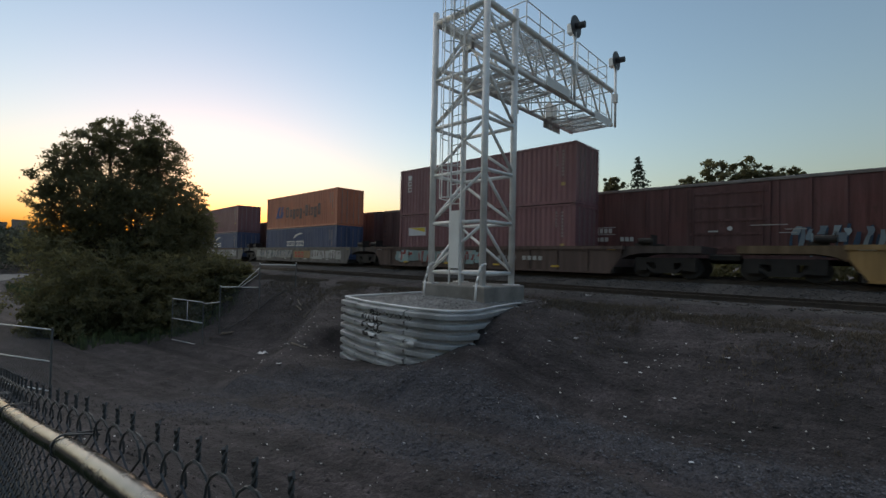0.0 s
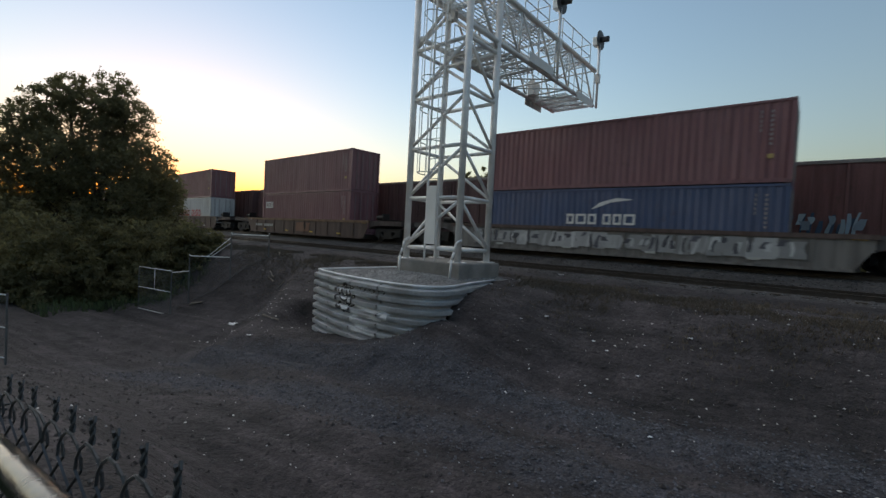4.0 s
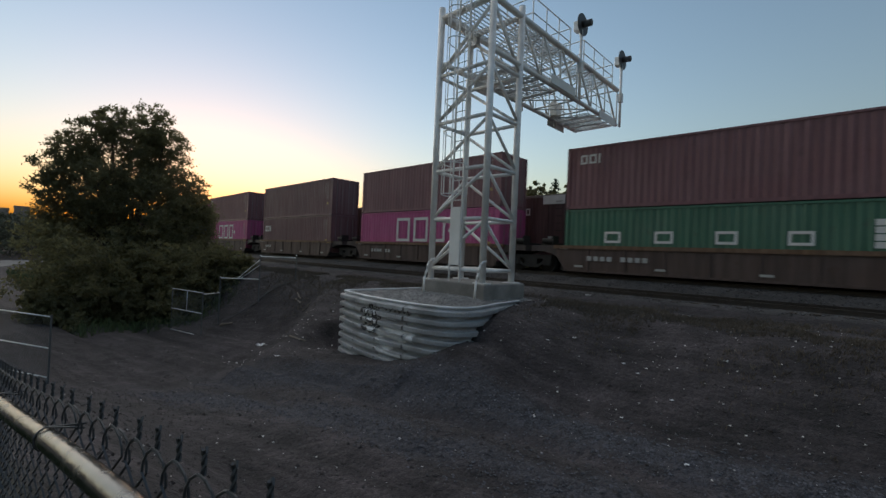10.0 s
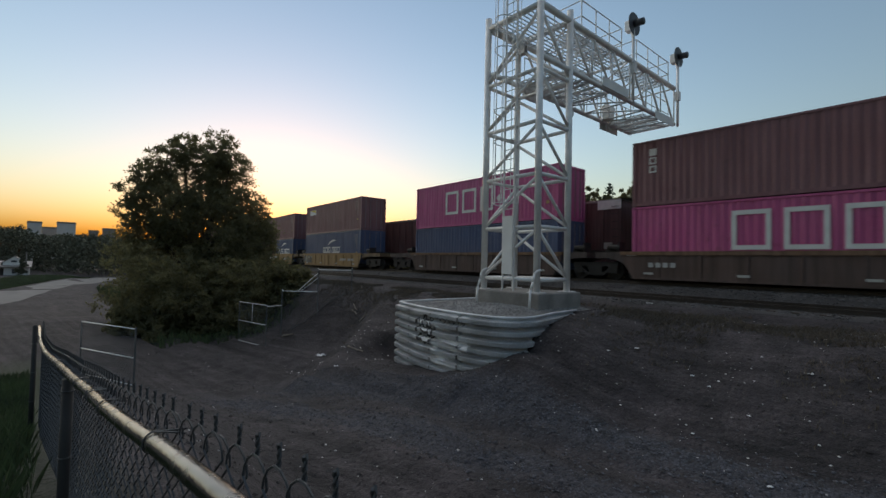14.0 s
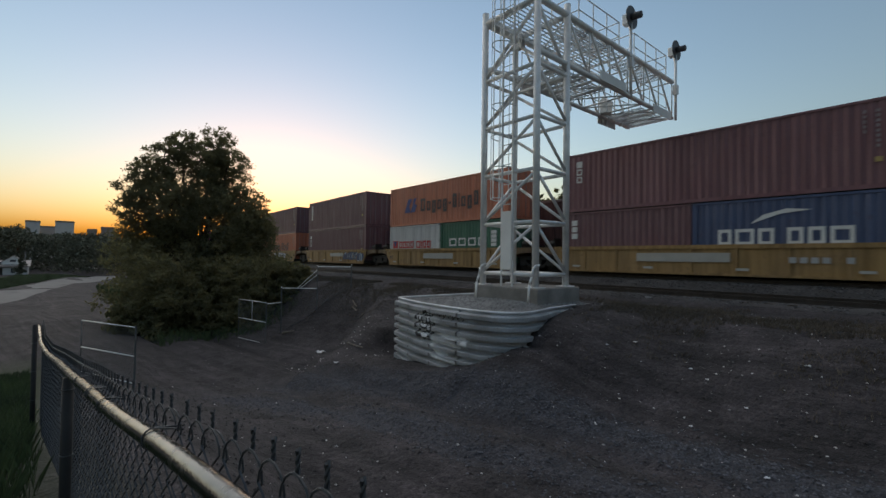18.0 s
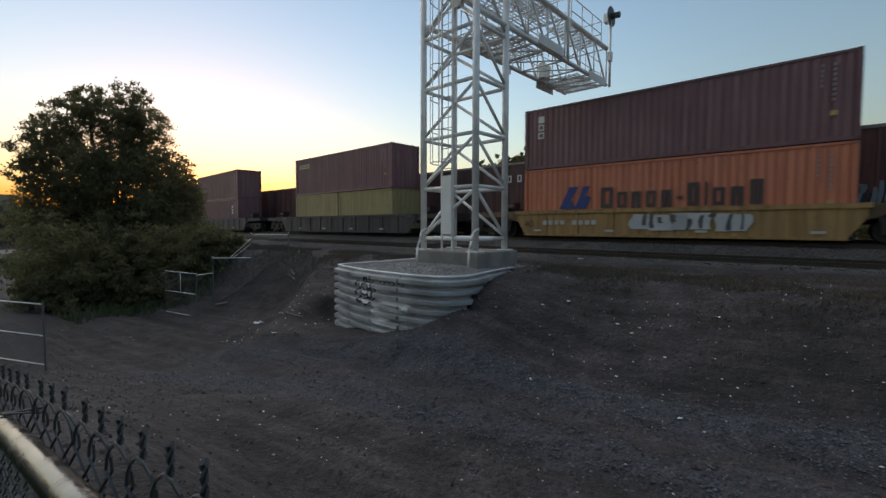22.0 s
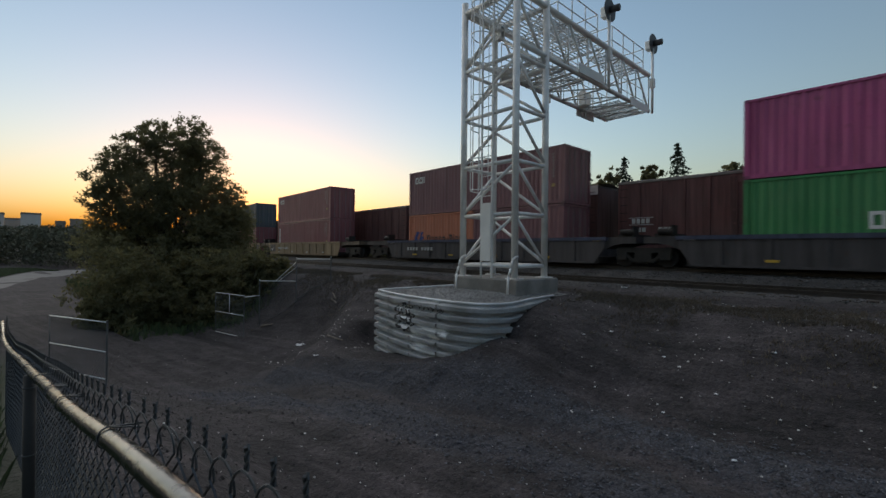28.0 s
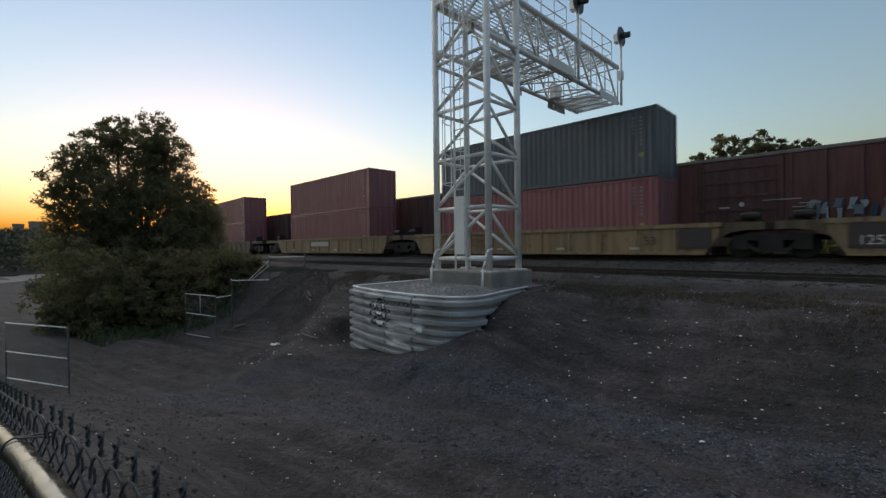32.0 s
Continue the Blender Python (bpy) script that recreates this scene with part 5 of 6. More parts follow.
def build_boxcar(x0, length, colour, label, door):
    t = thing("boxcar", label, "railway car", "standing boxcars")
    t.matrix_basis = pose(x0, FAR_Y + bend(x0 + length / 2), 0, 0, 0, math.degrees(math.atan(2 * CURVE * (max(x0, -150) + length / 2 + 10))))
    put("body", shared(("boxcar_body", round(length, 1)), CARPAINT, box, 0, length, -1.5, 1.5, 1.12, 4.28), t, None, colour)
    put("roof", shared(("boxcar_roof", round(length, 1)), ROOF, boxcar_roof, length), t)
    put("side_sill", shared(("boxcar_sill", round(length, 1)), CARPAINT, box, 0.3, length - 0.3, -1.53, -1.45, 0.86, 1.16), t, None, colour)
    put("eave", shared(("boxcar_eave", round(length, 1)), ROOF, box, 0, length, -1.54, -1.5, 4.22, 4.32), t)
    ribm = shared("boxcar_rib", CARPAINT, box, -0.05, 0.05, -1.545, -1.5, 1.16, 4.22)
    n = int(length / 1.05)
    d0, d1 = door
    for i in range(n + 1):
        x = 0.06 + (length - 0.12) * i / n
        if not d0 - 0.1 < x < d1 + 0.1:
            put("rib", ribm, t, pose(x, 0, 0), colour)
    w, shade = d1 - d0, tuple(c * 0.85 for c in colour)
    leaf = put("door", shared(("boxcar_door", round(w, 2)), CARPAINT, box, 0, w, -0.07, 0, 1.2, 4.1), t, pose(d0, -1.5, 0), shade)
    bar = shared(("door_bar", round(w, 2)), CARPAINT, box, 0.1, w - 0.1, -0.1, -0.07, 0, 0.1)
    for i in range(5):
        put("door_bar", bar, leaf, pose(0, 0, 1.3 + i * 0.62), shade)
    lock = shared("lock_rod", CARPAINT, box, 0, 0.05, -0.13, -0.1, 1.25, 4.0)
    for x in (0.25, w - 0.3):
        put("lock_rod", lock, leaf, pose(x, 0, 0), shade)
    put("door_track", shared(("door_track", round(length, 1)), CARPAINT, box, d0 - 1.0, d1 + 3.0, -1.62, -1.5, 1.08, 1.16), t, None, colour)
    rung = shared("boxcar_rung", STEEL_DARK, tube, (0, 0, 0), (0.42, 0, 0), 0.014, 6)
    for x in (0.12, length - 0.54):
        for i in range(8):
            put("rung", rung, t, pose(x, -1.6, 1.0 + 0.42 * i))
    for x in (2.4, length - 2.4):
        truck_parts(t, x)
    for x, r in ((0, 180), (length, 0)):
        put("coupler", shared("coupler", STEEL_DARK, box, 0, 0.75, -0.12, 0.12, 0.72, 0.98, 0.04), t, pose(x, 0, 0, 0, 0, r))
    put("centre_sill", shared(("centre_sill", round(length, 1)), STEEL_DARK, box, 0.2, length - 0.2, -0.3, 0.3, 0.62, 1.12), t)
    return t


OXIDE = (0.16, 0.055, 0.05)
coer = build_boxcar(-10.95, 16.2, OXIDE, "dark oxide-red boxcar standing on the far track", (5.2, 8.4))
cp = build_boxcar(-28.0, 16.0, (0.1, 0.036, 0.034), "dark brown boxcar with white lettering standing on the far track", (6.2, 9.4))
for i in range(5):
    build_boxcar(-45.0 - 17.0 * i, 16.0, ((0.13, 0.04, 0.036), (0.1, 0.036, 0.034), (0.15, 0.05, 0.04))[i % 3], "brown boxcar standing on the far track", (6.2, 9.4))
build_boxcar(6.3, 16.2, OXIDE, "dark oxide-red boxcar standing on the far track", (5.2, 8.4))
marks(coer, "reporting_marks", word(0.75, 2.12, 0.24, (0.8, 0.8, 0.8, 0.8), 0.2, 0.3) + [(0.6, 1.85, 2.04, 2.07), (0.6, 1.85, 2.4, 2.43)], (0.6, 0.6, 0.58), "white reporting mark", -1.56, 0.02)
marks(coer, "number_bars", [(0.8 + 0.24 * i, 0.98 + 0.24 * i, 1.68, 1.9) for i in range(3)] + [(2.1 + 0.24 * i, 2.28 + 0.24 * i, 1.68, 1.9) for i in range(3)], (0.6, 0.6, 0.58), "white number bar", -1.56, 0.02)
marks(coer, "data_lines", [(8.9, 9.6, 2.1, 2.13), (8.7, 9.3, 1.96, 1.99), (6.1, 6.5, 2.05, 2.12), (7.7, 9.0, 2.3, 2.33)], (0.5, 0.5, 0.48), "faint white data line", -1.66, 0.02)
piece("round_plate", MARK, coer, tube, (6.95, -1.66, 2.2), (6.95, -1.63, 2.2), 0.1, 16, colour=(0.6, 0.6, 0.58))
graffiti(coer, 9.1, 12.6, 0.95, 2.3, ((0.03, 0.07, 0.13), (0.33, 0.42, 0.47), (0.25, 0.33, 0.4)), 21, -1.57, False)
marks(cp, "lettering", word(12.7, 3.18, 0.42, (0.8, -0.3, 0.8), 0.3, 0.4), (0.62, 0.62, 0.6), "two white lettering block", -1.56, 0.02)
marks(cp, "white_placard", [(14.6, 16.0, 3.8, 4.3)], (0.68, 0.68, 0.66), "white placard at the roof corner", -1.57, 0.03)
marks(cp, "data_panel", [(15.0, 15.5, 1.6, 1.95)], (0.4, 0.38, 0.35), "", -1.56, 0.02)

# ---- trees ----
def leaf_mesh(name, centres, size, seed, mat, per=1, droop=0.0):
    """Many small folded leaves about the given centres."""
    rnd = random.Random(seed)
    vs, fs = [], []
    for c in centres:
        s = size * rnd.uniform(0.6, 1.35)
        n = Vector((rnd.gauss(0, 1), rnd.gauss(0, 1), rnd.gauss(0, 1) + droop)).normalized()
        u = n.orthogonal().normalized()
        w = n.cross(u)
        a = rnd.random() * math.tau
        u, w = u * math.cos(a) + w * math.sin(a), w * math.cos(a) - u * math.sin(a)
        c = Vector(c)
        b = len(vs)
        vs += [c - u * s, c + w * s * 0.45 + n * s * 0.15, c + u * s, c - w * s * 0.45 + n * s * 0.15]
        fs += [(b, b + 1, b + 2), (b, b + 2, b + 3)]
    me = bpy.data.meshes.new(name)
    me.from_pydata(vs, [], fs)
    me.materials.append(mat)
    return me


def clump_points(lobes, n, seed, shell=0.55):
    """Points in clusters near the surface of several lobes, so that gaps stay between them."""
    rnd = random.Random(seed)
    total = sum(r ** 2 for _, r in lobes)
    pts = []
    for c, r in lobes:
        k = max(4, int(n / 40 * r * r / total))
        for _ in range(k):
            d = Vector((rnd.gauss(0, 1), rnd.gauss(0, 1), rnd.gauss(0, 1))).normalized()
            q = Vector(c) + d * r * rnd.uniform(shell, 1.05)
            cr = r * rnd.uniform(0.12, 0.26)
            for _ in range(40):
                pts.append(q + Vector((rnd.gauss(0, 1), rnd.gauss(0, 1), rnd.gauss(0, 0.7))) * cr * 0.55)
    return pts


def limb(bm, a, b, r0, r1, rnd, n=4):
    a, b = Vector(a), Vector(b)
    prev = a
    for i in range(1, n + 1):
        p = a.lerp(b, i / n) + Vector((rnd.uniform(-1, 1), rnd.uniform(-1, 1), 0)) * (b - a).length * 0.04
        tube(bm, prev, p, r0 + (r1 - r0) * (i - 1) / n, 7, r0 + (r1 - r0) * i / n, caps=False)
        prev = p


def build_tree(at, lobes, leaves, size, seed, label, trunk=0.22, name="tree", mat=None):
    rnd = random.Random(seed)
    t = thing(name, label, "tree", at=at)
    bm = bmesh.new()
    top = max(lobes, key=lambda l: l[0][2])[0]
    mid = Vector((0, 0, min(l[0][2] for l in lobes) * 0.7 + 0.4))
    limb(bm, (0, 0, -0.3), mid, trunk, trunk * 0.75, rnd)
    part("trunk", bm, BARK, t)
    for c, r in lobes:
        bm = bmesh.new()
        limb(bm, mid, c, trunk * 0.5, trunk * 0.14, rnd)
        for _ in range(5):
            d = Vector((rnd.gauss(0, 1), rnd.gauss(0, 1), rnd.gauss(0, 0.8))).normalized()
            limb(bm, c, Vector(c) + d * r * 0.85, trunk * 0.14, 0.015, rnd, 3)
        part("limb", bm, BARK, t)
    ob = new("crown", leaf_mesh("crown", clump_points(lobes, leaves, seed), size, seed + 1, mat or LEAF))
    ob.parent = t
    return t


def polar(az, r):
    return -r * math.sin(radians(az)), r * math.cos(radians(az))


x, y = polar(78.6, 35.5)
CROWN = [((0.1, 0.95, 8.3), 1.0), ((0.3, 1.45, 7.6), 0.95), ((-0.2, -0.6, 8.25), 0.75), ((0.2, 0.2, 7.6), 1.15), ((-0.3, 1.5, 6.7), 1.15), ((0.2, -1.3, 7.4), 0.9), ((0.1, -2.0, 6.6), 0.85), ((0.2, -2.3, 5.7), 0.9), ((0.1, -2.5, 4.9), 0.8),
         ((-0.5, 0.0, 6.2), 1.8), ((0.5, 1.6, 5.4), 1.4), ((0.1, 2.85, 5.5), 0.7), ((-0.1, 3.0, 4.9), 0.75), ((0.3, 2.6, 4.2), 1.2), ((-0.2, 3.0, 3.7), 1.2), ((0.6, -1.1, 5.2), 1.5), ((0.5, 0.6, 4.4), 2.1), ((0.2, -2.0, 3.9), 1.1), ((-0.3, -1.2, 3.2), 2.0), ((0.2, 1.6, 2.9), 1.8)]
build_tree((x, y, -3.75), [((a * 1.45, b * 1.45, c * 1.45), r * 1.45) for (a, b, c), r in CROWN], 105000, 0.09, 31, "large leafy deciduous tree in dark summer foliage", 0.36)
# shrubs at its foot
SHRUBS = []
rnd = random.Random(77)
for az, r, w, h in ((83.4, 32.6, 2.17, 3.77), (82.0, 31.2, 3.33, 4.93), (79.5, 30.4, 3.33, 5.08), (76.8, 31.2, 3.33, 4.78), (74.2, 30.8, 3.08, 4.2), (71.6, 30.1, 2.82, 3.71), (69.4, 29.6, 2.0, 2.3), (83.6, 29.4, 1.59, 1.59), (81.0, 28.7, 2.03, 2.17), (77.0, 28.9, 1.89, 2.03), (73.6, 28.7, 1.84, 1.7), (67.6, 30.5, 1.5, 1.3), (72.5, 33.7, 3.13, 4.34), (75.5, 37.1, 3.44, 5.3)):
    x, y = polar(az, r)
    lobes = [((rnd.uniform(-0.4, 0.4) * w, rnd.uniform(-0.4, 0.4) * w, h * f), w * s) for f, s in ((0.28, 0.62), (0.5, 0.6), (0.72, 0.45), (0.35, 0.55), (0.15, 0.6))]
    t = thing("shrub", "dense dark green shrub beside the gravel track", "shrub", "shrubs under the tree", at=(x, y, ground_z(x, y)))
    ob = new("foliage", leaf_mesh("foliage", clump_points(lobes, 8000, int(az * 10), 0.2), 0.1, int(az * 7), LEAF))
    ob.parent = t
    for _ in range(4):
        bm = bmesh.new()
        limb(bm, (0, 0, -0.2), (rnd.uniform(-0.4, 0.4) * w, rnd.uniform(-0.4, 0.4) * w, h * 0.7), 0.04, 0.012, rnd, 3)
        part("stem", bm, BARK, t)


def build_fir(at, height, radius, seed, label):
    rnd = random.Random(seed)
    t = thing("fir_tree", label, "tree", "trees behind the boxcars", at=at)
    piece("trunk", BARK, t, tube, (0, 0, -0.3), (0, 0, height), 0.16, 8, 0.02)
    pts = []
    z = height * 0.12
    while z < height:
        f = 1 - z / height
        for _ in range(int(5 + 7 * f)):
            a = rnd.random() * math.tau
            ln = radius * (f ** 0.8) * rnd.uniform(0.55, 1.15) + 0.15
            for k in range(int(4 + ln * 9)):
                q = (k + 1) / (4 + ln * 9)
                pts.append((math.cos(a) * ln * q + rnd.gauss(0, 0.06), math.sin(a) * ln * q + rnd.gauss(0, 0.06), z - 0.35 * ln * q * q + rnd.gauss(0, 0.08)))
        z += height * 0.028
    ob = new("needles", leaf_mesh("needles", pts, 0.2, seed + 3, NEEDLE))
    ob.parent = t
    return t


for az, r, top, w, seed in ((19.1, 58, 12.35, 2.1, 1), (24.7, 60, 11.2, 2.0, 2), (28.9, 62, 10.0, 2.0, 3)):
    x, y = polar(az, r)
    h = 0.6 + r * math.tan(radians(top)) + 1.5
    build_fir((x, y, -1.5), h, w * 2.0, seed, "dark conifer rising behind the standing boxcars")
for az, r, lo, top, w, seed in ((11.0, 56, 9.0, 11.9, 2.6, 41), (8.2, 55, 9.0, 11.8, 2.8, 42), (13.6, 58, 8.5, 10.2, 1.8, 43), (4.6, 57, 8.0, 10.3, 1.9, 44), (6.3, 56, 8.0, 10.6, 2.0, 48), (22.0, 57, 8.2, 10.4, 1.5, 45), (26.3, 55, 8.0, 10.0, 1.7, 46), (30.8, 58, 8.0, 10.0, 2.0, 47), (33.5, 60, 7.0, 9.4, 2.0, 49), (36.5, 62, 6.0, 8.4, 2.0, 50)):
    x, y = polar(az, r)
    z1 = 0.6 + r * math.tan(radians(top)) + 1.5
    lobes = [((random.Random(seed + i).uniform(-0.8, 0.8) * w, random.Random(seed + i + 9).uniform(-0.6, 0.6) * w, z1 - w * f), w * s) for i, (f, s) in enumerate(((0.55, 0.5), (0.8, 0.6), (1.2, 0.7), (1.6, 0.8), (2.1, 0.8), (0.9, 0.5)))]
    build_tree((x, y, -1.5), lobes, 4200, 0.2, seed, "round-headed deciduous tree behind the standing boxcars", 0.2)


# ---- the far west: woods, buildings, a house and the gravel road ----
def build_far_woods():
    rnd = random.Random(3)
    pts = []
    for _ in range(560):
        az = rnd.uniform(60, 118)
        r = rnd.uniform(118, 175)
        if az > 91.5 and r < 135:
            continue
        top = rnd.uniform(2.45, 3.0) if az > 92.7 else rnd.uniform(1.9, 2.45)
        h = (0.6 + r * math.tan(radians(top)) + 4) * rnd.uniform(0.86, 1.0)
        x, y = polar(az, r)
        for _ in range(230):
            a = rnd.random() * math.tau
            q = rnd.random() ** 0.5 * rnd.uniform(2.0, 4.0)
            pts.append((x + q * math.cos(a), y + q * math.sin(a), -4 + h * (1 - rnd.random() ** 2 * 0.9) * (1 - 0.05 * q)))
    ob = new("distant_woods", leaf_mesh("distant_woods", pts, 0.36, 8, FAR_LEAF))
    tagged(ob, "dark line of distant woods along the horizon", "woods", kind="stuff")


build_far_woods()


def build_brush():
    """Low brush that closes the view under the standing boxcars."""
    rnd = random.Random(14)
    pts = []
    for _ in range(26000):
        x = rnd.uniform(-150, 45)
        f = rnd.random()
        h = 2.3 + 0.8 * noise.noise(Vector((x * 0.35, 0, 2)))
        pts.append((x, 31.5 + bend(x) + rnd.uniform(-1.0, 1.6), -1.5 + h * f + 0.5 * rnd.random()))
    ob = new("trackside_brush", leaf_mesh("trackside_brush", pts, 0.36, 5, LEAF))
    tagged(ob, "low dark brush beyond the standing boxcars", "brush", kind="stuff")


build_brush()


def build_block(az0, az1, r, top, label, colour):
    x0, y0 = polar(az0, r)
    x1, y1 = polar(az1, r)
    t = thing("tower_block", label, "building", at=((x0 + x1) / 2, (y0 + y1) / 2, -4))
    w = math.hypot(x1 - x0, y1 - y0)
    h = 0.6 + r * math.tan(radians(top)) + 4
    t.rotation_euler[2] = math.atan2(y1 - y0, x1 - x0)
    piece("wall", FACADE, t, box, -w / 2, w / 2, -6, 6, 0, h, colour=colour)
    piece("roof", CONCRETE, t, box, -w / 2 - 0.2, w / 2 + 0.2, -6.2, 6.2, h, h + 0.5)
    piece("parapet", CONCRETE, t, box, -w / 2, w / 2, -6.1, 6.1, h + 0.5, h + 0.9)


build_block(92.55, 91.53, 330, 2.9, "pale flat-roofed apartment block on the horizon", (0.6, 0.58, 0.56))
build_block(91.5, 90.45, 345, 2.45, "low pale wing between two apartment blocks on the horizon", (0.4, 0.38, 0.36))
build_block(90.43, 89.03, 330, 3.0, "pale flat-roofed apartment block on the horizon", (0.62, 0.6, 0.57))
build_block(88.0, 87.23, 350, 2.35, "low dark flat-roofed building on the horizon", (0.25, 0.22, 0.2))
build_block(86.9, 85.8, 350, 2.62, "low dark flat-roofed building on the horizon", (0.25, 0.22, 0.2))


def build_house():
    """Single-storey house, its long front to the road, with a small gable over the roof."""
    x, y = polar(92.3, 113)
    t = thing("house", "small white house with a dark roof and a little gable", "house", at=(x, y, -3.95))
    t.rotation_euler[2] = radians(-90)
    piece("wall", FACADE, t, box, 0, 9, -6, 0, 0, 2.15, colour=(0.55, 0.55, 0.54))
    bm = bmesh.new()
    prof = [(0.45, 2.0), (-3, 3.05), (-6.45, 2.0), (-6.45, 2.16), (-3, 3.21), (0.45, 2.16)]
    ends = [[bm.verts.new((px, py, pz)) for py, pz in prof] for px in (-0.4, 9.4)]
    bm.faces.new(ends[0])
    bm.faces.new(ends[1][::-1])
    for i in range(6):
        bm.faces.new((ends[0][i], ends[1][i], ends[1][(i + 1) % 6], ends[0][(i + 1) % 6]))
    part("roof", bm, ROOF, t)
    bm = bmesh.new()
    face = [(0.5, 2.35), (3.5, 2.35), (3.5, 2.85), (2.0, 4.0), (0.5, 2.85)]
    front, back = ([bm.verts.new((px, py, pz)) for px, pz in face] for py in (-0.5, -3.0))
    bm.faces.new(front)
    bm.faces.new(back[::-1])
    for i in range(5):
        bm.faces.new((front[i], back[i], back[(i + 1) % 5], front[(i + 1) % 5]))
    gable = part("gable", bm, WHITE_BOARD, t)
    piece("attic_window", DARK_GLASS, gable, box, 1.6, 2.4, -0.5, -0.46, 2.95, 3.3)
    for x0, x1 in ((0.25, 2.0), (2.0, 3.75)):
        bm = bmesh.new()
        z0, z1 = (2.72, 4.06) if x0 < 1 else (4.06, 2.72)
        v = [bm.verts.new(p) for p in ((x0, -0.35, z0), (x1, -0.35, z1), (x1, -3.0, z1), (x0, -3.0, z0))]
        w = [bm.verts.new(q.co + Vector((0, 0, 0.1))) for q in v]
        bm.faces.new(v[::-1])
        bm.faces.new(w)
        for i in range(4):
            bm.faces.new((v[i], v[(i + 1) % 4], w[(i + 1) % 4], w[i]))
        part("gable_roof", bm, ROOF, t)
    for px in (1.2, 1.95, 5.2):
        win = piece("window", DARK_GLASS, t, box, px - 0.28, px + 0.28, 0, 0.03, 0.9, 1.75)
        piece("frame", WHITE_BOARD, win, box, px - 0.34, px + 0.34, 0, 0.02, 0.82, 0.9)
    piece("door", STEEL_DARK, t, box, 3.3, 4.1, 0, 0.04, 0, 1.9)
    piece("chimney_pipe", ROOF, t, tube, (0.5, -3, 2.9), (0.5, -3, 4.9), 0.1, 8)
    # a shrub in front of it
    x, y = polar(92.8, 108)
    sh = thing("shrub", "tall dark shrub in front of the white house", "shrub", at=(x, y, ground_z(x, y)))
    new("foliage", leaf_mesh("foliage", clump_points([((0, 0, 0.9), 0.9), ((0, 0.2, 2.0), 0.7), ((0.1, 0, 2.8), 0.4)], 2500, 5, 0.2), 0.16, 6, FAR_LEAF)).parent = sh


build_house()


def build_gravel_road():
    line = [(-30, -9.2, 2.0), (-40, -7.4, 2.1), (-48, -5.6, 2.2), (-57, -4.0, 2.2), (-70, -2.0, 2.1), (-86, 1.2, 2.3), (-103, 5.4, 2.6), (-112, 8.5, 2.8)]
    bm = bmesh.new()
    prev = None
    for i in range(len(line) - 1):
        for k in range(8):
            f = k / 8
            x = line[i][0] + (line[i + 1][0] - line[i][0]) * f
            y = line[i][1] + (line[i + 1][1] - line[i][1]) * f
            w = line[i][2] + (line[i + 1][2] - line[i][2]) * f
            row = []
            for j in range(5):
                yy = y + w * (j / 2 - 1) * (1 + 0.06 * noise.noise(Vector((x, j, 0))))
                row.append(bm.verts.new((x, yy, ground_z(x, yy) + 0.03)))
            if prev:
                for j in range(4):
                    bm.faces.new((prev[j], prev[j + 1], row[j + 1], row[j]))
            prev = row
    ob = part("gravel_road", bm, PALE_GRAVEL, smooth=True)
    tagged(ob, "pale grey gravel road curving away past the tree", "road", kind="structure")


build_gravel_road()

# ---- chain link ----
def link_mesh(bm, a, b, z0a, z1a, z0b, z1b, pitch=0.05, r=0.0025, barbs=False, rise=1.1):
    """Woven wire between two posts: zigzag wires whose bends hook into each other, a twisted barb over every second one."""
    a, b = Vector((a[0], a[1])), Vector((b[0], b[1]))
    ln = (b - a).length
    d = ((b - a) / ln).to_3d()
    n = Vector((-d.y, d.x, 0))
    cols = max(2, int(ln / pitch))
    step = ln / cols
    for i in range(cols):
        f0 = (i + 0.5) / cols
        z0, z1 = z0a + (z0b - z0a) * f0, z1a + (z1b - z1a) * f0
        rows = max(2, int((z1 - z0) / (pitch * rise)))
        prev = None
        for k in range(rows + 1):
            side = 0.51 if (k + i) % 2 else -0.51
            z = z1 - k * (z1 - z0) / rows
            p = a.to_3d() + d * (i + 0.5 + side) * step + n * (0.0035 if side > 0 else -0.0035)
            p.z = z
            if prev is not None:
                if barbs and k == 1:
                    last = prev
                    for q in range(1, 5):
                        u = q / 4 * math.pi / 2
                        m = prev.lerp(p, math.sin(u))
                        m.z = prev.z + (p.z - prev.z) * (1 - math.cos(u))
                        tube(bm, last, m, r, 5, caps=False)
                        last = m
                else:
                    tube(bm, prev, p, r, 4, caps=False)
            elif barbs and side > 0:
                for q in range(5):
                    an = q * 1.7
                    o1 = d * math.cos(an) * r * 1.1 + n * math.sin(an) * r * 1.1
                    o2 = d * math.cos(an + 1.7) * r * 1.1 + n * math.sin(an + 1.7) * r * 1.1
                    tip = 0.0075
                    for s in (-1, 1):
                        tube(bm, p + o1 * s + Vector((0, 0, tip * q)), p + o2 * s * (1 if q < 4 else 1.8) + Vector((0, 0, tip * (q + 1))), r, 5)
            prev = p


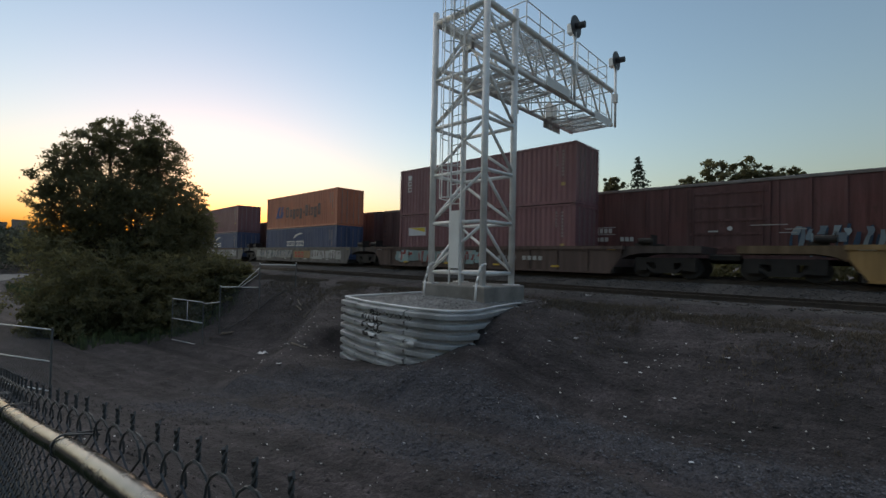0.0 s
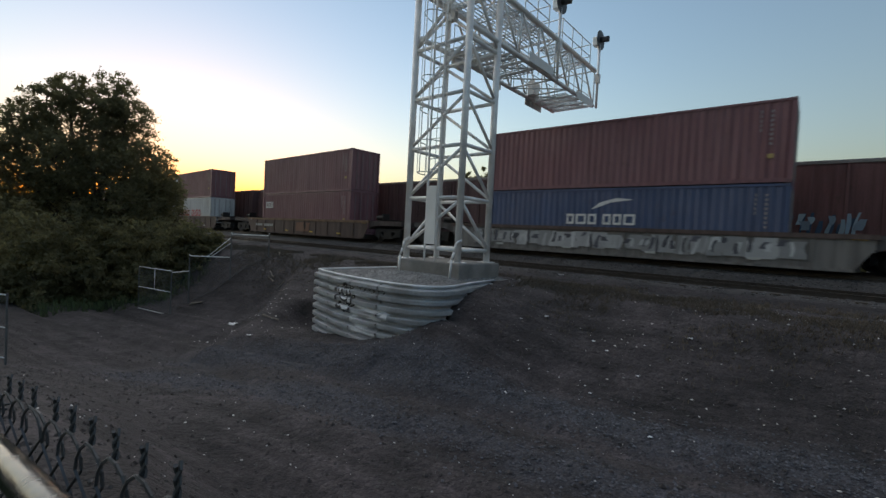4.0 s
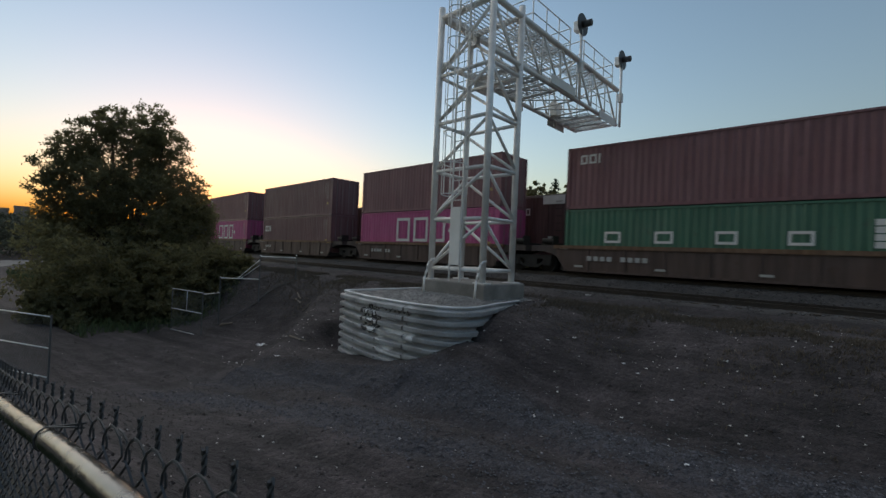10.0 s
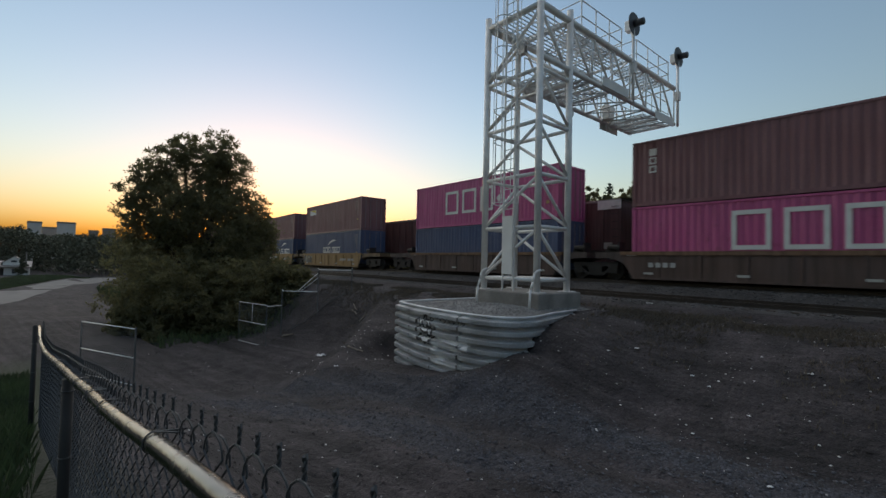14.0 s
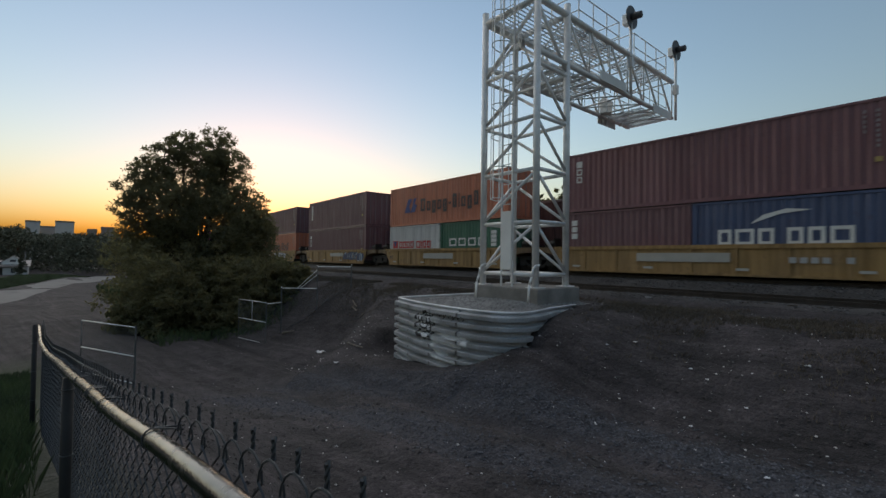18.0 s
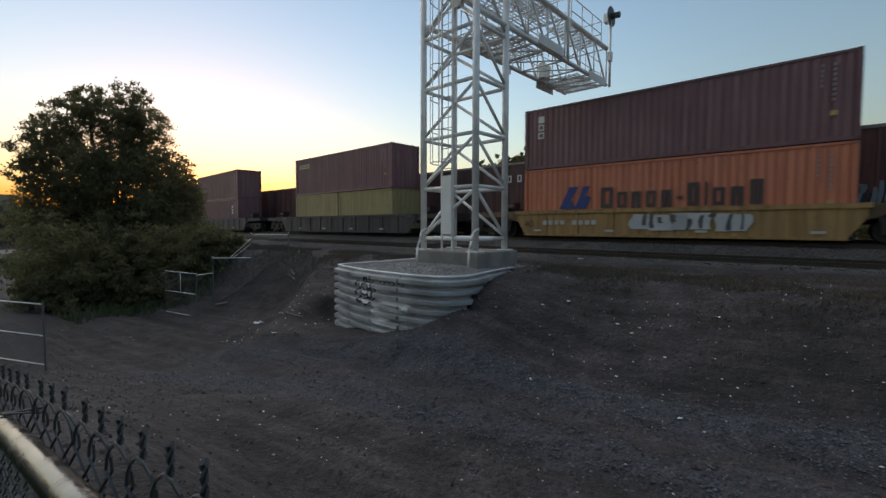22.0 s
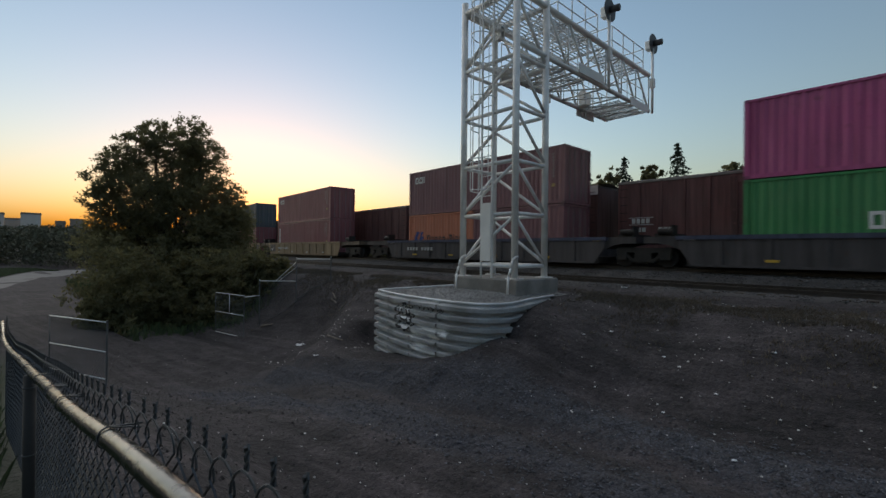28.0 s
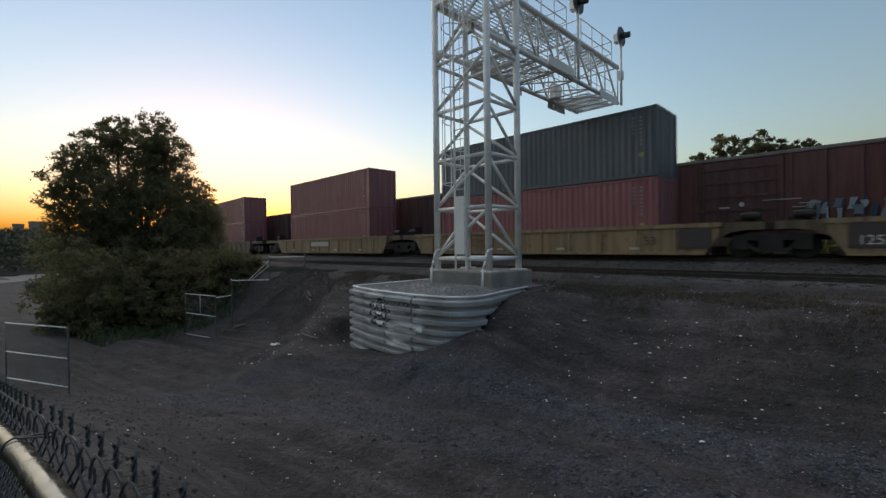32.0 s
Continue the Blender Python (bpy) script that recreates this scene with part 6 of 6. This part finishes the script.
def build_gate(name, a, b, z0, z1, rails, label, end_post=True, mesh=True):
    t = thing(name, label, "gate")
    for i, f in enumerate(rails):
        z = z0 + (z1 - z0) * f
        piece("rail", GALV, t, tube, (*a, z), (*b, z), 0.017, 8, smooth=True)
    for p in (a, b):
        piece("upright", FENCE_DARK, t, tube, (*p, z0 - 0.02), (*p, z1 + 0.02), 0.016, 8, smooth=True)
    if end_post and len(rails) > 2 and b[1] > 5:
        mx, my = (a[0] + b[0]) / 2, (a[1] + b[1]) / 2
        piece("mullion", GALV, t, tube, (mx, my, z0 + (z1 - z0) * rails[1]), (mx, my, z1), 0.014, 8, smooth=True)
    if mesh:
        bm = bmesh.new()
        link_mesh(bm, a, b, z0, z1, z0, z1, 0.06, 0.0028)
        part("chain_link", bm, FENCE_DARK, t)
    piece("support_post", FENCE_DARK, t, tube, (*b, min(ground_z(*b), z0) - 0.1), (*b, z1 + 0.05), 0.026, 8)
    piece("foot", FENCE_DARK, t, tube, (*a, min(ground_z(*a), z0) - 0.05), (*a, z0), 0.02, 8)
    return t


build_gate("chain_link_gate", (-24.65, 7.18), (-22.04, 7.69), -3.65, -1.65, (0, 0.52, 1), "open chain-link gate at the foot of the bank")
build_gate("chain_link_gate", (-18.5, 0.59), (-15.82, 1.75), -3.18, -1.54, (0, 0.48, 1), "chain-link gate panel standing open beside the dirt road")


def build_step_fence():
    t = thing("bank_fence", "chain-link fence stepping up the railway bank", "fence")
    posts = [((-22.04, 7.69), -1.66), ((-23.3, 8.9), -1.02), ((-22.03, 10.3), 0.14), ((-20.9, 11.66), 0.2)]
    for (x, y), top in posts[1:]:
        piece("post", FENCE_DARK, t, tube, (x, y, ground_z(x, y) - 0.2), (x, y, top), 0.03, 8)
    for (p, zt), (q, zq), z in ((posts[0], posts[1], -1.72), (posts[1], posts[2], -1.05), (posts[2], posts[3], 0.11)):
        z2 = -1.8 if z == -1.72 else z
        piece("rail", GALV, t, tube, (*p, z), (*q, z2), 0.02, 8)
        bm = bmesh.new()
        link_mesh(bm, p, q, ground_z(*p) + 0.05, z, ground_z(*q) + 0.05, z2, 0.08, 0.0026)
        part("chain_link", bm, FENCE_DARK, t)
    for dz in (-0.05, -0.32):
        piece("brace", GALV, t, tube, (-22.03, 10.3, dz), (-22.75 - 0.35 * dz, 9.5 - 0.4 * dz, -1.04), 0.018, 6)
    # bottom rail that follows the slope
    run = [(-23.3 + 2.4 * k / 6, 9.05 + 2.5 * k / 6) for k in range(7)]
    piece("bottom_rail", FENCE_DARK, t, sweep, [(x, y, ground_z(x, y) + 0.07) for x, y in run], 0.018, 6)
    for (x, y), top in posts:
        piece("post_cap", GALV, t, tube, (x, y, top), (x, y, top + 0.05), 0.036, 8, 0.01)


build_step_fence()

# ---- fence right under the camera ----
RAIL = [(-9.6, -0.22, -0.56), (-8.9, -0.19, -0.56), (-7.9, -0.165, -0.56), (-6.17, -0.072, -0.44), (-4.65, 0.019, -0.26), (-3.24, 0.078, -0.09), (-2.64, 0.116, -0.017), (-2.04, 0.138, 0.055), (-1.58, 0.168, 0.11), (-1.27, 0.195, 0.147), (-0.95, 0.216, 0.184), (-0.4, 0.25, 0.24), (0.6, 0.33, 0.32), (2.2, 0.45, 0.36)]


def rail_at(x):
    xs = [p[0] for p in RAIL]
    return Vector((x, float(np.interp(x, xs, [p[1] for p in RAIL])), float(np.interp(x, xs, [p[2] for p in RAIL]))))


def build_near_fence():
    t = thing("chain_link_fence", "galvanised chain-link fence with a worn tubular top rail", "fence")
    pts = []
    for p, q in zip(RAIL, RAIL[1:]):
        pts += [Vector(p).lerp(Vector(q), k / 4) for k in range(4)]
    pts.append(Vector(RAIL[-1]))
    for _ in range(3):
        pts = [pts[0]] + [(a + b * 2 + c) / 4 for a, b, c in zip(pts, pts[1:], pts[2:])] + [pts[-1]]
    piece("top_rail", WORN_RAIL, t, sweep, pts, 0.0225, 20, label="worn galvanised top rail", smooth=True)
    for x, tall in ((-8.5, 0.13), (-3.55, -0.03), (0.9, -0.03)):
        q = rail_at(x)
        y, top = q.y - (0.055 if tall > 0 else 0.0), q.z + tall
        post = piece("post", POST_DARK, t, tube, (x, y, ground_z(x, y) - 0.4), (x, y, top), 0.03, 16, smooth=True)
        if tall > 0:
            piece("cap", POST_DARK, post, tube, (x, y, top), (x, y, top + 0.03), 0.036, 14, 0.012)
        for z in (-0.1, -0.5, -0.9):
            ring = [(x + 0.033 * math.cos(k * math.tau / 14), y + 0.033 * math.sin(k * math.tau / 14), q.z + z) for k in range(14)]
            piece("band", WIRE, post, sweep, ring, 0.004, 5, True)
    for (a, b) in zip(RAIL, RAIL[1:]):
        d = (Vector(b[:2]) - Vector(a[:2])).normalized()
        off = Vector((-d.y, d.x)) * 0.044
        bm = bmesh.new()
        pa, pb = (a[0] + off.x, a[1] + off.y), (b[0] + off.x, b[1] + off.y)
        link_mesh(bm, pa, pb, ground_z(*pa) + 0.03, a[2] + 0.064, ground_z(*pb) + 0.03, b[2] + 0.064, 0.042, 0.0024, True, 1.1)
        part("chain_link", bm, WIRE, t)
    # wire ties round the rail
    for x in (-1.27, -1.95, -2.3, -2.36, -2.9, -3.7, -4.6, -0.5):
        p = rail_at(x)
        run = []
        for k in range(17):
            a = radians(-210 + 300 * k / 16)
            run.append((x - 0.014 * k / 16, p.y - math.cos(a) * 0.0255, p.z + math.sin(a) * 0.0255))
        run += [(x + 0.01, p.y + 0.04, p.z + 0.028), (x + 0.035, p.y + 0.06, p.z + 0.034)]
        piece("wire_tie", WIRE, t, sweep, run, 0.0024, 6, smooth=True)
        piece("wire_tie", WIRE, t, sweep, [(x - 0.006, p.y, p.z + 0.0262), (x + 0.02, p.y + 0.035, p.z + 0.026), (x + 0.045, p.y + 0.055, p.z + 0.027)], 0.0022, 6, smooth=True)


build_near_fence()


# ---- loose stones, litter, grass ----
def bank_spot(r):
    while True:
        x, y = r.uniform(-24, 6), r.uniform(0.7, 14.2)
        if not (7.8 < y < 12.4 and rim_left(y) - 0.05 < x < rim_right(y) + 0.05):
            break
    return x, y, ground_z(x, y) + 0.004


def chip_spot(r):
    while True:
        x, y, z = bank_spot(r)
        if (x > -8 or r.random() < 0.12) and (y > 7 or r.random() < 0.4):
            return x, y, z


def waste_spot(r):
    """Pale scraps gathered where the bank meets the road, west of the wall."""
    x, y = r.gauss(-14.5, 1.7), r.gauss(7.9, 0.7)
    x = min(x, -12.2)
    return x, y, ground_z(x, y) + 0.004


def road_spot(r):
    x = r.uniform(-14, 4)
    y = (6.5 if r.random() < 0.7 else 4.6) + 0.16 * (x + 8) + r.gauss(0, 0.38)
    return x, y, ground_z(x, y) + 0.004


def ballast_spot(r):
    x = r.uniform(-30, 5)
    v = r.uniform(14.3, 19.4)
    z = float(np.interp(v, [14.15, 14.9, 15.3, 17.4, 18.0, 18.9, 19.3], [-0.98, NEAR_Z - 0.2, NEAR_Z - 0.16, NEAR_Z - 0.16, NEAR_Z - 0.1, -0.22, -0.17]))
    return x, v + bend(x), z + 0.012


scatter("bank_stones", "small dull stones strewn over the dirt bank", "stones", STONE, 17000, 1, bank_spot, lambda r: 0.009 + 0.026 * r.random() ** 3)
scatter("road_gravel", "bluish crushed gravel along the dirt road", "gravel", ROADSTONE, 26000, 2, road_spot, lambda r: 0.009 + 0.026 * r.random() ** 2.5)
scatter("earth_clods", "dark clods of earth over the dirt bank and road", "earth", CLOD, 9000, 9, bank_spot, lambda r: 0.012 + 0.042 * r.random() ** 3)
scatter("track_ballast", "grey crushed ballast stones between the rails", "ballast", BALLAST_STONE, 17000, 3, ballast_spot, lambda r: r.uniform(0.025, 0.055))
scatter("pale_rubble", "pale stone chips at the foot of the bank", "stones", PALE_STONE, 130, 6, waste_spot, lambda r: 0.014 + 0.035 * r.random() ** 2)
scatter("pale_stones", "scattered pale limestone chips on the bank", "stones", PALE_STONE, 1700, 4, chip_spot, lambda r: 0.007 + 0.026 * r.random() ** 3)


def build_litter(at, size, seed, label, mat):
    rnd = random.Random(seed)
    bm = bmesh.new()
    bmesh.ops.create_grid(bm, x_segments=5, y_segments=4, size=size)
    for v in bm.verts:
        v.co.z = rnd.uniform(0, size * 0.55)
        v.co.x *= rnd.uniform(0.7, 1.3)
    bmesh.ops.solidify(bm, geom=bm.faces[:], thickness=0.004)
    ob = part("litter", bm, mat)
    ob.matrix_basis = pose(at[0], at[1], ground_z(*at) + 0.01, 0, 0, rnd.uniform(0, 180))
    tagged(ob, label, "litter", "litter on the bank")
    return ob


for i, (at, s, lab) in enumerate((((-17.65, 8.46), 0.17, "crumpled white plastic litter on the bank"), ((-12.5, 6.53), 0.07, "small white scrap of litter"), ((-6.8, 15.0), 0.1, "white paper litter beside the near rail"),
                                  ((-6.3, 15.1), 0.06, "white paper scrap beside the near rail"), ((-4.84, 10.08), 0.042, "pale scrap on the dirt bank"), ((-3.58, 9.86), 0.030, "pale scrap on the dirt bank"), ((-3.2, 9.63), 0.030, "pale scrap on the dirt bank"),
                                  ((-1.82, 10.59), 0.042, "pale scrap on the dirt bank"), ((-2.41, 9.14), 0.030, "pale scrap on the dirt bank"), ((-5.21, 9.48), 0.030, "pale scrap on the dirt bank"), ((-6.83, 9.41), 0.036, "pale scrap on the dirt bank"), ((-3.01, 8.31), 0.024, "pale scrap on the dirt bank"), ((-1.69, 7.34), 0.030, "pale scrap on the dirt bank"))):
    build_litter(at, s, 60 + i, lab, LITTER)


def build_logs():
    for (x, y, l, a) in ((-13.07, 7.5, 0.75, 12), (-22.6, 9.0, 0.7, 14), (-21.0, 12.3, 0.9, 150), (-18.9, 10.75, 0.8, 165), (-18.6, 10.55, 0.7, 170), (-17.4, 10.36, 0.5, 60), (-22.5, 8.96, 0.9, 20)):
        bm = bmesh.new()
        limb(bm, (-l / 2, 0, 0.03), (l / 2, 0, 0.05), 0.035, 0.02, random.Random(int(l * 10)))
        ob = part("fallen_branch", bm, DRYWOOD)
        z0 = ground_z(x - math.cos(radians(a)) * l / 2, y - math.sin(radians(a)) * l / 2)
        z1 = ground_z(x + math.cos(radians(a)) * l / 2, y + math.sin(radians(a)) * l / 2)
        ob.matrix_basis = pose(x, y, (z0 + z1) / 2 + 0.01, 0, -math.degrees(math.atan2(z1 - z0, l)), a)
        tagged(ob, "dry grey fallen branch on the bank", "branch")


build_logs()


def build_grass(name, label, mat, n, seed, spot, h0, h1, w=0.006, lean=0.5):
    rnd = random.Random(seed)
    vs, fs = [], []
    for _ in range(n):
        x, y, z = spot(rnd)
        for _ in range(5):
            a = rnd.random() * math.tau
            h = rnd.uniform(h0, h1)
            dx, dy = math.cos(a) * h * lean * rnd.random(), math.sin(a) * h * lean * rnd.random()
            px, py = x + rnd.gauss(0, 0.04), y + rnd.gauss(0, 0.04)
            b = len(vs)
            vs += [(px - w * math.sin(a), py + w * math.cos(a), z - 0.01), (px + w * math.sin(a), py - w * math.cos(a), z - 0.01), (px + dx * 0.4, py + dy * 0.4, z + h * 0.6), (px + dx, py + dy, z + h)]
            fs += [(b, b + 1, b + 2), (b, b + 2, b + 3)]
    me = bpy.data.meshes.new(name)
    me.from_pydata(vs, [], fs)
    me.materials.append(mat)
    return tagged(new(name, me), label, "grass", kind="stuff")


def crest_spot(r):
    while True:
        x = r.uniform(-42, 7)
        v = r.gauss(12.6, 1.25)
        if not (-12 < x < -6.6 and v < 12.6) and v < 14.4 and noise.noise(Vector((x * 0.5, v * 0.5, 9))) > -0.15:
            return x, v + bend(x), ground_z(x, v + bend(x))


def lawn_spot(r):
    x = 5 - 25 * r.random() ** 1.2
    y = r.uniform(-6, -0.1 + 0.03 * (x + 3))
    return x, y, ground_z(x, y)


def verge_spot(r):
    x = r.uniform(-75, -25)
    y = r.uniform(3.6, 11)
    return x, y, ground_z(x, y)


def far_lawn_spot(r):
    x = r.uniform(-111, -62)
    edge = float(np.interp(x, [-112, -95, -79, -66], [5.0, 0.2, -2.9, -5.0]))
    y = edge - 0.2 - 9 * r.random() ** 1.4
    return x, y, ground_z(x, y)


build_grass("far_lawn_grass", "mown green lawn between the road and the house", GRASS, 7000, 18, far_lawn_spot, 0.1, 0.25, 0.05, 0.8)
build_grass("crest_grass", "dry brownish grass along the top of the bank", DRYGRASS, 15000, 15, crest_spot, 0.03, 0.11, 0.009, 0.9)
build_grass("lawn_grass", "short green grass on the near side of the fence", GRASS, 26000, 16, lawn_spot, 0.1, 0.3)
build_grass("verge_grass", "rough green weeds below the shrubs", GRASS, 6000, 17, verge_spot, 0.15, 0.55, 0.016)

# ---- deer ----
def loft(bm, rings, n=12):
    """Closed skin over ellipses (x, z, half width, half height)."""
    rs = []
    for x, z, w, h in rings:
        rs.append([bm.verts.new((x, math.cos(k * math.tau / n) * w, z + math.sin(k * math.tau / n) * h)) for k in range(n)])
    for r, q in zip(rs, rs[1:]):
        for k in range(n):
            bm.faces.new((r[k], r[(k + 1) % n], q[(k + 1) % n], q[k]))
    bm.faces.new(rs[0][::-1])
    bm.faces.new(rs[-1])


def build_deer(label, tail_up):
    t = thing("deer", label, "deer", "deer crossing the road")
    bm = bmesh.new()
    loft(bm, [(-0.6, 0.78, 0.03, 0.05), (-0.55, 0.76, 0.12, 0.15), (-0.4, 0.74, 0.165, 0.2), (-0.15, 0.72, 0.165, 0.185), (0.1, 0.7, 0.17, 0.2), (0.32, 0.73, 0.15, 0.21), (0.46, 0.78, 0.11, 0.17), (0.54, 0.82, 0.05, 0.09)])
    body = part("body", bm, DEER_COAT, t, smooth=True)
    bm = bmesh.new()
    loft(bm, [(0.42, 0.8, 0.1, 0.15), (0.51, 0.95, 0.075, 0.12), (0.56, 1.12, 0.06, 0.09), (0.59, 1.26, 0.055, 0.07), (0.61, 1.33, 0.03, 0.03)])
    part("neck", bm, DEER_COAT, t, smooth=True)
    bm = bmesh.new()
    loft(bm, [(0.52, 1.31, 0.03, 0.04), (0.58, 1.32, 0.065, 0.07), (0.68, 1.29, 0.06, 0.06), (0.78, 1.24, 0.04, 0.04), (0.84, 1.2, 0.032, 0.032), (0.86, 1.195, 0.015, 0.015)])
    head = part("head", bm, DEER_COAT, t, smooth=True)
    for s in (-1, 1):
        bm = bmesh.new()
        tube(bm, (0.58, 0.05 * s, 1.36), (0.54, 0.11 * s, 1.44), 0.015, 8, 0.035)
        tube(bm, (0.54, 0.11 * s, 1.44), (0.53, 0.14 * s, 1.55), 0.035, 8, 0.004)
        part("ear", bm, DEER_COAT, head, smooth=True)
        piece("eye", SIGNAL_BLACK, head, tube, (0.66, 0.055 * s, 1.315), (0.66, 0.064 * s, 1.315), 0.012, 8)
    piece("muzzle", SIGNAL_BLACK, head, tube, (0.85, 0, 1.198), (0.87, 0, 1.194), 0.02, 8)
    legs = []
    for x, hind in ((0.34, False), (-0.42, True)):
        for s in (-1, 1):
            bm = bmesh.new()
            if hind:
                tube(bm, (0.02, 0, 0.05), (0.06, 0, -0.25), 0.1, 10, 0.06)
                tube(bm, (0.06, 0, -0.24), (-0.1, 0, -0.42), 0.055, 8, 0.03)
                tube(bm, (-0.1, 0, -0.41), (-0.03, 0, -0.68), 0.026, 8, 0.018)
            else:
                tube(bm, (0, 0, 0.05), (-0.03, 0, -0.28), 0.075, 10, 0.04)
                tube(bm, (-0.03, 0, -0.27), (0.0, 0, -0.66), 0.034, 8, 0.018)
            leg = part("hind_leg" if hind else "fore_leg", bm, DEER_COAT, t, smooth=True)
            leg.location = (x, 0.1 * s, 0.68)
            piece("hoof", SIGNAL_BLACK, leg, tube, (-0.03 if hind else 0, 0, -0.66), (0.0 if hind else 0.03, 0, -0.71), 0.022, 8, 0.026)
            legs.append((leg, hind, s))
    bm = bmesh.new()
    if tail_up:
        loft(bm, [(-0.56, 0.86, 0.03, 0.03), (-0.6, 0.96, 0.05, 0.03), (-0.61, 1.1, 0.045, 0.03), (-0.6, 1.2, 0.01, 0.01)], 8)
    else:
        loft(bm, [(-0.57, 0.84, 0.03, 0.03), (-0.64, 0.76, 0.045, 0.03), (-0.66, 0.62, 0.035, 0.02), (-0.66, 0.54, 0.01, 0.01)], 8)
    part("tail", bm, DEER_WHITE, t, "white tail held up" if tail_up else "white-edged tail hanging", smooth=True)
    if "along" in label:
        return t, legs
    bm = bmesh.new()
    loft(bm, [(-0.585, 0.78, 0.05, 0.09), (-0.605, 0.76, 0.06, 0.1), (-0.612, 0.74, 0.02, 0.04)], 10)
    part("rump_patch", bm, DEER_WHITE, t, smooth=True)
    return t, legs


DEER = []
for label, up, size, way in (
    ("brown doe galloping along the dirt road", False, 0.84, [(22.6, 0.2, 5.35), (22.8, -1.5, 4.7), (23.0, -3.01, 4.07), (23.2, -4.4, 3.82), (23.4, -5.75, 3.5), (23.6, -7.26, 3.32), (23.8, -9.1, 3.21), (24.0, -10.76, 3.2), (24.2, -12.04, 3.22), (25.0, -15.6, 3.1), (25.5, -18.2, 3.1), (26.3, -25.5, 4.6), (27.3, -35.0, 8.1)]),
    ("brown doe galloping with its white tail raised", True, 0.6, [(23.6, -0.7, 5.9), (23.8, -1.92, 5.0), (24.0, -3.11, 4.12), (24.2, -4.22, 3.74), (24.4, -5.16, 3.4), (24.6, -6.2, 3.2), (24.8, -7.6, 3.15), (25.0, -9.1, 3.15), (25.2, -11.1, 3.3), (25.5, -13.5, 3.5), (26.3, -21.0, 4.2), (27.4, -36.0, 7.4)]),
    ("brown doe trotting behind two others on the road", False, 0.58, [(24.4, -1.0, 6.3), (24.6, -1.81, 5.62), (24.8, -2.53, 4.97), (25.0, -3.43, 4.4), (25.2, -4.4, 3.93), (25.5, -5.86, 3.53), (26.2, -12.5, 3.3), (27.5, -34.0, 7.0)]),
):
    DEER.append((*build_deer(label, up), way, size))


def deer_rows(way):
    t0, x0, y0 = way[0]
    t1, x1, y1 = way[1]
    vx, vy = (x1 - x0) / (t1 - t0), (y1 - y0) / (t1 - t0)
    lead = 0.8
    pts = [(t0 - lead, x0 - vx * lead, y0 - vy * lead)] + way
    ts = [p[0] for p in pts]
    out = []
    n = int((ts[-1] - ts[0]) / 0.1)
    for i in range(n + 1):
        t = ts[0] + 0.1 * i
        x = float(np.interp(t, ts, [p[1] for p in pts]))
        y = float(np.interp(t, ts, [p[2] for p in pts]))
        xa, ya = (float(np.interp(t - 0.15, ts, [p[k] for p in pts])) for k in (1, 2))
        xb, yb = (float(np.interp(t + 0.15, ts, [p[k] for p in pts])) for k in (1, 2))
        out.append((round(t, 3), x, y, math.degrees(math.atan2(yb - ya, xb - xa))))
    return out


def motions():
    for ob, mid, dx, dy, z in MOVING:
        rows = []
        for t in (0, 4, 8, 12, 16, 20, 24, 28, 32):
            x = mid + advance(t)
            a = math.atan((bend(x + 0.5) - bend(x - 0.5)))
            y = MAIN_Y + bend(x)
            rows.append((t, pose(x + dx * math.cos(a) - dy * math.sin(a), y + dx * math.sin(a) + dy * math.cos(a), z, 0, 0, math.degrees(a))))
        walk(ob, rows)
    for deer, legs, way, size in DEER:
        deer.scale = (size, size, size)
        keys = deer_rows(way)
        rows, swings = [], {leg: [] for leg, _, _ in legs}
        still = [(0.0, *keys[0][1:])] + keys + [(32.0, *keys[-1][1:])]
        for t, x, y, a in still:
            run = 1.0 if keys[0][0] < t < keys[-1][0] else 0.0
            ph = (t - 22.0) * math.tau / 0.5
            z = ground_z(x, y) + run * (0.06 + 0.07 * math.sin(ph))
            rows.append((t, pose(x, y, z, 0, run * 6 * math.cos(ph), a)))
            for leg, hind, s in legs:
                q = run * (28 * math.sin(ph + (2.4 if hind else 0.0) + 0.35 * s) + (6 if hind else -4))
                swings[leg].append((t, pose(*leg.location, 0, q, 0)))
        walk(deer, rows)
        for leg, rr in swings.items():
            home = rr[0][1].translation.copy()
            walk(leg, [(t, Matrix.Translation(home) @ m.to_3x3().to_4x4()) for t, m in rr])


motions()
